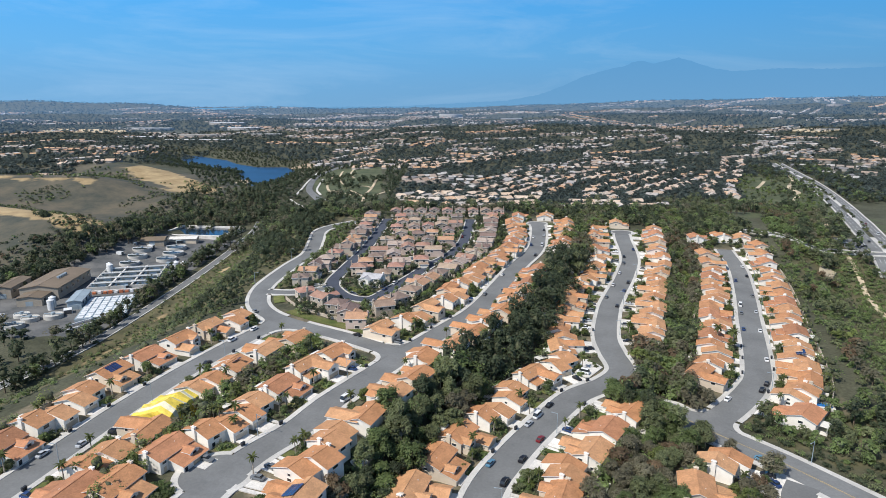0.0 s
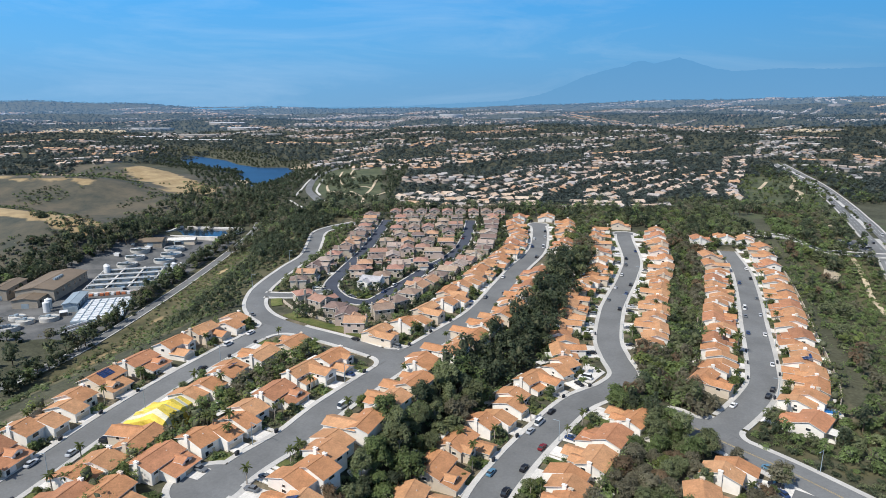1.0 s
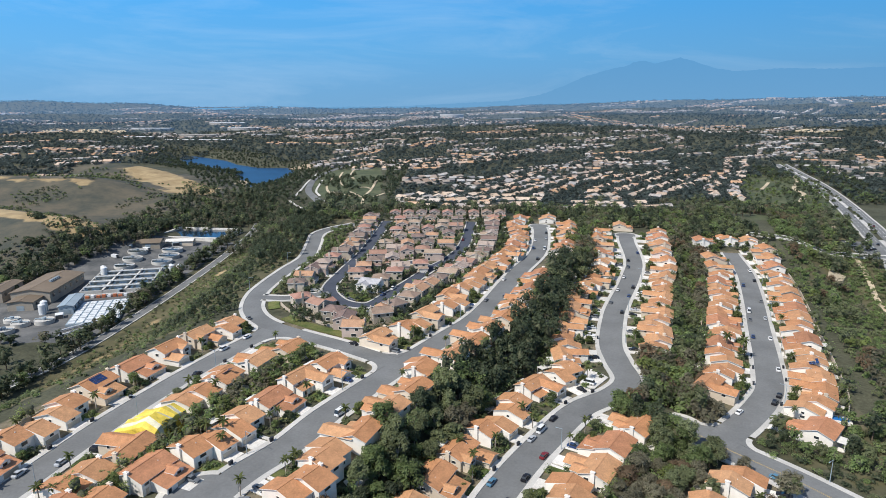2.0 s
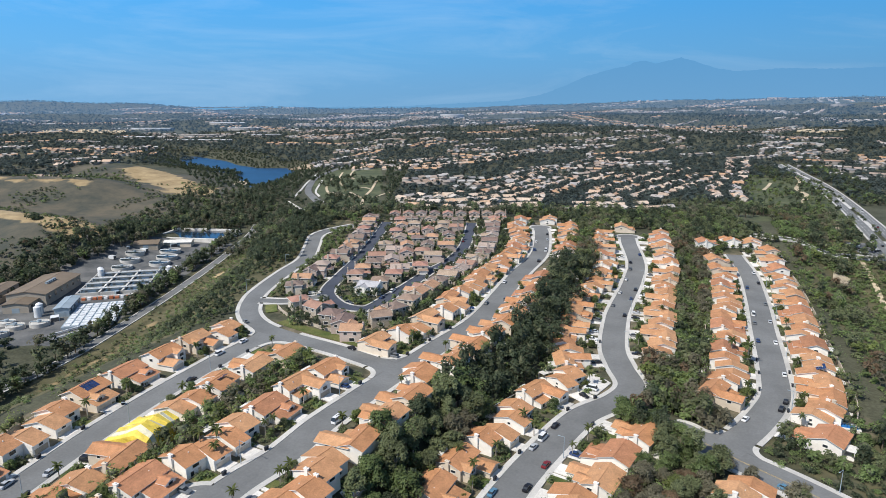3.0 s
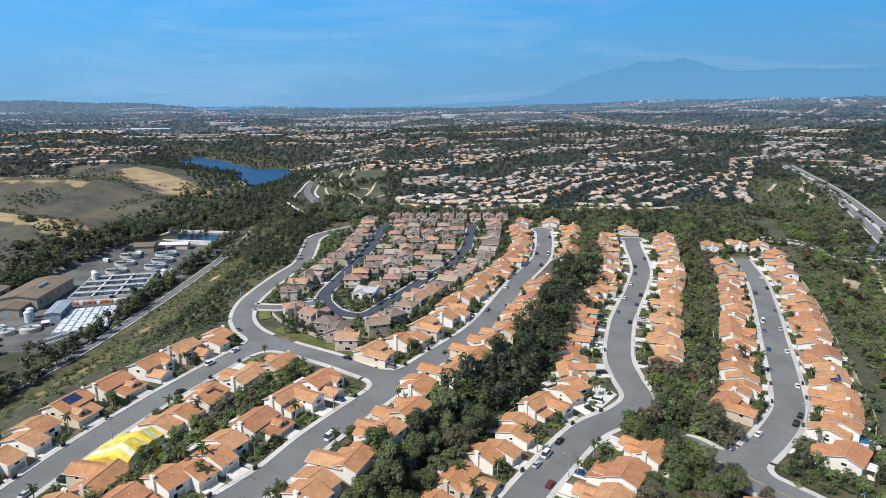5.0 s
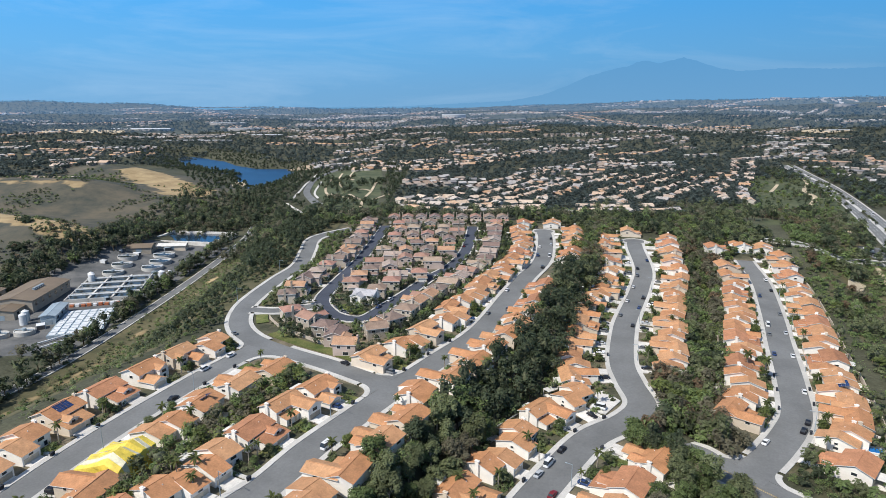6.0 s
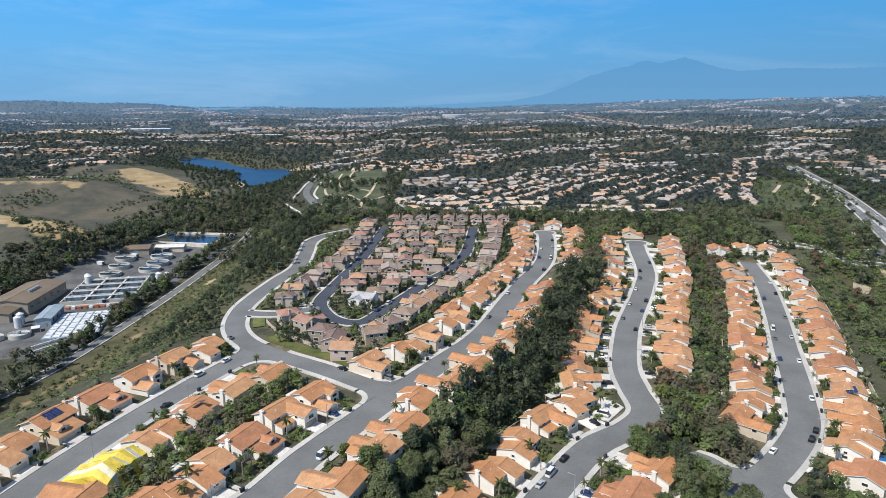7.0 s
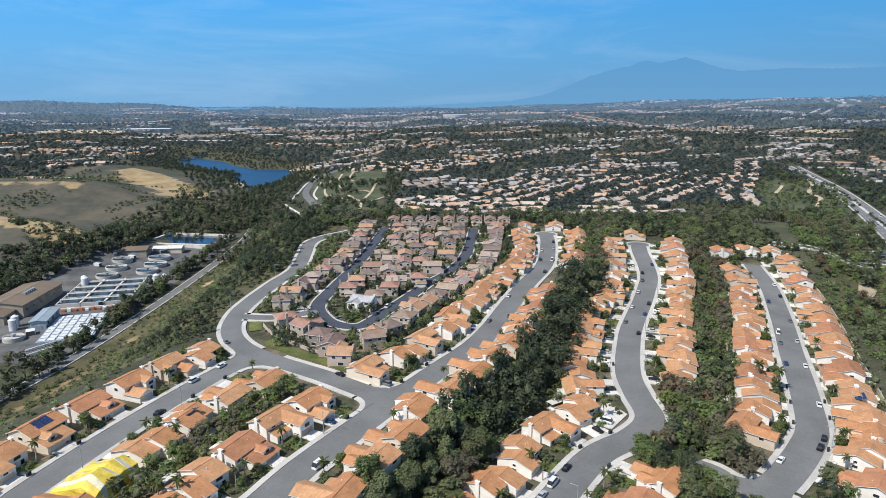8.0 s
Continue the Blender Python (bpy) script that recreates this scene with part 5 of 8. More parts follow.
def scatter(inside, x0, x1, y0, y1, step):
    """Jittered spots of a region."""
    out = []
    for x in np.arange(x0, x1, step):
        for y in np.arange(y0, y1, step):
            p = (x + nrg.uniform(-0.45, 0.45) * step, y + nrg.uniform(-0.45, 0.45) * step)
            if inside(*p):
                out.append(p)
    return out


def gully(y):
    return np.interp(y, (140, 178, 240, 300, 362, 430, 508, 600), (-40, -18, 14, 50, 72, 99, 119, 150))


def swale(y):
    return np.interp(y, (171, 230, 295, 363, 450, 538, 600), (58, 88, 119, 147, 178, 203, 225))


STUFF = {}  # leaf material -> pieces of joined woods


def mass(name, x, y, scale, n=150, size=1.0, dark=False):
    """A tree of a wood: its leaves and trunk go into the joined wood of that kind."""
    kind, leaf = {"oak": ("broad", "LEAF"), "olive_tree": ("broad", "LEAF_OLIVE"), "bare_tree": ("broad", "LEAF_GREY"), "rusty_tree": ("broad", "LEAF_RUST"), "eucalyptus": ("tall", "LEAF_OLIVE"),
                  "dark_tree": ("tall", "LEAF_DARK"), "shady_tree": ("broad", "LEAF_DARK"), "lime_tree": ("broad", "LEAF_LIME"), "bush": ("bush", "LEAF_OLIVE"), "green_bush": ("bush", "LEAF")}[name]
    if dark and name != "bare_tree":
        leaf = "LEAF_DARK"
    form = (kind, n, round(size / scale * 4) / 4)
    if form not in FORMS or len(FORMS[form]) < 6:
        lumps, fork, thick, _, _ = crown_of(kind)
        cs, rs = np.array([c for c, _ in lumps]), np.array([r for _, r in lumps])
        cards = leaf_cards(cs, rs, int(n * (1.35 if n < 60 else 1.15)), max(0.25, form[2]), 0.76, 0.07, 0.22)
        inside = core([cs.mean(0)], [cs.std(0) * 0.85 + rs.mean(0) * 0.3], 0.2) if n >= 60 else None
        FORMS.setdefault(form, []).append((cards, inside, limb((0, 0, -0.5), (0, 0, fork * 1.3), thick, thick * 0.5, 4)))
    cards, inside, stem = FORMS[form][nrg.integers(len(FORMS[form]))]
    z = ground_z(x, y)
    a = nrg.uniform(0, 6.28)
    rot = np.array([[math.cos(a), math.sin(a), 0], [-math.sin(a), math.cos(a), 0], [0, 0, 1]]) * scale * np.array([[1, 1, nrg.uniform(0.85, 1.15)]])
    for where_, (v, f) in ((leaf, cards), ("TWIG_SHADE", inside or (None, None)), ("BARK", stem if kind != "bush" else (None, None))):
        if v is not None:
            STUFF.setdefault(where_, []).append((v @ rot + (x, y, z), f))


FORMS = {}
MIX = ("shady_tree", "oak", "oak", "olive_tree", "eucalyptus", "bare_tree", "bare_tree", "rusty_tree", "bare_tree", "olive_tree", "oak", "lime_tree")
woods = scatter(lambda x, y: (-11 if y < 290 or y > 490 else -17) < x - gully(y) < (10 if y < 380 else 13) and free_spot(x, y, 9.5 if y < 290 else 7.8), -60, 150, 128, 585, 5.2)
woods += scatter(lambda x, y: -11 < x - swale(y) < 11 and y > 218 and free_spot(x, y, 9.5), 60, 230, 218, 590, 5.2)
woods += scatter(lambda x, y: free_spot(x, y, 8.5, 2.2) and x > 74, 72, 108, 216, 284, 4.6)
woods += scatter(lambda x, y: np.interp(y, (128, 165, 186, 207, 230), (2, 12, 22.5, 36, 53)) + 30 < x < np.interp(y, (128, 160, 184, 200, 206), (146, 126.5, 111.5, 99.5, 95)) - 10 and free_spot(x, y, 10, 3), 30, 110, 128, 215, 5.6)
woods.sort(key=lambda p: math.hypot(*p))
for i, (x, y) in enumerate(woods):
    s_dark = 0.0
    patch = noise.noise((x / 26, y / 26, 2.7)) + nrg.normal(0, 0.12)
    kind = MIX[int(np.clip((patch + 0.5) * len(MIX), 0, len(MIX) - 1))]
    if 232 < y < 430 and abs(x - gully(y)) < 20 and nrg.random() < 0.8:
        kind = ("dark_tree", "shady_tree", "dark_tree")[nrg.integers(3)]
        s_dark = nrg.uniform(0.95, 1.4)
    s = s_dark if kind in ("dark_tree", "shady_tree") and s_dark else nrg.uniform(0.75, 1.2) if not (175 < y < 470 and abs(x - gully(y)) < 18) else nrg.uniform(0.95, 1.5)
    if i < 150:
        plant(kind, x, y, s, nrg.uniform(0.8, 1.1), "trees of the wooded gullies")
    else:
        mass(kind, x, y, s, 190, 1.0)
# large trees between the last house of the curved street and the cross street
for i in range(26):
    t = i / 25
    x, y = 66 + 32 * t + nrg.normal(0, 3.0), 231 - 40 * t + nrg.normal(0, 2.5)
    if free_spot(x, y, 7.0, 2.0):
        plant(("oak", "olive_tree", "oak", "dark_tree")[nrg.integers(4)], x, y, nrg.uniform(0.95, 1.35), 1.0, "trees of the wooded gullies")
# undergrowth fills the gaps between the trunks
for x, y in scatter(lambda x, y: (abs(x - gully(y)) < 12 or (abs(x - swale(y)) < 12 and y > 150)) and free_spot(x, y, 8.5, 1.5), -60, 230, 128, 585, 4.2):
    mass(("bush", "green_bush")[nrg.integers(2)], x, y, nrg.uniform(1.4, 2.5), 32, 1.0)

# the canyon in the east
for x, y in scatter(lambda x, y: x > 178 + 0.36 * (y - 250) + 2 and x < 330 + 0.55 * (y - 430) and free_spot(x, y, 9.5, 3) and np.hypot(crossing[:, 0] - x, crossing[:, 1] - y).min() > 7
                    and math.hypot(x - 271, y - 436) > 14 and math.hypot(x - 277, y - 428) > 14 and not -26 < y - np.interp(x, crossing[:, 0], crossing[:, 1]) < 7
                    and x < 285 + 0.55 * (y - 430), 120, 420, 150, 720, 6.6):
    kind = ("oak", "olive_tree", "dark_tree", "bare_tree", "rusty_tree", "oak", "lime_tree", "olive_tree")[int(4 + 4 * math.sin(x / 23 + 1.7 * math.sin(y / 31)) * 0.99)]
    if noise.noise((x / 30, y / 34, 6.6)) + nrg.uniform(-0.25, 0.25) > -0.12:
        mass(kind, x, y, nrg.uniform(0.7, 1.35), 150, 1.0)
for x, y in scatter(lambda x, y: x > 178 + 0.36 * (y - 250) + 1 and free_spot(x, y, 8.5, 2.5) and math.hypot(x - 274, y - 434) > 11, 120, 330, 130, 560, 4.8):
    mass(("bush", "green_bush", "green_bush")[nrg.integers(3)], x, y, nrg.uniform(1.0, 2.6), 44, 0.9)

# planted bank beside the cross street
for x, y in scatter(lambda x, y: x > np.interp(y, (128, 160, 184, 200, 206), (146, 126.5, 111.5, 99.5, 95)) + 10.5 and x < 200 and free_spot(x, y, 9.5, 2.6), 100, 200, 128, 216, 3.6):
    if noise.noise((x / 12, y / 12, 4.4)) > -0.3:
        mass(("green_bush", "bush", "green_bush")[nrg.integers(3)], x, y, nrg.uniform(0.9, 2.0), 130, 0.42, nrg.random() < 0.5)
for x, y in scatter(lambda x, y: x > np.interp(y, (128, 160, 184, 200, 206), (146, 126.5, 111.5, 99.5, 95)) + 22 and x < 210 and free_spot(x, y, 11, 4), 110, 215, 128, 222, 6.5):
    mass(("oak", "olive_tree", "dark_tree", "oak")[nrg.integers(4)], x, y, nrg.uniform(0.6, 1.15), 260, 0.8)

# belt of trees behind the plateau and down the valley
for x, y in scatter(lambda x, y: free_spot(x, y, 10, 4) and not (-130 < x < -85 and 700 < y < 1000) and np.hypot(avenue[:, 0] - x, avenue[:, 1] - y).min() > 15 and seg_far(x, y, 405, 740, 512, 960) > 48, -200, 420, 583, 745, 10.0):
    if nrg.random() < (0.12 if y > 655 and -30 < x < 262 else 0.55 if x > 150 and y > 600 else 0.72):
        mass(("oak", "olive_tree", "dark_tree", "eucalyptus", "bare_tree")[nrg.integers(5)], x, y, nrg.uniform(0.8, 1.7), 170, 1.1, nrg.random() < (0.15 if x > 100 else 0.35))

# trees close the plateau behind the street ends
for x, y in scatter(lambda x, y: y > np.interp(x, (-75, -60, 60, 70, 105, 112, 168, 180, 260), (566, 590, 590, 566, 566, 524, 524, 490, 482)) and free_spot(x, y, 9.5, 3)
                    and np.hypot(crossing[:, 0] - x, crossing[:, 1] - y).min() > 7, -110, 262, 470, 590, 6.0):
    mass(("oak", "olive_tree", "dark_tree", "olive_tree")[nrg.integers(4)], x, y, nrg.uniform(0.7, 1.2), 150, 1.1)
# hedge between the link road and the enclave's western houses
for x, y in scatter(lambda x, y: 8.5 < x - np.interp(y, (320, 340, 362, 398, 429, 468, 500, 540), (-99, -104, -104, -100, -95, -98, -101, -90)) < 22 and free_spot(x, y, 6.6, 2.4), -110, -60, 345, 560, 4.0):
    mass(("oak", "green_bush", "olive_tree")[nrg.integers(3)], x, y, nrg.uniform(0.5, 0.85), 120, 0.75)

# copses over the green beyond the valley, and round the houses on the hill
for x, y in scatter(lambda x, y: noise.noise((x / 45, y / 45, 1.3)) > (0.22 if x > -np.interp(y, (700, 830, 930, 1020, 1180, 1260), (120, 165, 200, 222, 240, 225)) and x < -np.interp(y, (700, 1000, 1260), (66, 90, 120)) else -0.1) and min(seg_far(x, y, -212, 857, -171, 776), seg_far(x, y, -158, 816, -92, 684)) > 7 and abs(x + np.interp(y, (823, 930, 1018, 1120, 1240), (165, 201, 217, 226, 214))) > 13, -290, -60, 735, 1250, 10):
    mass(("oak", "olive_tree", "dark_tree")[nrg.integers(3)], x, y, nrg.uniform(0.7, 1.3), 64, 1.6, True)
for x, y in scatter(lambda x, y: noise.noise((x / 30, y / 30, 4.3)) > -0.1 and seg_far(x, y, -760, 985, -560, 1000) < 55, -820, -500, 920, 1060, 10):
    mass(("oak", "olive_tree")[nrg.integers(2)], x, y, nrg.uniform(0.5, 0.95), 60, 1.3)

# scrub on the western slope
for x, y in scatter(lambda x, y: x > np.interp(y, (128, 311, 600), (-250, -206, -204)) and x < (-158 + 0.36 * (y - 191) if y < 311 else np.interp(y, (311, 340, 362, 398, 429, 468, 500, 540), (-108, -112, -112, -108, -103, -106, -109, -100))) and free_spot(x, y, 9, 2), -250, -90, 128, 640, 4.6):
    if math.sin(x / 17 + 2 * math.sin(y / 37)) + nrg.uniform(-1, 1) > -0.55:
        mass(("bush", "green_bush", "bush")[nrg.integers(3)], x, y, nrg.uniform(0.7, 2.0), 30, 0.72)

# dark shrubs and small trees on the upper slope, under the link road
for x, y in scatter(lambda x, y: 9 < np.interp(y, (320, 340, 362, 398, 429, 468, 500, 540), (-99, -104, -104, -100, -95, -98, -101, -90)) - x < 60 - 0.04 * (y - 350), -175, -95, 305, 600, 4.2):
    if noise.noise((x / 18, y / 30, 5.5)) > -0.25:
        mass(("green_bush", "oak", "bush", "olive_tree")[nrg.integers(4)], x, y, nrg.uniform(0.45, 0.8) if nrg.random() < 0.4 else nrg.uniform(0.3, 0.5), 66, 0.8, nrg.random() < 0.95)
for x, y in scatter(lambda x, y: 7 < np.interp(y, (398, 429, 468, 500, 540, 620), (-100, -95, -98, -101, -90, -90)) - x < 30 + 0.38 * (y - 420), -200, -90, 425, 640, 5.6):
    if noise.noise((x / 25, y / 25, 8.5)) > -0.3:
        mass(("shady_tree", "dark_tree", "olive_tree")[nrg.integers(3)], x, y, nrg.uniform(0.5, 0.95), 100, 1.0, True)
# along the wide avenue
for x, y in scatter(lambda x, y: 15 < np.hypot(avenue[:, 0] - x, avenue[:, 1] - y).min() < 60 and not 583 < y < 745 and (seg_far(x, y, 405, 740, 512, 960) > 48 or noise.noise((x / 14, y / 14, 2.2)) > 0.08), 250, 760, 440, 1150, 9.0):
    if noise.noise((x / 40, y / 40, 9.1)) > -0.25:
        mass(("oak", "olive_tree", "dark_tree", "oak", "green_bush")[nrg.integers(5)], x, y, nrg.uniform(0.8, 1.4), 80, 1.4, nrg.random() < 0.6)

for k in range(3, len(avenue), 2):
    if nrg.random() < 0.7:
        mass(("shady_tree", "olive_tree")[nrg.integers(2)], float(avenue[k][0]), float(avenue[k][1]), nrg.uniform(0.4, 0.7), 80, 1.0)
for x, y in scatter(lambda x, y: seg_far(x, y, 405, 740, 512, 960) < 55 and noise.noise((x / 22, y / 22, 3.3)) > -0.12 and min(seg_far(x, y, a, b, c, d) for a, b, c, d in ((580, 1061, 551, 976), (551, 976, 499, 891), (499, 891, 481, 834), (481, 834, 437, 765), (495, 955, 447, 880))) > 10 + 0.02 * (1000 - y), 330, 580, 680, 1020, 11):
    mass(("oak", "olive_tree", "shady_tree", "lime_tree")[nrg.integers(4)], x, y, nrg.uniform(0.4, 1.0), 100, 1.1)
# trees at the closed end of the eastern street
for x, y in scatter(lambda x, y: 190 < x < 236 and 455 < y < 492 and free_spot(x, y, 7.2, 2.0), 190, 236, 455, 492, 4.5):
    mass(("oak", "lime_tree", "shady_tree")[nrg.integers(3)], x, y, nrg.uniform(0.4, 0.75), 110, 0.8)
# trees round the works and along the foot of the hill
spots = scatter(lambda x, y: -226 < x + 0.02 * (y - 400) < -216 and not 520 < y < 535, -240, -205, 290, 600, 4.8)
spots += scatter(lambda x, y: min(seg_far(x, y, -352, 440, -338, 530), seg_far(x, y, -338, 530, -312, 620), seg_far(x, y, -312, 620, -330, 700)) < 17, -430, -280, 420, 720, 5.6)
spots += scatter(lambda x, y: x + 0.4 * (y - 340) < -225 and x > -300, -300, -225, 270, 385, 13)
spots += scatter(lambda x, y: np.hypot(foot[:, 0] - x, foot[:, 1] - y).min() > 6 and min(seg_far(x, y, -212, 857, -171, 776), seg_far(x, y, -171, 776, -111, 612)) > 9 and not (-320 < x < -232 and 560 < y < 720) and x < -112 - 0.02 * y, -330, -120, 610, 800, 8.5)
spots += scatter(lambda x, y: math.hypot(x + 300, (y - 800) * 0.6) < 75, -400, -200, 690, 940, 9)
for x, y in spots:
    if nrg.random() < (0.8 if y > 430 or x < -300 else 0.45):
        mass(("olive_tree", "dark_tree", "eucalyptus", "oak", "bare_tree")[nrg.integers(5)], x, y, nrg.uniform(0.9, 1.6), 100, 1.4, nrg.random() < 0.7)
for x, y in scatter(lambda x, y: x < -335 and noise.noise((x / 70, y / 70, 3.1)) + 0.6 * noise.noise((x / 23, y / 23, 7.7)) > 0.14, -900, -335, 520, 1010, 6.5):
    mass(("bush", "green_bush", "bush")[nrg.integers(3)], x, y, nrg.uniform(1.0, 2.6), 20, 1.3, nrg.random() < 0.4)
for x, y in spots:
    if nrg.random() < 0.5 and y < 620:
        mass("green_bush", x + nrg.normal(0, 2.5), y + nrg.normal(0, 2.5), nrg.uniform(1.4, 2.6), 50, 1.0, True)
for x, y in scatter(lambda x, y: 14 < min(seg_far(x, y, -352, 440, -338, 530), seg_far(x, y, -338, 530, -312, 620)) < 52 and x < -322 and noise.noise((x / 28, y / 28, 1.1)) > -0.15, -460, -322, 380, 680, 6.0):
    mass(("bare_tree", "shady_tree", "green_bush", "shady_tree", "rusty_tree")[nrg.integers(5)], x, y, nrg.uniform(0.5, 1.0), 80, 1.0, nrg.random() < 0.55)
for x, y, s in ((-402, 612, 5.0), (-372, 560, 6.0)):
    for _ in range(5):
        mass("green_bush", x + nrg.normal(0, 3), y + nrg.normal(0, 3), s * nrg.uniform(0.6, 0.9), 320, 1.2, True)
# round the lake, thickest on the near shore
for x, y in scatter(lambda x, y: 4 < shore(x, y) < 95, -800, -200, 980, 1780, 10.5):
    near_shore = y < np.interp(x, (-690, -400, -300), (1560, 1270, 1080))
    if nrg.random() < (0.6 if near_shore else 0.75):
        mass(("olive_tree", "dark_tree", "oak")[nrg.integers(3)], x, y, nrg.uniform(0.6, 0.95) * (1.0 if near_shore else 0.7), 90, 1.6, True)

for x, y in scatter(lambda x, y: -14 < shore(x, y) < 16 and y < np.interp(x, (-620, -400), (1440, 1250)) and -600 < x < -395, -610, -390, 1200, 1460, 9):
    mass(("shady_tree", "dark_tree")[nrg.integers(2)], x, y, nrg.uniform(0.9, 1.35), 100, 1.6, True)

# ---- gardens ----
for x, y, rz, near, gx_ in GARDENS:
    r = Matrix.Rotation(radians(rz), 2)
    side = -1 if gx_ > 0 else 1

    def yard(a, b):
        p = Vector((x, y)) + r @ Vector((a, b))
        return p.x, p.y

    if near < -9.0 and nrg.random() < 0.45:
        slab("lawn", [yard(side * 0.6, near + 0.2), yard(side * 5.6, near + 0.2), yard(side * 5.6, -5.2), yard(side * 0.6, -5.2)], 0.30, LAWN, "small front lawn, partly dry", "lawn")
    if nrg.random() < 0.55:
        slab("front_path", [yard(side * 0.2, near + 0.1), yard(side * 1.5, near + 0.1), yard(side * 1.5, -4.4), yard(side * 0.2, -4.4)], 0.38, PALE_CONCRETE, "narrow concrete path to a front door", "path")
    for _ in range(nrg.integers(5, 9)):
        px, py = yard(side * nrg.uniform(0.4, 7.4), nrg.uniform(min(max(near + 1, -13), -5.5), -5.0))
        if road_gap(px, py) > 2.4:
            if math.hypot(px, py) < 185:
                plant(("shrub", "olive_shrub", "lime_shrub", "shrub")[nrg.integers(4)], px, py, nrg.uniform(0.9, 1.8), 1.0, "garden shrubs")
            else:
                mass(("green_bush", "bush", "green_bush")[nrg.integers(3)], px, py, nrg.uniform(0.9, 1.8), 60, 0.55)
    if nrg.random() < 0.75:
        px, py = yard(side * nrg.uniform(2, 7.4), nrg.uniform(min(near + 2.5, -6.5), -6.0))
        if road_gap(px, py) > 2.4:
            plant(("oak", "lime_tree", "olive_tree")[nrg.integers(3)], px, py, nrg.uniform(0.4, 0.75), 1.0, "garden trees")
    for _ in range(4):
        px, py = yard(nrg.uniform(-8, 8), nrg.uniform(8.6, 13.5))
        if road_gap(px, py) > 2.4:
            mass(("green_bush", "bush", "lime_tree")[nrg.integers(3)] if nrg.random() < 0.7 else "oak", px, py, nrg.uniform(0.5, 1.2), 70, 0.6)
# shrubs on the bank between the link road and the enclave
for x, y in scatter(lambda x, y: y < 350 and x > -92 and x < -0.2 * (y - 262) + 4 and free_spot(x, y, 6.8, 9.5 if x < -36 else 3.0), -92, 6, 258, 350, 3.6):
    mass(("green_bush", "bush", "oak")[nrg.integers(3)], x, y, nrg.uniform(0.3, 0.75), 60, 0.55, nrg.random() < 0.5)
# thick planting between the backs of the two western rows
for x, y in scatter(lambda x, y: abs(x - np.interp(y, (130, 165, 195, 230, 255), (-97, -91, -81, -68, -58))) < 7 and free_spot(x, y, 8.2), -110, -45, 130, 262, 4.6):
    mass(("oak", "olive_tree", "oak", "lime_tree", "bare_tree")[nrg.integers(5)], x, y, nrg.uniform(0.55, 0.95), 170, 0.75)
# small trees among the enclave's houses
for x, y in scatter(lambda x, y: free_spot(x, y, 5.6, 1.0) and x > np.interp(y, (300, 350, 430, 560), (-76, -88, -72, -70)) and x < np.interp(y, (290, 400, 560), (-20, 24, 52)), -90, 60, 300, 575, 4.0):
    if nrg.random() < 0.8:
        mass(("oak", "green_bush", "shady_tree", "oak")[nrg.integers(4)], x, y, nrg.uniform(0.4, 0.75), 64, 0.75, nrg.random() < 0.6)
# behind the enclave's eastern houses runs a hedge of trees
for x, y in scatter(lambda x, y: abs(x - np.interp(y, (318, 345, 385, 430, 480, 550), (-12, 0, 20, 38, 48, 52))) < 3.2 and free_spot(x, y, 6.0), -20, 60, 318, 560, 4.2):
    mass(("oak", "olive_tree", "dark_tree")[nrg.integers(3)], x, y, nrg.uniform(0.45, 0.75), 110, 0.8, nrg.random() < 0.6)


def palm_meshes():
    v = []
    for i in range(6):
        t = i / 5
        for s, drop in ((-1, 0.22), (0, 0.0), (1, 0.22)):
            w = 0.42 * math.sin(math.pi * min(1, 0.15 + t * 0.85)) + 0.02
            v.append((0.15 + 2.3 * t, s * w, 0.75 * t - 1.65 * t * t - drop * w * 2))
    f = [(i * 3 + j, i * 3 + j + 1, i * 3 + j + 4, i * 3 + j + 3) for i in range(5) for j in range(2)]
    frond = quick_mesh("frond", v, f, [FROND])
    trunk = quick_mesh("trunk", *joined([limb((0, 0, -0.5), (0.12, 0, 3.2), 0.26, 0.2), limb((0.12, 0, 3.2), (0.1, 0.1, 6.6), 0.2, 0.17), limb((0.1, 0.1, 6.6), (0.1, 0.1, 7.4), 0.27, 0.1)]), [PALE_BARK])
    vs = []
    for i in range(16):
        m = pose(0.1, 0.1, 7.2 + (i % 3) * 0.12, 0, (-38, 2, 34)[i % 3] + float(nrg.uniform(-8, 8)), i * 22.5 + float(nrg.uniform(-9, 9))) @ Matrix.Scale(float(nrg.uniform(0.85, 1.15)), 4)
        vs.append(([tuple(m @ Vector(p)) for p in v], f))
    return trunk, frond, quick_mesh("fronds", *joined(vs), [FROND])


PALM = palm_meshes()


def palm(x, y, s):
    root = new("palm_tree")
    root.matrix_basis = pose(x, y, ground_z(x, y) + 0.1, 0, 0, float(nrg.uniform(0, 360))) @ Matrix.Scale(s, 4)
    o = new("trunk", PALM[0])
    o.parent = root
    if y > 235:
        o = new("fronds", PALM[2])
        o.parent = root
    for i in range(13 if y <= 235 else 0):
        o = new("frond", PALM[1])
        o.parent = root
        o.matrix_basis = pose(0.1, 0.1, 7.2 + (i % 3) * 0.12, 0, (-38, 2, 34)[i % 3] + float(nrg.uniform(-8, 8)), i * 360 / 13 + float(nrg.uniform(-9, 9))) @ Matrix.Scale(float(nrg.uniform(0.85, 1.1)), 4)
    tagged(root, "palm with a bare trunk and arching fronds", "palm tree", "palms along the streets")


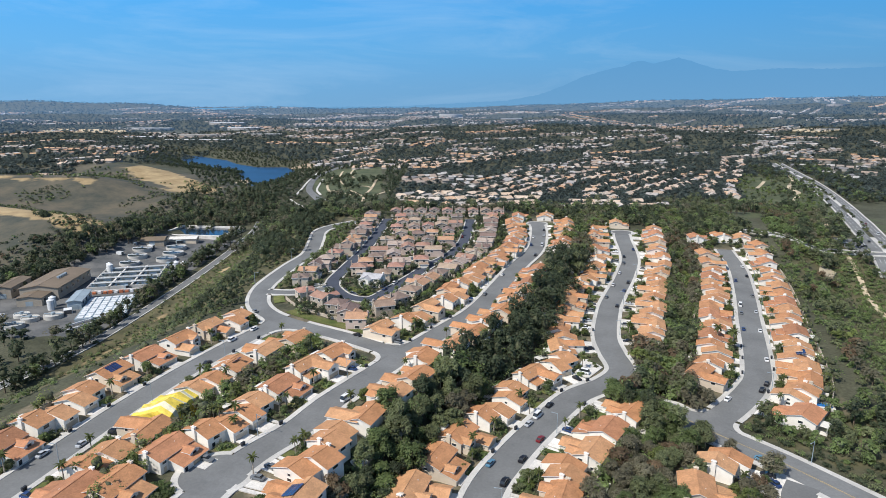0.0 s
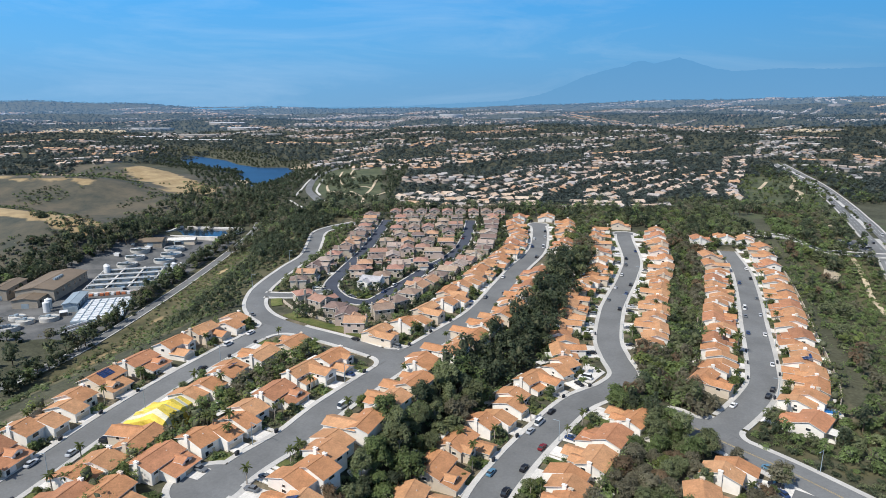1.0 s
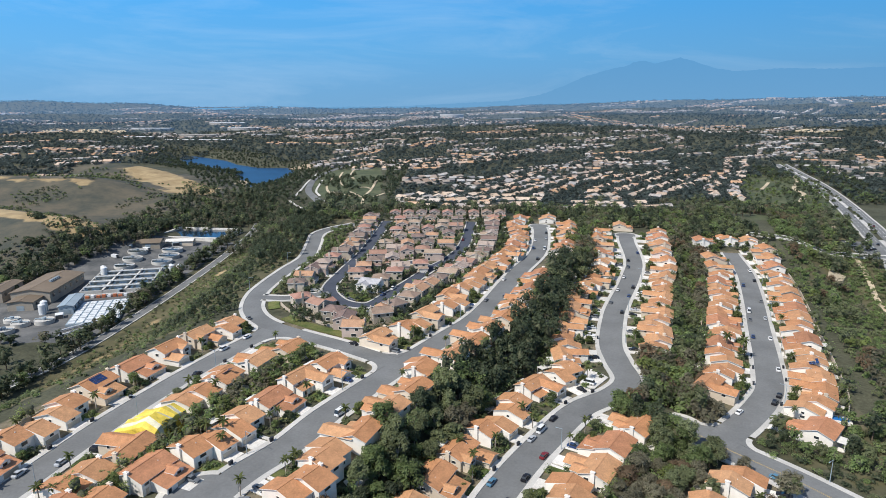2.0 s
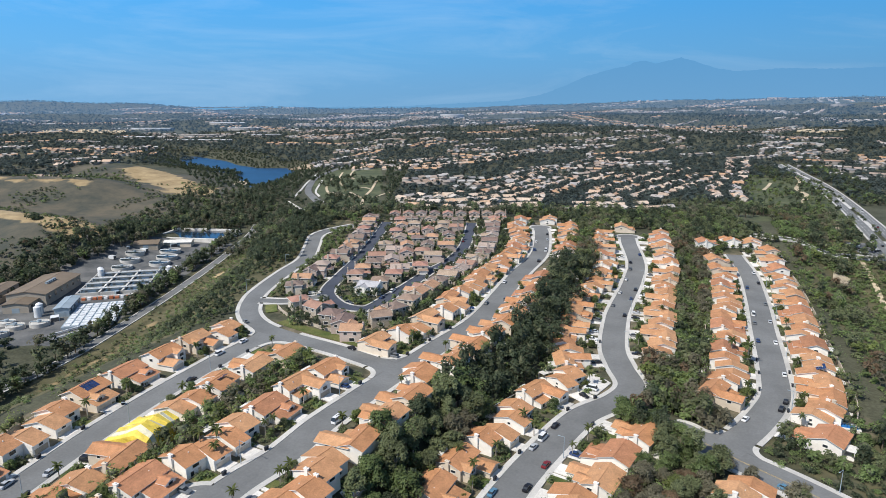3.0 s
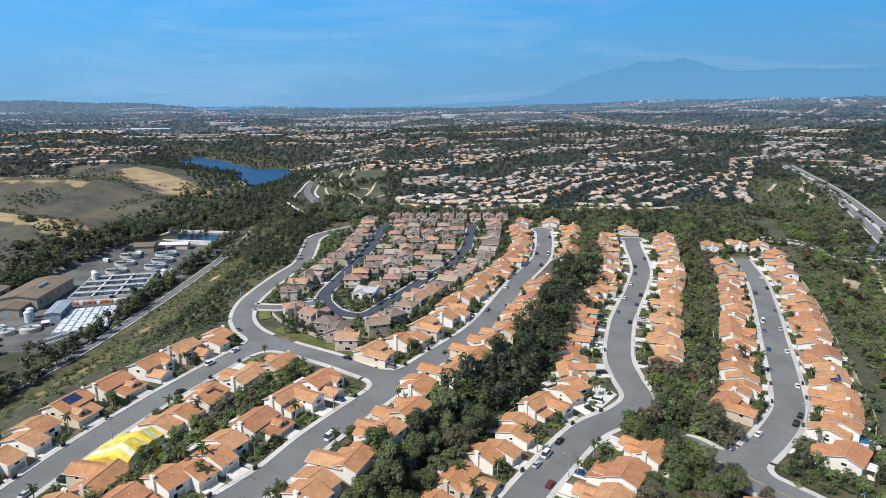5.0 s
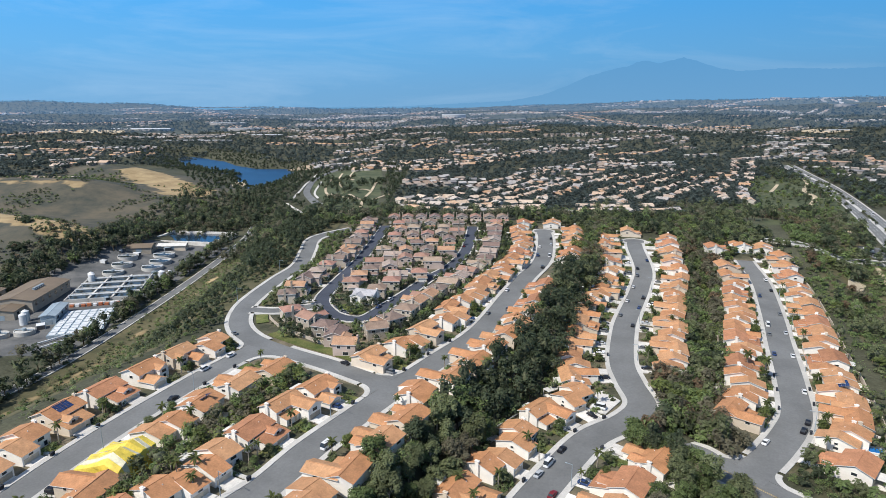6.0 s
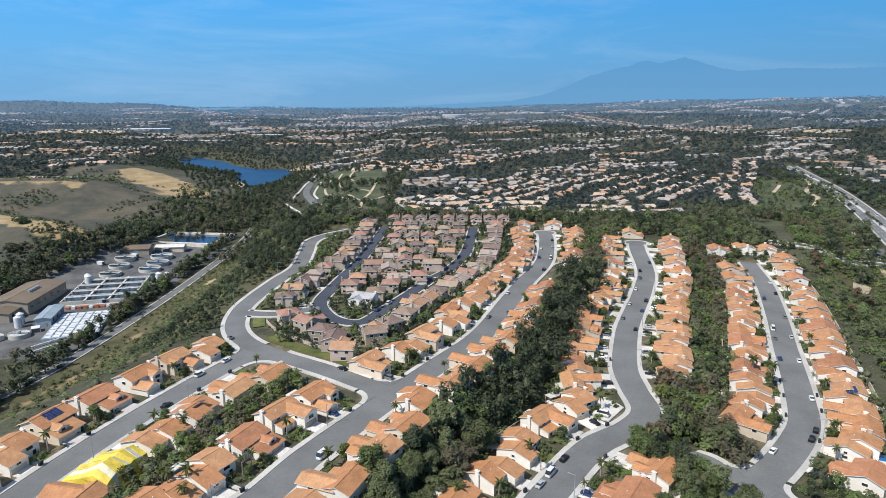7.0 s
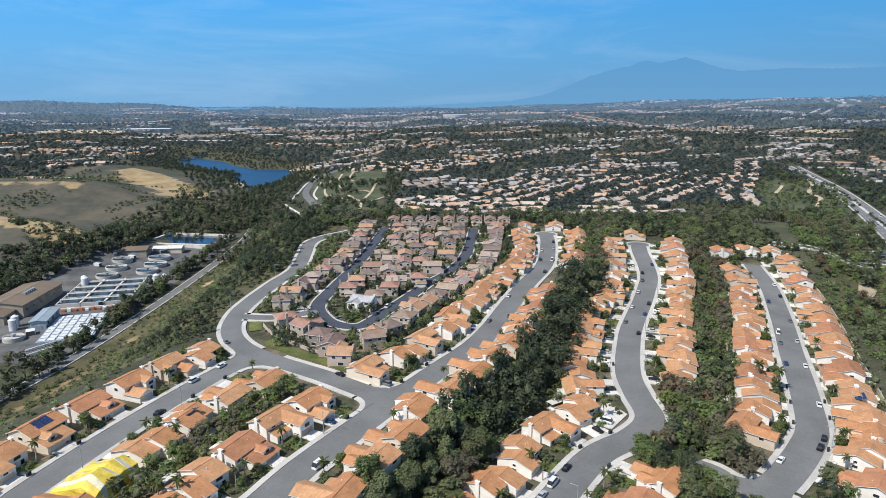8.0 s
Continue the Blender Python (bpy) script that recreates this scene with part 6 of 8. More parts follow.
for x, y, s in ((-112, 189, 0.8), (-136, 190, 0.9), (-109, 183, 0.75), (-104, 157, 0.7), (-18, 246, 1.1), (-10, 256, 1.1), (0, 270, 0.9), (-22, 240, 0.9), (-49, 196, 0.85), (-44, 192, 0.8), (-69, 189, 1.0),
                (-74, 187, 1.0), (-67, 181, 0.9), (-55, 160, 0.8), (6, 198, 0.95), (10, 190, 0.9), (44, 203, 0.7), (-3, 188, 0.7), (135, 287, 1.25), (139, 279, 1.35), (-82, 217, 1.0), (-57, 271, 0.9),
                (-78, 282, 0.9), (107, 190, 0.6), (30, 222, 0.9), (33, 216, 0.8), (-45, 170, 0.75), (57, 297, 0.8), (122, 344, 0.8), (93, 381, 0.8), (152, 390, 0.7), (160, 308, 0.8), (25, 327, 0.8), (33, 346, 0.9)):
    if road_gap(x, y) > 0.6:
        palm(x, y, s)
# palms in the front and side yards
for i, (x, y, rz, near, gx_) in enumerate(GARDENS):
    if i % 3 == 1 or (y < 240 and i % 2):
        p = Vector((x, y)) + Matrix.Rotation(radians(rz), 2) @ Vector(((7.2 if gx_ < 0 else -7.2) + float(nrg.uniform(-0.8, 0.8)), float(nrg.uniform(min(max(near + 2, -11), -6.5), -6.0))))
        if road_gap(p.x, p.y) > 1.2:
            palm(p.x, p.y, float(nrg.uniform(0.6, 0.95)))
# and in the thick planting between the western rows
for y in (150, 158, 176, 184, 192, 205, 214, 222, 233):
    palm(float(np.interp(y, (130, 165, 195, 230, 255), (-97, -91, -81, -68, -58))) + float(nrg.uniform(-4, 4)), y, float(nrg.uniform(0.6, 0.85)))

for leaf, pieces in STUFF.items():
    v, f = joined(pieces)
    ob = new({"BARK": "wood_trunks", "TWIG_SHADE": "wood_twigs"}.get(leaf, "woodland"), quick_mesh("woodland", v, f, [{"LEAF": LEAF, "LEAF_OLIVE": LEAF_OLIVE, "LEAF_GREY": LEAF_GREY, "LEAF_RUST": LEAF_RUST, "LEAF_LIME": LEAF_LIME, "LEAF_DARK": LEAF_DARK, "BARK": BARK, "TWIG_SHADE": TWIG_SHADE}[leaf]]))
    tagged(ob, {"LEAF": "dense green trees and bushes of the slopes", "LEAF_OLIVE": "olive-green trees and scrub of the slopes", "LEAF_GREY": "grey-brown thinly leaved trees of the slopes", "LEAF_RUST": "rusty brown trees of the canyon",
                "LEAF_LIME": "light green trees of the canyon", "LEAF_DARK": "dark green trees of the valley", "BARK": "trunks of the woodland trees", "TWIG_SHADE": "dark lumps for twigs and shade inside the woodland crowns"}[leaf], "woodland", kind="stuff")


# ---- the town in the middle distance ----
def plain_house(mat, w, d, h, rise):
    """A house far off: walls and a gable roof."""
    root = new("house")
    wb, rb = bmesh.new(), bmesh.new()
    gable_walls(wb, -w / 2, w / 2, -d / 2, d / 2, h, rise, "x", -3)
    gable_walls(wb, -w / 2, 0, -d / 2 - 3, -d / 2 + 0.05, h - 1.0, rise * 0.6, "y", -3)
    part("wall", wb, STUFF_WALL, root)
    gable_roof(rb, -w / 2, w / 2, -d / 2, d / 2, h, rise, "x", 0.5, 0.25)
    part("roof", rb, (mat, TRIM), root)
    rb = bmesh.new()
    gable_roof(rb, -w / 2, 0, -d / 2 - 3, -d / 2 + 2, h - 1.0, rise * 0.6, "y", 0.4, 0.25)
    part("roof", rb, (mat, TRIM), root)
    return root


STUFF_WALL = surface("town_stucco", (0.60, 0.54, 0.46), 0.92, 0.08, 0.25, 0.05, 3, 0.1, 0.2)
ROOF_TOWN = tiled_roof("town_roof_tile", ((0.58, 0.46, 0.36), (0.62, 0.47, 0.35), (0.42, 0.38, 0.35), (0.63, 0.50, 0.39), (0.52, 0.45, 0.39), (0.58, 0.39, 0.26)))
TOWN = [plain_house(ROOF_TOWN, 14, 12, 4.8, 2.5), plain_house(ROOF_TOWN, 16, 11, 4.4, 2.3), plain_house(ROOF_TOWN, 13, 13, 5.0, 2.6)]
town_used, TOWN_AT = set(), []


LATER = []


def town_house(x, y, rz):
    if any((x - a) ** 2 + (y - b) ** 2 < 110 for a, b in TOWN_AT) or np.hypot(avenue[:, 0] - x, avenue[:, 1] - y).min() < 22:
        return
    TOWN_AT.append((x, y))
    if y > 805:
        LATER.append((x, y, rz))
        return
    p = TOWN[int(nrg.integers(3))]
    m = pose(x, y, ground_z(x, y) + 0.2, 0, 0, rz)
    if id(p) in town_used:
        p = copy_thing(p, m)
    else:
        town_used.add(id(p))
        p.matrix_basis = m
    tagged(p, ("beige house with a brown tile roof, far off", "pale house with a sand-coloured tile roof, far off")[int(nrg.integers(2))], "house", "houses of the town")


def town_street(pts, paved=True, gap=15.5, sides=(-1, 1), off=15):
    line = resampled(pts, 2.0)
    nrm = normals(line)
    if paved:
        ribbon("road", line[::3], [-4, 0, 4], 0.4, ASPHALT, label="grey street of the town")
    for s in sides:
        for i in range(2, len(line) - 2, max(1, round(gap / 2))):
            if nrg.random() < 0.16:
                continue
            p = line[i] + nrm[i] * s * (off + nrg.uniform(-2.5, 2.5)) + nrg.uniform(-1, 1, 2)
            a = nrm[i] * s
            town_house(float(p[0]), float(p[1]), math.degrees(math.atan2(-a[0], a[1])) + float(nrg.choice((0, 0, 0, 0, 90))) + float(nrg.normal(0, 3)))


town_street([(-48, 742), (0, 728), (40, 752), (84, 776), (122, 770)])
town_street([(20, 700), (66, 712), (110, 716)], False, 16, (-1, 1), 9)
town_street([(128, 690), (170, 684), (205, 690)], False, 16, (1,), 4)
town_street([(150, 716), (200, 712), (256, 722)], True)
town_street([(-45, 768), (-15, 797), (14, 800), (45, 828)])
town_street([(60, 835), (91, 872), (130, 930), (170, 1010)])
town_street([(105, 800), (149, 872), (197, 956), (250, 1012), (310, 1060)])
town_street([(195, 800), (235, 872), (290, 950), (345, 1020), (420, 1130)])
town_street([(250, 790), (300, 860), (360, 940), (430, 1030)])
town_street([(352, 775), (389, 875), (443, 970), (517, 1114), (580, 1250)], True, 16, (-1, 1), 14)
town_street([(140, 1110), (225, 1165), (295, 1250), (380, 1300)])
town_street([(60, 925), (104, 990), (150, 1085)], True)
town_street([(185, 745), (200, 775), (215, 790)])
town_street([(-160, 1195), (-88, 1160), (-37, 1188), (20, 1236), (78, 1285), (176, 1425)], False)
town_street([(-170, 1290), (-125, 1250), (-60, 1265), (10, 1320)], False)
town_street([(-740, 975), (-680, 975), (-620, 978), (-570, 985)], False, 17, (-1, 1), 12)
town_street([(-700, 1120), (-640, 1105), (-570, 1110)], False, 16, (-1, 1), 12)

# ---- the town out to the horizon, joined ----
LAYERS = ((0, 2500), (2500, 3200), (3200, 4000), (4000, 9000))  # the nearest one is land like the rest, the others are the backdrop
town_pieces = [([], [], []) for _ in LAYERS]


def layer_of(x, y):
    far = math.hypot(x, y)
    return next(i for i, (a, b) in enumerate(LAYERS) if a <= far < b)


def far_house(x, y, w, d, h, rise, a, mi):
    """Walls and two roof slopes of one house of the joined town."""
    fv, ff, fm = town_pieces[layer_of(x, y)]
    z = ground_z(x, y) - 1.5
    c, s = math.cos(a), math.sin(a)
    o, k = 0.5, len(fv)
    pts = [(-w, -d, 0), (w, -d, 0), (w, d, 0), (-w, d, 0), (-w, -d, h), (w, -d, h), (w, d, h), (-w, d, h), (-w, 0, h + rise), (w, 0, h + rise)]
    roof = [(-w - o, -d - o, h - 0.1), (w + o, -d - o, h - 0.1), (w + o, 0, h + rise + 0.25), (-w - o, 0, h + rise + 0.25), (w + o, d + o, h - 0.1), (-w - o, d + o, h - 0.1)]
    for px, py, pz in pts + roof:
        fv.append((x + px * c - py * s, y + px * s + py * c, z + pz))
    ff.extend([(k, k + 1, k + 5, k + 4), (k + 1, k + 2, k + 6, k + 5), (k + 2, k + 3, k + 7, k + 6), (k + 3, k, k + 4, k + 7), (k + 4, k + 8, k + 7, k + 4), (k + 5, k + 6, k + 9, k + 5),
               (k + 10, k + 11, k + 12, k + 13), (k + 12, k + 14, k + 15, k + 13)])
    fm.extend([0, 0, 0, 0, 0, 0, mi, mi])


def clear_of_town(x, y):
    if y < 760 or (-900 < x < -150 and y < 1850 and shore(x, y) < 55):
        return False
    if x < -150 and y < 1260 and x > -1000:
        return False
    if x < -60 and y < 1180:
        return False
    return np.hypot(avenue[:, 0] - x, avenue[:, 1] - y).min() > 17 and seg_far(x, y, 405, 740, 512, 960) > 52


frng = np.random.default_rng(5)
for x, y, rz in LATER:
    far_house(x, y, frng.uniform(5.8, 8.0), frng.uniform(5.8, 7.6), 4.6, 3.1, radians(rz), 4 if frng.random() < 0.85 else 2)
    far_house(x + 4.5 * math.sin(radians(rz)), y - 4.5 * math.cos(radians(rz)), 4.0, 3.4, 4.2, 1.8, radians(rz) + 1.5708, 4)
taken = set()


def far_street(x0, y0, x1, y1, rows, mi):
    """Parallel rows of houses along a far street."""
    long = math.hypot(x1 - x0, y1 - y0)
    c, s = (x1 - x0) / long, (y1 - y0) / long
    bow = frng.uniform(-22, 22)
    for j in range(rows):
        grow = 1 + max(0, y0 - 1200) / 5200
        step = 14.5 * grow
        for i in np.arange(frng.uniform(0, 20), long, step):
            side = (j - (rows - 1) / 2) * 35 * grow + bow * math.sin(math.pi * i / long) + frng.normal(0, 1.2)
            px, py = x0 + i * c - side * s, y0 + i * s + side * c
            cell = (round(px / 15), round(py / 17))
            if cell in taken or not clear_of_town(px, py) or frng.random() < 0.1 or (py < 1500 and any((px - q[0]) ** 2 + (py - q[1]) ** 2 < 230 for q in TOWN_AT)):
                continue
            taken.add(cell)
            g = grow ** 0.7
            far_house(px, py, frng.uniform(4.6, 6.2) * g, frng.uniform(4.2, 5.6) * g, frng.uniform(5, 7), frng.uniform(1.6, 2.4), math.atan2(s, c) + (math.pi / 2 if frng.random() < 0.3 else 0), mi)


for row in ((-442, 1973, -235, 2162, 1, 2), (-531, 1870, -252, 1750, 1, 2), (-279, 1573, -94, 1629, 2, 1), (-136, 1119, -3, 1152, 2, 2), (-65, 1550, 20, 1716, 2, 2), (18, 1546, 121, 1636, 1, 1),
            (14, 1209, 203, 1443, 2, 1), (89, 1362, 304, 1570, 2, 1), (231, 1499, 443, 1675, 2, 1), (83, 1763, 284, 1850, 1, 1), (60, 2048, 312, 2160, 2, 2), (614, 3270, 759, 2396, 2, 2)):
    far_street(*row)
for row in ((-529, 2228, -8, 2598, 3, 1), (-574, 2617, -10, 3236, 4, 1), (-771, 3250, -91, 3753, 4, 1), (-164, 1898, -6, 2023, 2, 1), (300, 1959, 482, 1992, 2, 1), (429, 1772, 656, 1884, 2, 1),
            (520, 2004, 698, 2114, 2, 1), (-867, 2521, -615, 2409, 2, 2), (83, 2890, 556, 2954, 3, 1), (132, 3502, 534, 3500, 3, 1), (691, 1519, 863, 1590, 1, 1), (1033, 2109, 1226, 2192, 2, 1),
            (1039, 3766, 1159, 3343, 2, 1), (132, 1033, 221, 1162, 1, 1), (214, 1128, 348, 1211, 2, 1)):
    far_street(*row)
# short streets scattered among the trees
for _ in range(215):
    y = 900 + 3800 * frng.random() ** 1.2
    x = frng.uniform(-0.78, 0.78) * y
    turn, long = frng.normal(0.4, 0.5), frng.uniform(40, 190) * (1 + y / 3500)
    far_street(x, y, x + long * math.cos(turn), y + long * math.sin(turn), int(frng.choice((1, 1, 2))), int(frng.choice((1, 1, 1, 2))))
# larger pale roofs of shops, schools and works
for x, y, a, b, h in ((700, 1225, 22, 8, 7), (735, 1195, 16, 9, 8)):
    far_house(x, y, a, b, h, 1.4, -0.45, 2)
for x, y in ((842, 1518), (866, 1508), (888, 1496), (640, 1026), (655, 990), (634, 965), (690, 1080), (700, 1020)):
    far_house(x, y, 11, 8, 6, 1.6, frng.normal(-0.3, 0.3), 1)
for x, y, a, b, h in ((802, 1540, 14, 8, 9), (821, 1590, 30, 14, 8), (880, 1540, 36, 12, 7), (780, 1460, 20, 12, 7), (2150, 4150, 55, 20, 16), (2330, 3900, 60, 20, 12), (2050, 3300, 60, 20, 12),
                      (-1000, 2050, 60, 16, 8), (-820, 2000, 60, 14, 8), (-720, 2010, 45, 14, 8), (-880, 2200, 90, 22, 9), (-600, 2150, 50, 18, 9), (-1150, 2420, 110, 26, 9), (-760, 2420, 60, 22, 9), (40, 3300, 60, 25, 18),
                      (-900, 2650, 70, 24, 9), (1500, 2500, 40, 16, 8), (950, 1900, 30, 14, 8), (1250, 2050, 36, 14, 8), (330, 3050, 50, 18, 12)):
    far_house(x, y, a, b, h, 0.6, frng.normal(0.1, 0.15), 3)
HAZE_GLOW = ((0, 0, 0), (0.011, 0.029, 0.062), (0.022, 0.056, 0.118), (0.042, 0.102, 0.205))  # haze put into the backdrop as blue emission, stronger layer by layer


def hazed(mat, i, k=1.0):
    """The material with that layer's haze added as emission; the nearest layer keeps its own."""
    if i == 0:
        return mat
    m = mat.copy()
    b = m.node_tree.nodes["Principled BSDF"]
    b.inputs["Emission Color"].default_value, b.inputs["Emission Strength"].default_value = (*HAZE_GLOW[i], 1), k
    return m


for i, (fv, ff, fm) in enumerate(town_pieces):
    far_town = new("backdrop_town" if i else "far_town", quick_mesh("far_town", fv, ff, [hazed(m, i) for m in (FAR_WALL, FAR_ROOF, FAR_ROOF_ORANGE, PALE_ROOF, TOWN_ROOF)], fm))
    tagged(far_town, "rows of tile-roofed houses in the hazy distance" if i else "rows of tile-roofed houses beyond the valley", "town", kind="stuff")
LAND = ground.data.materials[0]
mid = np.hypot(GX.ravel()[quads].mean(1), GY.ravel()[quads].mean(1))
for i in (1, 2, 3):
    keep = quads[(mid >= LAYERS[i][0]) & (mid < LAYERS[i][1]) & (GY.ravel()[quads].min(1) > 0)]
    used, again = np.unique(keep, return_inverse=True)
    sheet = new("backdrop", quick_mesh("backdrop", np.stack([GX, GY, GZ + 1.2], -1).reshape(-1, 3)[used], again.reshape(keep.shape), [hazed(LAND, i)]))
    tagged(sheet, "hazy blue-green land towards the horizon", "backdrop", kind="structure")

# trees out to the horizon, joined
wood_pieces = [[] for _ in LAYERS]
spots = []
for _ in range(36000):
    y = 668 + 4230 * frng.random() ** 1.7
    x = frng.uniform(-0.8, 0.8) * y
    if not clear_of_town(x, y) and not (y > 900 and x < -620) and not (668 < y < 765 and -30 < x < 262):
        continue
    if ((round(x / 15), round(y / 17)) in taken or (round(x / 15), round(y / 17 + 0.8)) in taken) and frng.random() < 0.8:
        continue
    if y < 1400 and any((x - q[0]) ** 2 + (y - q[1]) ** 2 < 60 for q in TOWN_AT):
        continue
    spots.append((x, y))
for x, y in TOWN_AT:
    for _ in range(3):
        turn = frng.uniform(0, 6.28)
        spots.append((x + 10.5 * math.cos(turn), y + 10.5 * math.sin(turn)))
land = height(np.array([q[0] for q in spots]), np.array([q[1] for q in spots]))
for (x, y), z in zip(spots, land):
    grow = 1 + max(0, y - 900) / 2600
    k = 30 if y < 1300 else 15 if y < 2200 else 8
    rad = frng.uniform(2.6, 4.6) * grow ** 0.8 * (1 if y < 3000 else 0.75)
    hgt = rad * frng.uniform(0.65, 1.05)
    v, f = leaf_cards([(0, 0, hgt)], [(rad, rad, hgt)], k, rad * (0.75 if y < 1300 else 0.95), 0.5)
    wood_pieces[layer_of(x, y)].append((v + (x, y, z), f))
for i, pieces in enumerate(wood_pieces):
    far_trees = new("backdrop_woods" if i else "far_woods", quick_mesh("far_woods", *joined(pieces), [hazed(WOODS, i, 2.0)]))
    tagged(far_trees, "hazy trees in the distance" if i else "hazy blue-green trees between the far houses", "woodland", kind="stuff")

# bare graded land in the distance
for pts, mat in ((((-1340, 2080), (-1120, 2180), (-1150, 2330), (-1400, 2250)), SAND), (((1180, 2010), (1290, 2030), (1230, 2130), (1150, 2100)), SAND), (((268, 427), (279, 428), (290, 441), (284, 452)), SAND),
                 (((-372, 1120), (-352, 1050), (-338, 1060), (-352, 1140)), SAND), (((-330, 1330), (-255, 1270), (-240, 1300), (-300, 1370)), SOIL)):
    slab("bare_ground", pts, 1.2 if pts[0][1] < 2000 else 4.0, mat, "patch of pale graded earth", "bare ground", thick=2.0)


# ---- mountains on the horizon ----
def ridge(az):
    """Height of the far range over its bearing in degrees."""
    z = np.interp(az, (-44, -20, -4, 5.6, 8.6, 10.8, 12.2, 14.4, 15.8, 16.4, 17.0, 18.1, 19.1, 20.0, 20.8, 22.7, 24.3, 27.7, 31, 46), (60, 80, 90, 130, 175, 245, 300, 352, 374, 400, 408, 386, 407, 423, 404, 348, 325, 339, 328, 350))
    return float(z) + 1.5 * math.sin(az * 5.1 + 1) + 2 * math.sin(az * 11.7)


mv, mf = [], []
for i in range(361):
    az = -44 + i * 0.25
    x, y = 4830 * math.sin(radians(az)), 4830 * math.cos(radians(az))
    top = ridge(az)
    for j in range(7):
        mv.append((x, y, -60 + (top + 60) * j / 6))
for i in range(360):
    for j in range(6):
        mf.append((i * 7 + j, (i + 1) * 7 + j, (i + 1) * 7 + j + 1, i * 7 + j + 1))
# the range's haze is emission: a glow graded towards the horizon's sky colour
haze = glow("glowing_haze_mountain", (0.115, 0.29, 0.55))
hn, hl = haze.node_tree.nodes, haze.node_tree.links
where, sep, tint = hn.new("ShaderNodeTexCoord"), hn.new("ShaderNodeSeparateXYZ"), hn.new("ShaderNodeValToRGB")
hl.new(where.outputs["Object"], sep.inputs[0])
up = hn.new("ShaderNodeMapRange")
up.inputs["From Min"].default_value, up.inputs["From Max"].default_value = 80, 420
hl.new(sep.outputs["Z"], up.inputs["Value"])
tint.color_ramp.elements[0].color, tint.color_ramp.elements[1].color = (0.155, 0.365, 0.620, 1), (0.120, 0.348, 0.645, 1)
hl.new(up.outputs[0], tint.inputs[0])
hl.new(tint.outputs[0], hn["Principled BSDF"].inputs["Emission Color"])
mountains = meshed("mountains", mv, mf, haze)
tagged(mountains, "hazy blue mountain range on the horizon", "mountains", kind="structure")


# ---- the treatment works below the slope ----
YARD = -26.9


def flat(bm, cx, cy, w, d, z0, z1, a=0.0, mi=0):
    box(bm, -w / 2, w / 2, -d / 2, d / 2, z0, z1, mi, Matrix.Translation((cx, cy, 0)) @ Matrix.Rotation(a, 4, "Z"))


def industrial(name, x, y, w, d, h, rise, turn, wall, roof, label, axis="y", vents=0):
    root = new(name)
    z = ground_z(x, y)
    root.matrix_basis = pose(x, y, z, 0, 0, turn)
    b = bmesh.new()
    gable_walls(b, -w / 2, w / 2, -d / 2, d / 2, h, rise, axis, -3)
    part("wall", b, wall, root)
    b = bmesh.new()
    gable_roof(b, -w / 2, w / 2, -d / 2, d / 2, h, rise, axis, 0.8, 0.3)
    part("roof", b, (roof, roof), root)
    for i in range(vents):
        b = bmesh.new()
        flat(b, w * 0.16, -d * 0.1 + i * 2.8, 1.6, 1.8, h + rise * 0.5, h + rise + 0.9)
        flat(b, w * 0.16, -d * 0.1 + i * 2.8, 1.9, 2.1, h + rise + 0.9, h + rise + 1.1)
        part("roof_vent", b, GREY_METAL, root)
    for i in range(int(d // 9)):
        b = bmesh.new()
        flat(b, w / 2 + 0.05, -d / 2 + 5 + i * 9, 0.12, 2.6, h * 0.45, h * 0.75)
        part("window", b, GLASS, root)
    b = bmesh.new()
    for i in range(5):
        flat(b, 0, -d / 2 - 0.05, min(5, w * 0.5), 0.12, i * 0.7, i * 0.7 + 0.66)
    part("roller_door", b, GREY_METAL, root)
    return tagged(root, label, "industrial building")


industrial("works_building", -303, 468, 27, 54, 8.5, 2.2, 6, TAN, BROWN_METAL, "large tan works building with a brown roof", "y", 5)
industrial("works_building", -331, 458, 12, 30, 8.0, 1.2, 8, TAN, BROWN_METAL, "narrow tan building with a grey-brown roof")
industrial("works_annex", -299, 433, 17, 14, 6.0, 1.2, 8, TAN, BROWN_METAL, "low tan annex with a brown roof")
industrial("metal_shed", -265, 432, 9, 28, 6.0, 0.8, 16, GREY_METAL, GREY_METAL, "blue-grey sheet metal shed")
industrial("control_building", -289, 607, 22, 18, 4.0, 2.2, 10, TAN, BROWN_METAL, "low brown-roofed control building", "x")
industrial("control_building", -268, 628, 26, 12, 4.0, 1.4, 8, CREAM, PATIO, "low control building with a pale roof", "x")


def ring(bm, r0, r1, z0, z1, k=36):
    rings = [[bm.verts.new((r * math.cos(6.2832 * i / k), r * math.sin(6.2832 * i / k), z)) for i in range(k)] for r, z in ((r1, z0), (r1, z1), (r0, z1), (r0, z0))]
    for a, b in zip(rings, rings[1:]):
        for i in range(k):
            bm.faces.new((a[i], a[(i + 1) % k], b[(i + 1) % k], b[i]))


def plate(bm, r, z, k=36):
    bm.faces.new([bm.verts.new((r * math.cos(6.2832 * i / k), r * math.sin(6.2832 * i / k), z)) for i in range(k)])


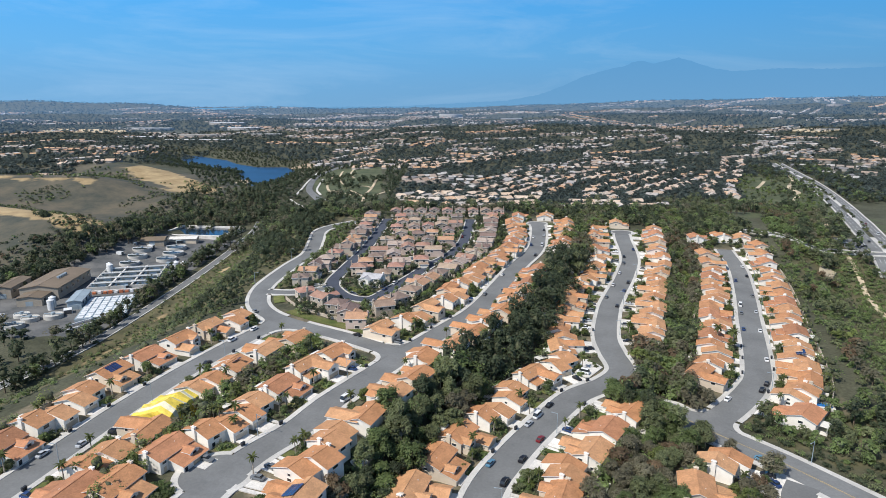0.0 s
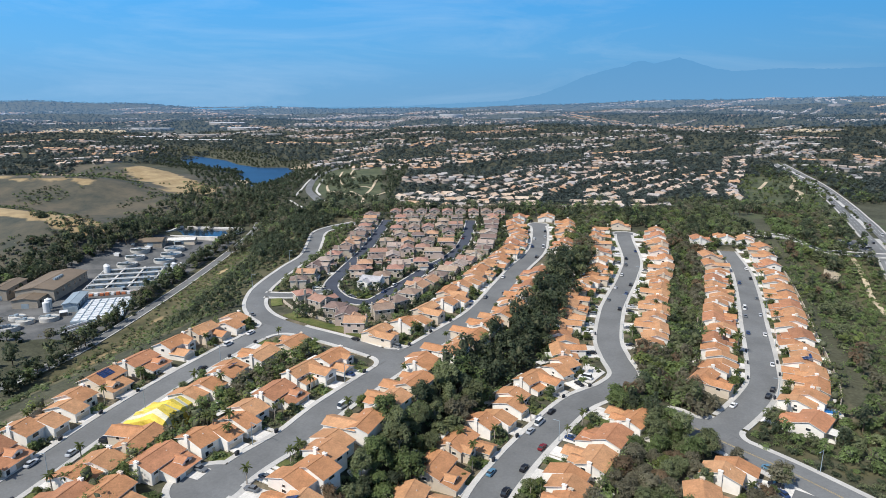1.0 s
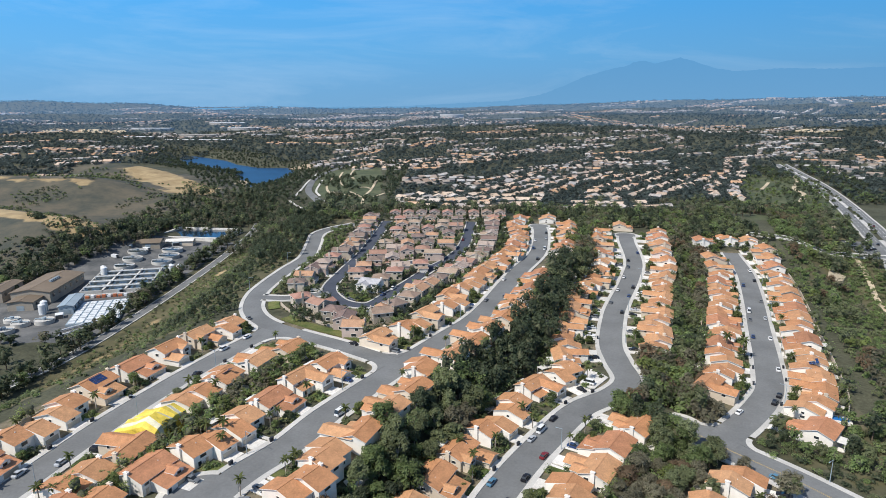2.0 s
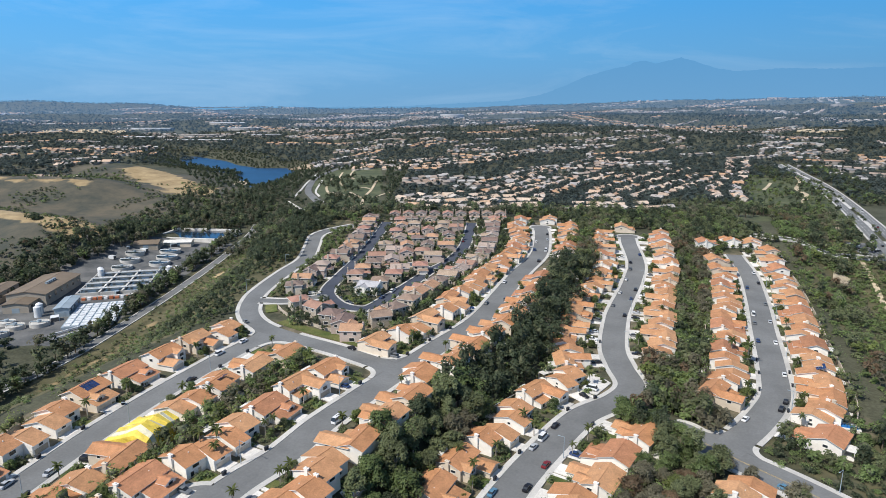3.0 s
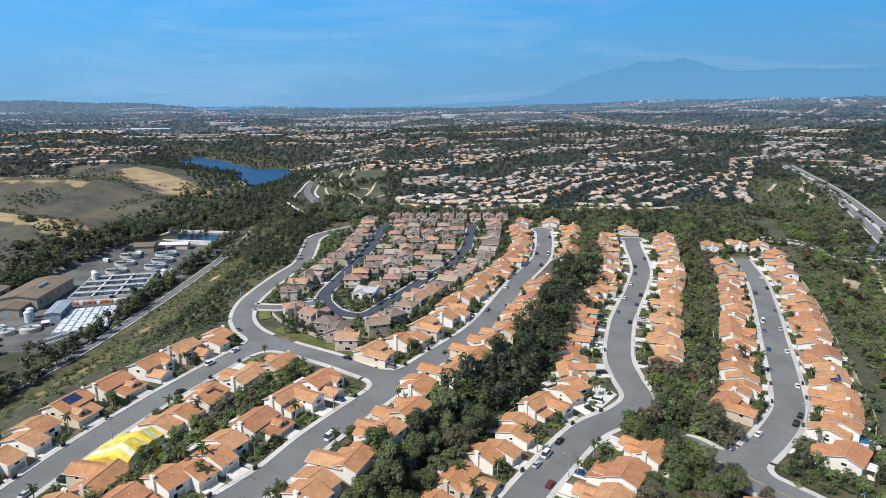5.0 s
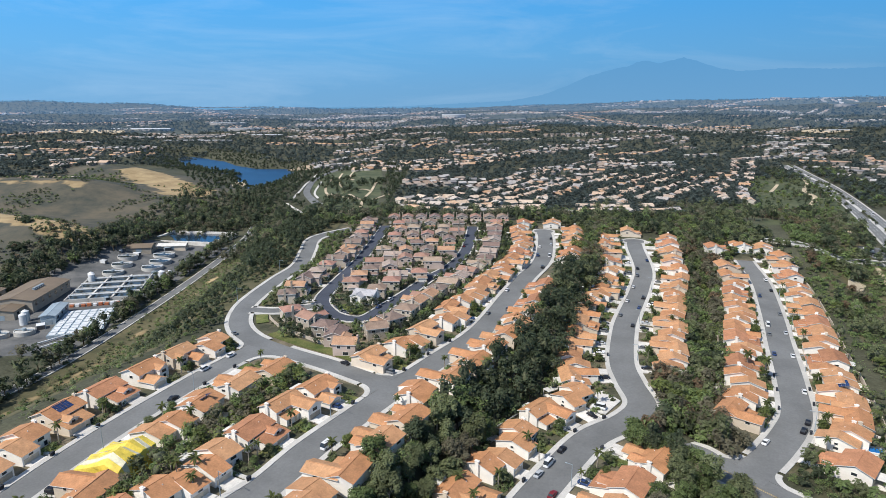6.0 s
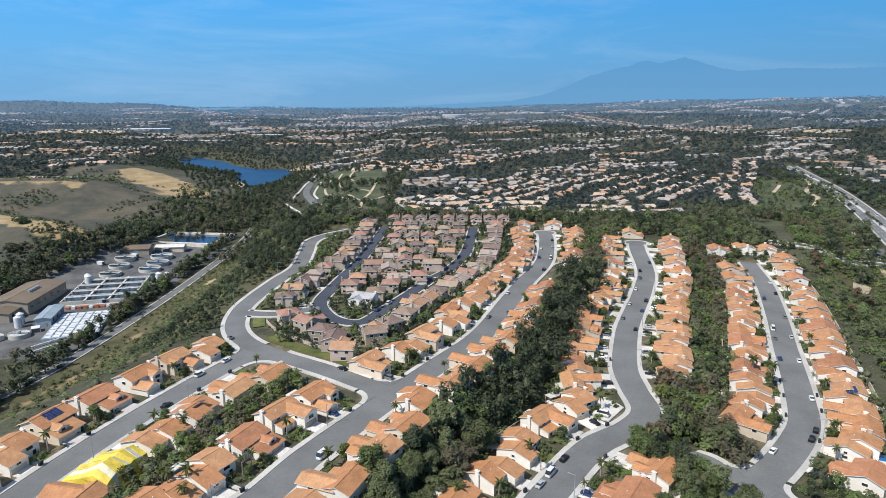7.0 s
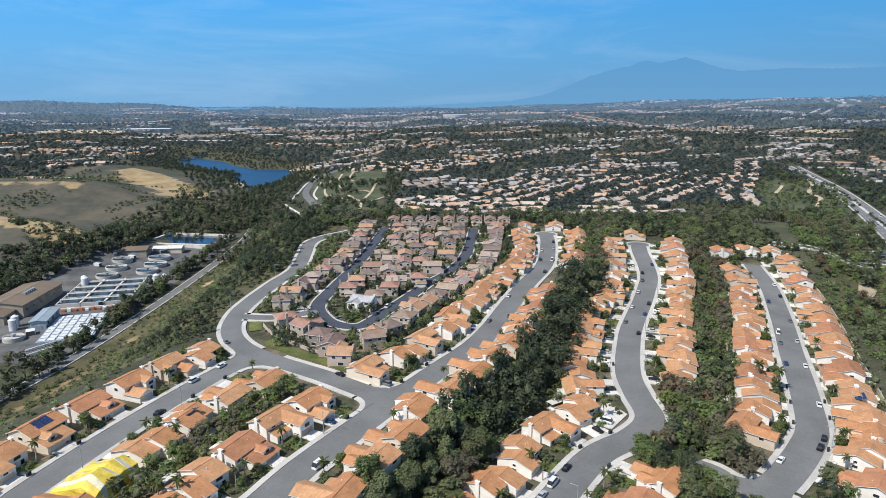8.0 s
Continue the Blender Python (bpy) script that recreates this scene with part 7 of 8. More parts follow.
def round_tank(x, y, r, h, label, covered=False):
    root = new("round_tank")
    root.matrix_basis = pose(x, y, ground_z(x, y))
    b = bmesh.new()
    ring(b, r - 0.5, r, -2.5, h)
    part("tank_wall", b, CONCRETE, root)
    b = bmesh.new()
    plate(b, r - 0.5, h - (0.3 if covered else 0.9))
    part("cover" if covered else "water_surface", b, CONCRETE if covered else POND, root)
    b = bmesh.new()
    box(b, -r, r, -0.5, 0.5, h + 0.1, h + 0.5)
    part("walkway", b, WHITE_METAL if not covered else GREY_METAL, root)
    b = bmesh.new()
    ring(b, 0.02, 1.3, h, h + 1.4, 12)
    part("centre_drum", b, GREY_METAL, root)
    tagged(root, label, "tank", "round tanks of the works")


for x, y, r, h in ((-289, 580, 8.5, 2.2), (-284, 560, 8.5, 2.2), (-281, 539, 8.5, 2.2), (-264, 598, 9.5, 2.6), (-258, 577, 9.5, 2.6), (-256, 557, 9.0, 2.6)):
    round_tank(x, y, r, h, "round concrete settling tank with a white walkway")
for x, y, r, h in ((-280, 383, 6.0, 2.6), (-278, 396, 5.5, 2.6), (-266, 402, 6.0, 2.6), (-289, 404, 5.0, 2.2)):
    round_tank(x, y, r, h, "low round concrete tank with a grey cover", True)


def silo(x, y, r, h):
    root = new("silo")
    root.matrix_basis = pose(x, y, ground_z(x, y))
    b = bmesh.new()
    ring(b, 0.05, r, -2.0, h, 20)
    bmesh.ops.create_cone(b, cap_ends=True, segments=20, radius1=r, radius2=0.3, depth=r * 0.5, matrix=Matrix.Translation((0, 0, h + r * 0.25)))
    part("shell", b, WHITE_METAL, root)
    b = bmesh.new()
    box(b, r, r + 0.12, -0.3, 0.3, 0, h)
    part("ladder", b, GREY_METAL, root)
    tagged(root, "white cylindrical steel silo", "silo", "silos of the works")


for x, y, r, h in ((-278, 419, 2.3, 7), (-281, 426, 2.3, 7), (-287, 517, 2.6, 6), (-291, 523, 2.2, 5), (-234, 526, 2.8, 7), (-231, 534, 2.2, 5)):
    silo(x, y, r, h)

# rectangular basins with walkways and white pipes
basin = new("aeration_basin")
basin.matrix_basis = pose(-262, 500, YARD, 0, 0, 14)
for i in range(5):
    b = bmesh.new()
    box(b, -24, 24, -32 + i * 15.5, -31.2 + i * 15.5, -1, 2.6)
    part("basin_wall", b, CONCRETE, basin)
for i in range(4):
    b = bmesh.new()
    box(b, -24.4 + i * 16, -23.6 + i * 16, -32, 31, -1, 2.62)
    part("basin_wall", b, CONCRETE, basin)
b = bmesh.new()
box(b, -24, 24, -32, 31, -1, 0.1)
part("basin_floor", b, CONCRETE, basin)
for i in range(3):
    for j in range(4):
        b = bmesh.new()
        box(b, -23.4 + i * 16, -8.6 + i * 16, -31 + j * 15.5, -16.6 + j * 15.5, 0.2, 1.5)
        part("water_surface", b, POND, basin)
for j in range(4):
    b = bmesh.new()
    box(b, -23, 23.5, -25 + j * 15.5, -24 + j * 15.5, 3.3, 4.2)
    box(b, -23.4, -22.4, -25 + j * 15.5, -24 + j * 15.5, 0.5, 4.2)
    box(b, 22.8, 23.8, -25 + j * 15.5, -24 + j * 15.5, 0.5, 4.2)
    bmesh.ops.bevel(b, geom=b.edges[:], offset=0.2, segments=2, affect="EDGES")
    part("pipe", b, WHITE_METAL, basin)
    for i in range(6):
        b = bmesh.new()
        flat(b, -20 + i * 8, -20.5 + j * 15.5, 2.0, 1.6, 2.0, 3.3)
        part("aerator", b, RUST_METAL, basin)
for x in (-8, 8):
    b = bmesh.new()
    box(b, x - 0.7, x + 0.7, -32, 31, 2.7, 3.0)
    part("walkway", b, PALE_CONCRETE, basin)
tagged(basin, "concrete aeration basins crossed by white pipes", "basin")

# covered channels: a field of white lids
lids = new("covered_basin")
lids.matrix_basis = pose(-240, 422, YARD, 0, 0, 18)
b = bmesh.new()
box(b, -15.5, 15.5, -25, 25, -1, 1.6)
part("basin_wall", b, GREY_METAL, lids)
for i in range(6):
    for j in range(9):
        b = bmesh.new()
        x, y = -14.8 + i * 5.0, -24.4 + j * 5.4
        box(b, x + 0.4, x + 4.3, y + 0.4, y + 4.4, 1.65, 2.0 + 0.15 * ((i + j) % 2))
        bmesh.ops.bevel(b, geom=b.edges[:], offset=0.06, segments=1, affect="EDGES")
        part("lid", b, WHITE_METAL, lids)
tagged(lids, "basin covered with rows of white lids", "basin")
screens = new("screening_machine")
screens.matrix_basis = pose(-252, 459, YARD, 0, 0, 14)
for i in range(9):
    b = bmesh.new()
    box(b, -17 + i * 3.8, -14.6 + i * 3.8, -1.1, 1.1, 0, 1.5 + 0.5 * (i % 2))
    part("unit", b, ORANGE_PAINT if i % 3 != 1 else WHITE_METAL, screens)
b = bmesh.new()
box(b, -18, 18, 1.5, 2.4, 1.6, 2.2)
part("catwalk", b, PALE_CONCRETE, screens)
tagged(screens, "row of orange screening machines", "machine")
for x, y, l in ((-226, 392, 26), (-232, 398, 22)):
    pipe = new("pipe_run")
    pipe.matrix_basis = pose(x - 8, y - 6, YARD, 0, 0, 58)
    b = bmesh.new()
    box(b, -l / 2, l / 2, -0.5, 0.5, 0.6, 1.5)
    bmesh.ops.bevel(b, geom=b.edges[:], offset=0.2, segments=2, affect="EDGES")
    part("pipe", b, WHITE_METAL, pipe)
    for k in (-0.4, 0, 0.4):
        b = bmesh.new()
        box(b, k * l - 0.3, k * l + 0.3, -0.6, 0.6, -1, 0.65)
        part("support", b, CONCRETE, pipe)
    tagged(pipe, "white pipe run on concrete supports", "pipe")

# storage pond with a pale rim
pond = new("storage_pond")
pond.matrix_basis = pose(-268, 676, ground_z(-268, 676), 0, 0, -8)
b = bmesh.new()
for a in ((-38, 38, -26, -23), (-38, 38, 23, 26), (-38, -35, -23, 23), (35, 38, -23, 23)):
    box(b, *a, -5, 3.6)
part("rim", b, PALE_CONCRETE, pond)
b = bmesh.new()
box(b, -35, 35, -23, 23, -4, 1.6)
part("water_surface", b, DARK_WATER, pond)
tagged(pond, "dark storage pond behind a pale concrete rim", "pond")
# parked trucks, crates and containers in the yard
for i, (x, y, w, d, h, m) in enumerate(((-300, 398, 3, 8, 3, WHITE_METAL), (-304, 388, 3, 7, 2.8, GREY_METAL), (-309, 396, 2.5, 6, 2.6, WHITE_METAL), (-262, 412, 5, 6, 3, WHITE_METAL), (-285, 590, 3, 7, 3, WHITE_METAL),
                                     (-300, 590, 2.4, 5, 2.2, GREY_METAL), (-250, 470, 3, 4, 3, GREY_METAL), (-246, 540, 4, 5, 3.2, GREY_METAL), (-270, 620, 6, 4, 3, GREY_METAL), (-300, 560, 3, 6, 2.8, WHITE_METAL))):
    root = new("container")
    root.matrix_basis = pose(x, y, ground_z(x, y) - 0.05, 0, 0, 10 + 37 * i % 90)
    b = bmesh.new()
    box(b, -w / 2, w / 2, -d / 2, d / 2, 0, h)
    bmesh.ops.bevel(b, geom=b.edges[:], offset=0.08, segments=1, affect="EDGES")
    part("body", b, m, root)
    b = bmesh.new()
    box(b, -w / 2 + 0.2, w / 2 - 0.2, -d / 2 - 0.06, -d / 2 + 0.02, 0.1, h - 0.2)
    part("door", b, RUST_METAL, root)
    tagged(root, "metal storage container in the works yard", "container", "containers in the yard")


# ---- cars ----
PAINTS = {n: surface("car_paint_" + n, c, 0.3, 0.03, 0.5, 0.03, 3, 0, 0.05) for n, c in
          (("white", (0.78, 0.78, 0.77)), ("silver", (0.48, 0.50, 0.52)), ("black", (0.018, 0.018, 0.022)), ("blue", (0.03, 0.06, 0.16)), ("red", (0.20, 0.025, 0.03)), ("grey", (0.16, 0.17, 0.18)), ("teal", (0.10, 0.22, 0.32)))}


def lofted(bm, sections, closed=True):
    """A skin through cross sections of equal count."""
    rings = [[bm.verts.new(p) for p in s] for s in sections]
    for a, b in zip(rings, rings[1:]):
        for i in range(len(a)):
            j = (i + 1) % len(a)
            bm.faces.new((a[i], a[j], b[j], b[i]))
    if closed:
        bm.faces.new(rings[0][::-1])
        bm.faces.new(rings[-1])


def car_proto(kind, paint):
    """A parked car, nose towards +y."""
    root = new({"car": "car", "suv": "suv", "van": "van"}[kind])
    l, w, belt, top = {"car": (4.6, 1.8, 0.92, 1.45), "suv": (4.8, 1.92, 1.1, 1.78), "van": (5.6, 2.0, 1.25, 2.3)}[kind]
    b = bmesh.new()
    prof = [(-0.5, 0.75, 0.86), (-0.46, 0.95, 0.95), (-0.25, 1.0, 1.0), (0.1, 1.0, 1.0), (0.28, 0.97, 0.96), (0.46, 0.88, 0.82), (0.5, 0.7, 0.72)]
    secs = []
    for t, kw, kz in prof:
        x, z = w / 2 * kw, belt * kz
        secs.append([(-x, t * l, 0.28), (x, t * l, 0.28), (x, t * l, z * 0.8), (x * 0.9, t * l, z), (-x * 0.9, t * l, z), (-x, t * l, z * 0.8)])
    lofted(b, secs)
    part("body", b, PAINTS[paint], root)
    b = bmesh.new()
    back, front = {"car": (-0.36, 0.2), "suv": (-0.48, 0.22), "van": (-0.49, 0.34)}[kind]
    secs = []
    for t, k, z in ((back, 0.84, belt), (back + 0.08, 0.76, top), (front - 0.17, 0.76, top), (front, 0.84, belt)):
        secs.append([(-w / 2 * k, t * l, belt - 0.12), (w / 2 * k, t * l, belt - 0.12), (w / 2 * (k - 0.04), t * l, z), (-w / 2 * (k - 0.04), t * l, z)])
    lofted(b, secs)
    part("window", b, GLASS, root)
    b = bmesh.new()
    box(b, -w / 2 * 0.74, w / 2 * 0.74, (back + 0.09) * l, (front - 0.175) * l, top - 0.04, top + 0.04)
    part("car_roof", b, PAINTS[paint], root)
    for x in (-1, 1):
        for y in (-0.31, 0.31):
            b = bmesh.new()
            bmesh.ops.create_cone(b, cap_ends=True, segments=14, radius1=0.34, radius2=0.34, depth=0.24, matrix=pose(x * (w / 2 - 0.1), y * l, 0.34, 0, 90, 0))
            wheel = part("wheel", b, RUBBER, root)
            b = bmesh.new()
            bmesh.ops.create_cone(b, cap_ends=True, segments=10, radius1=0.2, radius2=0.2, depth=0.27, matrix=pose(x * (w / 2 - 0.1), y * l, 0.34, 0, 90, 0))
            part("rim", b, PAINTS["silver"], wheel)
    return root


CARS = {}


def park(kind, paint, x, y, street=None, turn=0.0, lift=0.42):
    if street:
        away, _, _ = away_from(x, y, street)
        rz = math.degrees(math.atan2(-away[0], away[1])) + 90 + turn
    else:
        rz = turn
    m = pose(x, y, ground_z(x, y) + lift, 0, 0, rz)
    if (kind, paint) in CARS:
        ob = copy_thing(CARS[kind, paint], m)
    else:
        ob = CARS[kind, paint] = car_proto(kind, paint)
        ob.matrix_basis = m
    where = "by the kerb" if street else "on a driveway"
    tagged(ob, f"{paint} {'delivery van' if kind == 'van' else 'off-road car' if kind == 'suv' else 'saloon car'} parked {where}", "van" if kind == "van" else "car", "parked cars")


KERB = {"east_street": (("van", "white", -3.8, 345), ("car", "silver", 3.9, 335), ("car", "blue", -3.9, 306), ("car", "white", 3.9, 304), ("car", "white", 4.0, 268), ("car", "black", 3.9, 243), ("suv", "black", 3.9, 237), ("car", "white", -4.0, 224),
                        ("car", "grey", 3.9, 366), ("suv", "blue", -3.9, 395), ("car", "black", 3.9, 408), ("car", "white", 3.9, 425), ("car", "grey", -3.8, 330)),
        "curved_street": (("car", "grey", -4.1, 359), ("suv", "black", 4.0, 395), ("car", "white", -4.1, 410), ("car", "blue", 4.0, 375), ("car", "black", 4.0, 345), ("suv", "grey", -4.1, 428), ("car", "blue", 4.1, 455), ("car", "teal", -4.1, 180),
                          ("suv", "black", 4.1, 173), ("car", "black", 4.1, 187), ("car", "red", 4.1, 200), ("car", "silver", -4.1, 206), ("van", "white", -4.1, 212), ("car", "black", -4.1, 221), ("car", "black", -4.1, 440), ("car", "white", -4.1, 385)),
        "middle_street": (("suv", "blue", -4.1, 452), ("car", "white", -4.1, 478), ("car", "black", 4.1, 505), ("car", "silver", 4.1, 486), ("van", "white", 4.0, 452), ("suv", "black", 4.0, 425), ("van", "white", 3.9, 208), ("car", "grey", -4.1, 330),
                          ("car", "white", -4.1, 370), ("suv", "grey", 4.1, 340)),
        "west_street": (("car", "silver", -3.7, 168), ("car", "silver", 3.7, 176), ("suv", "white", -3.6, 262), ("car", "white", -3.6, 275), ("car", "black", 3.6, 240)),
        "link_road": (("car", "grey", -4.3, 305), ("car", "black", 4.2, 266)),
        "cross_street": (("car", "teal", 4.6, 186),),
        "enclave_street": (("suv", "white", -2.6, 353), ("car", "blue", -2.6, 341), ("car", "white", 2.6, 402), ("car", "grey", 2.6, 420), ("car", "black", 2.5, 440), ("car", "white", 2.5, 360), ("car", "red", -2.5, 480))}
for street, cars in KERB.items():
    line = LINES[street]
    nrm = normals(line)
    for kind, paint, off, y in cars:
        i = int(np.argmin(abs(line[:, 1] - y)))
        p = line[i] + nrm[i] * off
        park(kind, paint, float(p[0]), float(p[1]), street, 0 if off > 0 else 180, 0.36)
# on driveways
pool_of = (("car", "black"), ("car", "white"), ("suv", "grey"), ("car", "blue"), ("car", "silver"), ("suv", "white"), ("car", "grey"), ("suv", "black"))
crng = random.Random(21)
for x, y, rz, near, gx_ in GARDENS:
    if crng.random() < 0.55 and near < -11.6 and math.hypot(x, y) < 470:
        p = Vector((x, y)) + Matrix.Rotation(radians(rz), 2) @ Vector((gx_ + crng.choice((-1.2, 1.2)), near + 2.6))
        kind, paint = crng.choice(pool_of)
        park(kind, paint, p.x, p.y, None, rz + crng.choice((0, 180)), 0.47)
for kind, paint, x, y, turn in (("car", "blue", 95, 173, 70), ("suv", "black", 94, 170, 72), ("car", "blue", 103, 171, 15)):
    park(kind, paint, x, y, None, turn, 0.45)

# paved front yard with a parked van at the bend of the curved street
slab("paving", [(57.0, 251), (63.2, 248.2), (71.8, 259), (66.0, 271)], 0.42, PALE_CONCRETE, "pale concrete front yard with worn edges", "paving")
park("van", "white", 61.5, 252.5, None, 60, 0.48)
for a, b in ((68.8, 259.5), (68.6, 262.5), (67.5, 265.5), (66.4, 268)):
    plant(("shrub", "olive_shrub")[nrg.integers(2)], a, b, 0.9, 1.0, "garden shrubs")


# ---- bins by the kerb ----
def bin_proto():
    root = new("wheelie_bin")
    b = bmesh.new()
    lofted(b, [[(-0.27 * k, -0.3 * k, z), (0.27 * k, -0.3 * k, z), (0.27 * k, 0.3 * k, z), (-0.27 * k, 0.3 * k, z)] for k, z in ((0.8, 0.05), (1.0, 0.95))])
    part("bin_body", b, BLACK_BIN, root)
    b = bmesh.new()
    box(b, -0.31, 0.31, -0.36, 0.34, 0.95, 1.05)
    bmesh.ops.bevel(b, geom=b.edges[:], offset=0.03, segments=1, affect="EDGES")
    part("lid", b, BLACK_BIN, root)
    return root


first_bin = None
for x, y, rz, near, gx_ in GARDENS:
    if crng.random() < 0.5 and math.hypot(x, y) < 320:
        for k in range(2):
            p = Vector((x, y)) + Matrix.Rotation(radians(rz), 2) @ Vector((gx_ + (3.2 if gx_ < 0 else -3.9) + k * 0.8, near - 1.1))
            m = pose(p.x, p.y, ground_z(p.x, p.y) + 0.45, 0, 0, rz + crng.uniform(-20, 20)) @ Matrix.Scale(1.1, 4)
            if in_road(p.x, p.y, (), -0.4):
                continue
            if first_bin is None:
                first_bin = bin_proto()
                first_bin.matrix_basis = m
                ob = first_bin
            else:
                ob = copy_thing(first_bin, m)
            tagged(ob, "dark plastic wheelie bin at the kerb", "bin", "bins at the kerb")


# ---- garden walls, patios, lamps ----
def rail_fence(pts, h=1.5):
    """White posts with a broad top rail along the edge of a slope."""
    line = resampled(pts, 5.5)
    root = new("rail_fence")
    for p, q in zip(line, line[1:]):
        b = bmesh.new()
        z0, z1 = ground_z(*p), ground_z(*q)
        flat(b, p[0], p[1], 0.16, 0.16, z0 - 0.4, z0 + h + 0.1)
        part("post", b, TRIM, root)
        b = bmesh.new()
        d = (q - p) / np.hypot(*(q - p))
        e = np.array((d[1], -d[0])) * 0.06
        lofted(b, [[(*(a + e), z + h * 0.72), (*(a - e), z + h * 0.72), (*(a - e), z + h), (*(a + e), z + h)] for a, z in ((p, z0), (q, z1))])
        part("rail", b, TRIM, root)
    tagged(root, "white rail fence along the top of the gully", "fence", "rail fences")


def garden_wall(pts, h=1.9, t=0.2):
    line = resampled(pts, 4)
    nrm = normals(line)
    root = new("garden_wall")
    b = bmesh.new()
    secs = []
    for p, q in zip(line, nrm):
        z = ground_z(*p)
        secs.append([(*(p - q * t), z - 1.2), (*(p + q * t), z - 1.2), (*(p + q * t), z + h), (*(p - q * t), z + h)])
    lofted(b, secs)
    part("wall", b, FENCE, root)
    for i in range(0, len(line), 4):
        b = bmesh.new()
        p, z = line[i], ground_z(*line[i])
        box(b, p[0] - 0.3, p[0] + 0.3, p[1] - 0.3, p[1] + 0.3, z - 1, z + h + 0.2)
        part("pillar", b, FENCE, root)
    tagged(root, "tan block wall behind the back gardens", "wall", "garden walls")


for street, side, y0, y1, off in (("middle_street", 1, 140, 395, 29), ("curved_street", -1, 140, 235, 29), ("curved_street", -1, 285, 480, 32), ("curved_street", 1, 140, 218, 29), ("curved_street", 1, 290, 480, 29), ("east_street", -1, 245, 430, 28),
                                  ("east_street", 1, 225, 440, 28), ("west_street", -1, 140, 270, 27), ("middle_street", 1, 430, 520, 29)):
    line = LINES[street]
    nrm = normals(line)
    keep = (line[:, 1] > y0) & (line[:, 1] < y1)
    (rail_fence if street == "curved_street" and side < 0 else garden_wall)((line + nrm * side * off)[keep][::6])
garden_wall([(-38, 287), (-52, 291), (-66, 302), (-79, 314), (-86, 325)], 1.6)

for n_, (x, y, rz, near, gx_) in enumerate(GARDENS):
    r = Matrix.Rotation(radians(rz), 2)

    def back(a, b_):
        p = Vector((x, y)) + r @ Vector((a, b_))
        return p.x, p.y

    w0 = crng.uniform(-6, -1)
    wide, deep = (11.5, 13.2) if 30 < x < 75 and 165 < y < 222 else (5.5, 11.2)
    w0 = -5.8 if wide > 6 else w0
    slab("patio", [back(w0, 7.8), back(w0 + wide, 7.8), back(w0 + wide, deep), back(w0, deep)], 0.35, PALE_CONCRETE, "pale paved patio behind a house", "patio")
    if crng.random() < (0.6 if x < np.interp(y, LINES["curved_street"][:, 1], LINES["curved_street"][:, 0]) and x > gully(y) and y < 420 else 0.22):
        root = new("patio_cover")
        root.matrix_basis = pose(*back(w0 + 2.6, 9.6), ground_z(*back(w0 + 2.6, 9.6)) + 0.3, 0, 0, rz)
        b = bmesh.new()
        box(b, -2.6, 2.6, -1.9, 1.7, 2.6, 2.75)
        part("canopy", b, PATIO, root)
        for px in (-2.4, 2.4):
            b = bmesh.new()
            box(b, px - 0.08, px + 0.08, 1.3, 1.46, -0.4, 2.62)
            part("post", b, TRIM, root)
        tagged(root, "white patio cover on two posts", "patio cover", "patio covers")


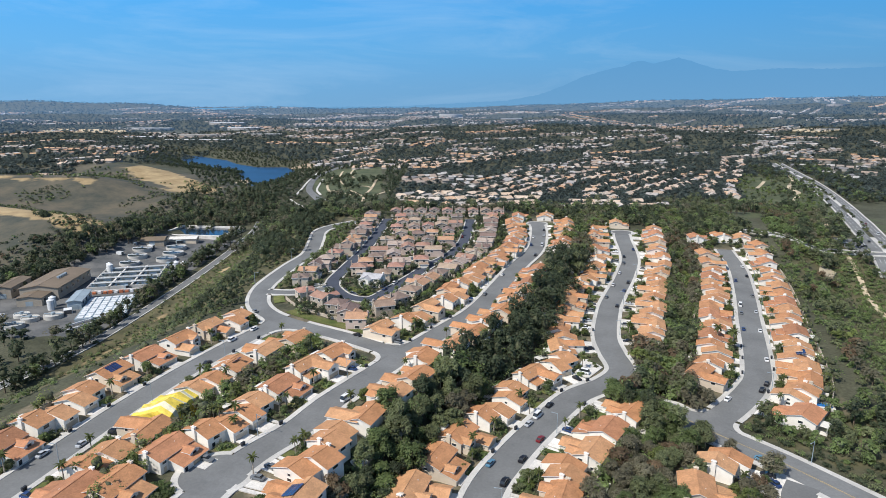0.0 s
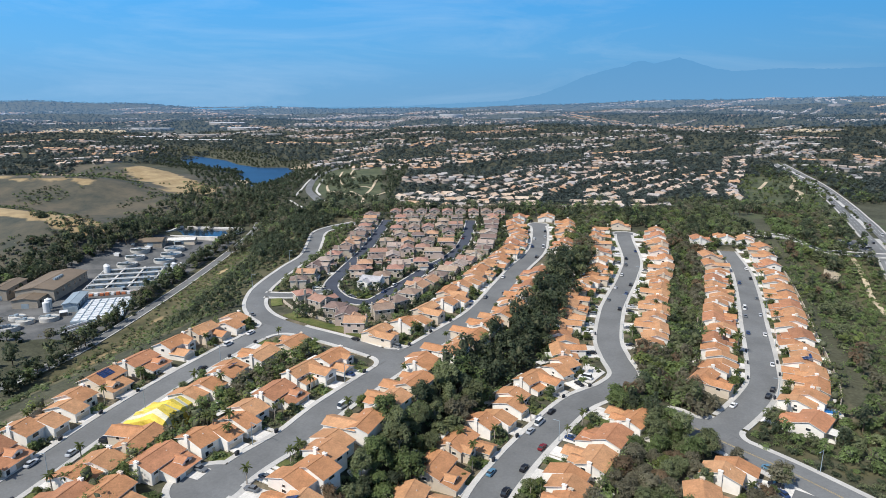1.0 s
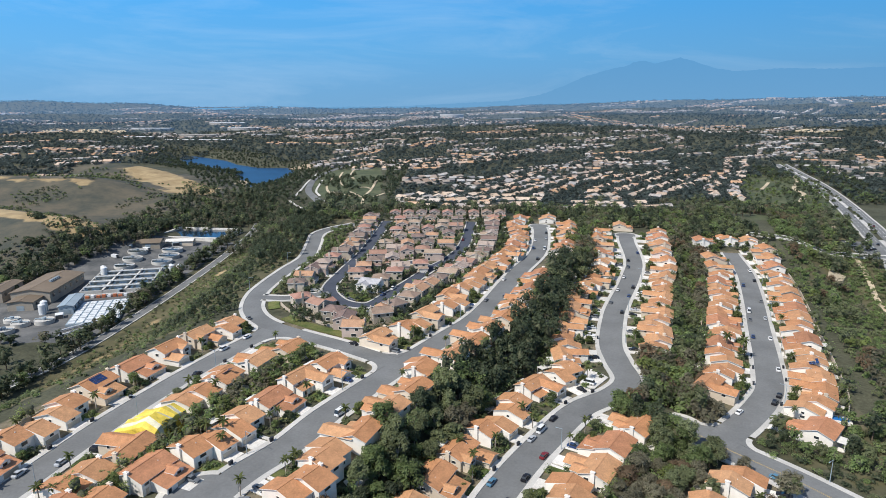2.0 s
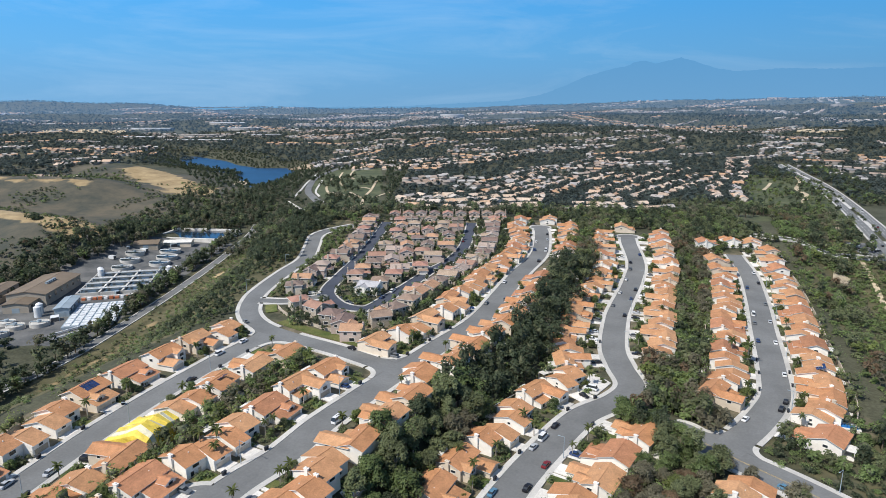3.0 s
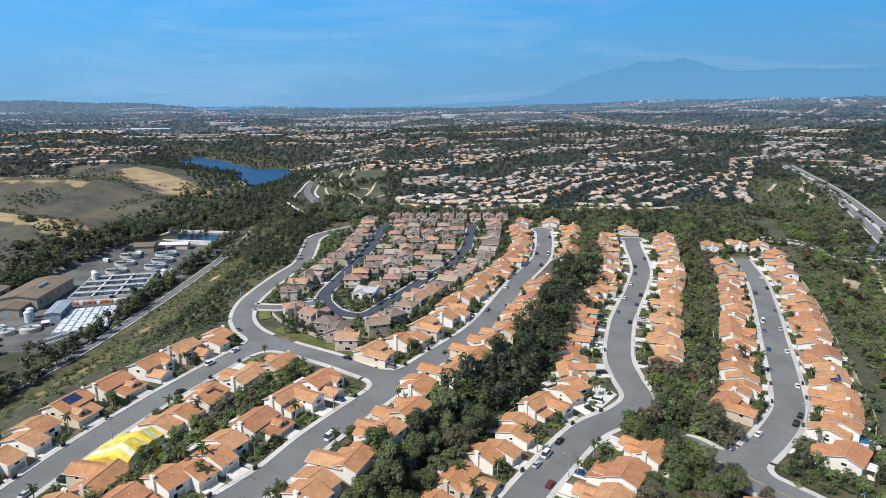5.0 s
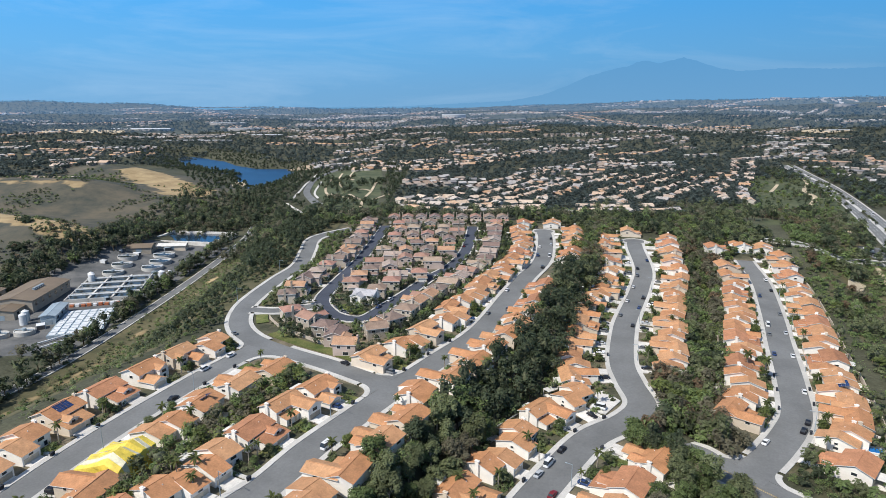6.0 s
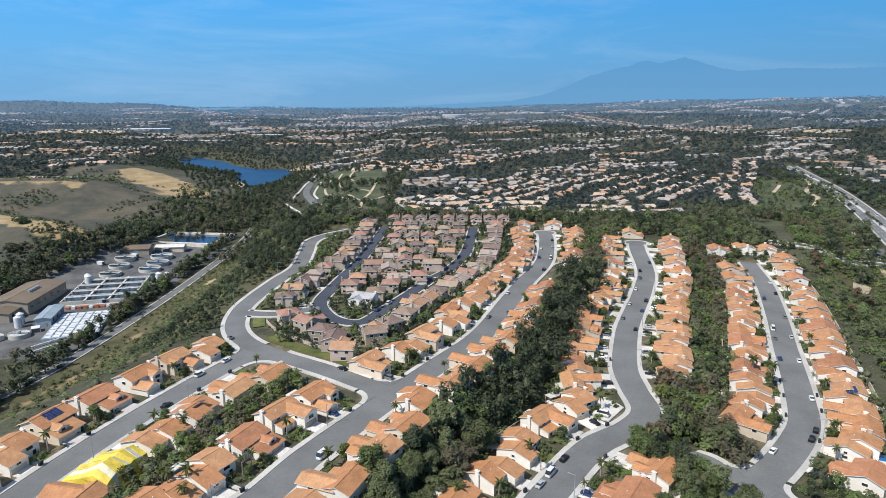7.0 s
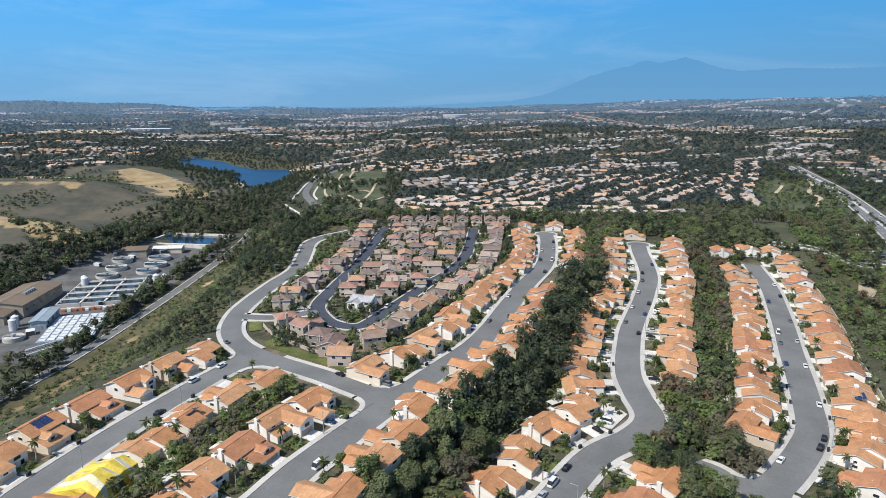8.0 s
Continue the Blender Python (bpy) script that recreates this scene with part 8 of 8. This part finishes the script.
def lamp(x, y, street):
    away, _, _ = away_from(x, y, street)
    root = new("street_lamp")
    root.matrix_basis = pose(x, y, ground_z(x, y) + 0.3, 0, 0, math.degrees(math.atan2(-away[0], away[1])))
    b = bmesh.new()
    bmesh.ops.create_cone(b, cap_ends=True, segments=8, radius1=0.14, radius2=0.08, depth=8, matrix=Matrix.Translation((0, 0, 4)))
    part("pole", b, GREY_METAL, root)
    b = bmesh.new()
    box(b, -0.05, 0.05, -1.8, 0, 7.8, 7.92)
    part("arm", b, GREY_METAL, root)
    b = bmesh.new()
    box(b, -0.16, 0.16, -2.4, -1.7, 7.74, 7.9)
    bmesh.ops.bevel(b, geom=b.edges[:], offset=0.04, segments=1, affect="EDGES")
    part("lamp_head", b, GREY_METAL, root)
    tagged(root, "grey street lamp with a short arm", "street lamp", "street lamps")


for street, side, ys in (("cross_street", -1, (178, 150)), ("west_street", 1, (165, 205, 245)), ("middle_street", -1, (176, 222, 300, 350, 410)), ("curved_street", 1, (160, 205, 300, 350, 410)), ("east_street", 1, (240, 290, 340, 395)), ("link_road", -1, (290, 350, 410))):
    line = LINES[street]
    nrm = normals(line)
    for y in ys:
        i = int(np.argmin(abs(line[:, 1] - y)))
        p = line[i] + nrm[i] * side * (STREETS[street][1] + 1.4)
        if not in_road(*p, (street,), 0.5):
            lamp(float(p[0]), float(p[1]), street)

# a blue pool with its white surround behind the first eastern house
pool = new("pool")
pool.matrix_basis = pose(149, 222, ground_z(149, 222) + 0.6, 0, 0, -24)
b = bmesh.new()
for a in ((-3.6, 3.6, -2.6, -1.8), (-3.6, 3.6, 1.8, 2.6), (-3.6, -2.8, -1.8, 1.8), (2.8, 3.6, -1.8, 1.8)):
    box(b, *a, -2.5, 0.4)
part("surround", b, TRIM, pool)
b = bmesh.new()
box(b, -2.8, 2.8, -1.8, 1.8, -2.0, 0.2)
part("water_surface", b, POOL_BLUE, pool)
tagged(pool, "small blue pool with a white surround", "pool")

# the parking place by the avenue
slab("parking_place", [(330, 492), (352, 484), (368, 528), (346, 540)], 0.55, ASPHALT, "asphalt parking place by the avenue", "parking place")
for i in range(12):
    a, b_ = i % 6, i // 6
    park(("car", "suv")[i % 2], ("white", "grey", "black", "silver", "blue")[i % 5], 335 + b_ * 11 + a * 2.4, 497 + a * 6.4 - b_ * 3, None, 68, 0.6)
for i, (k, off) in enumerate(((6, 5.5), (12, -6.5), (17, 6.5), (24, 5.0), (30, -5), (38, 7), (47, -7), (52, 6))):
    n_ = normals(avenue)[k]
    p = avenue[k] + n_ * off
    park(("car", "suv", "van")[i % 3], ("white", "black", "white", "red", "silver", "grey", "blue")[i % 7] if i % 3 != 2 else "white", float(p[0]), float(p[1]), None, math.degrees(math.atan2(-n_[1], -n_[0])) + 180, 0.55)
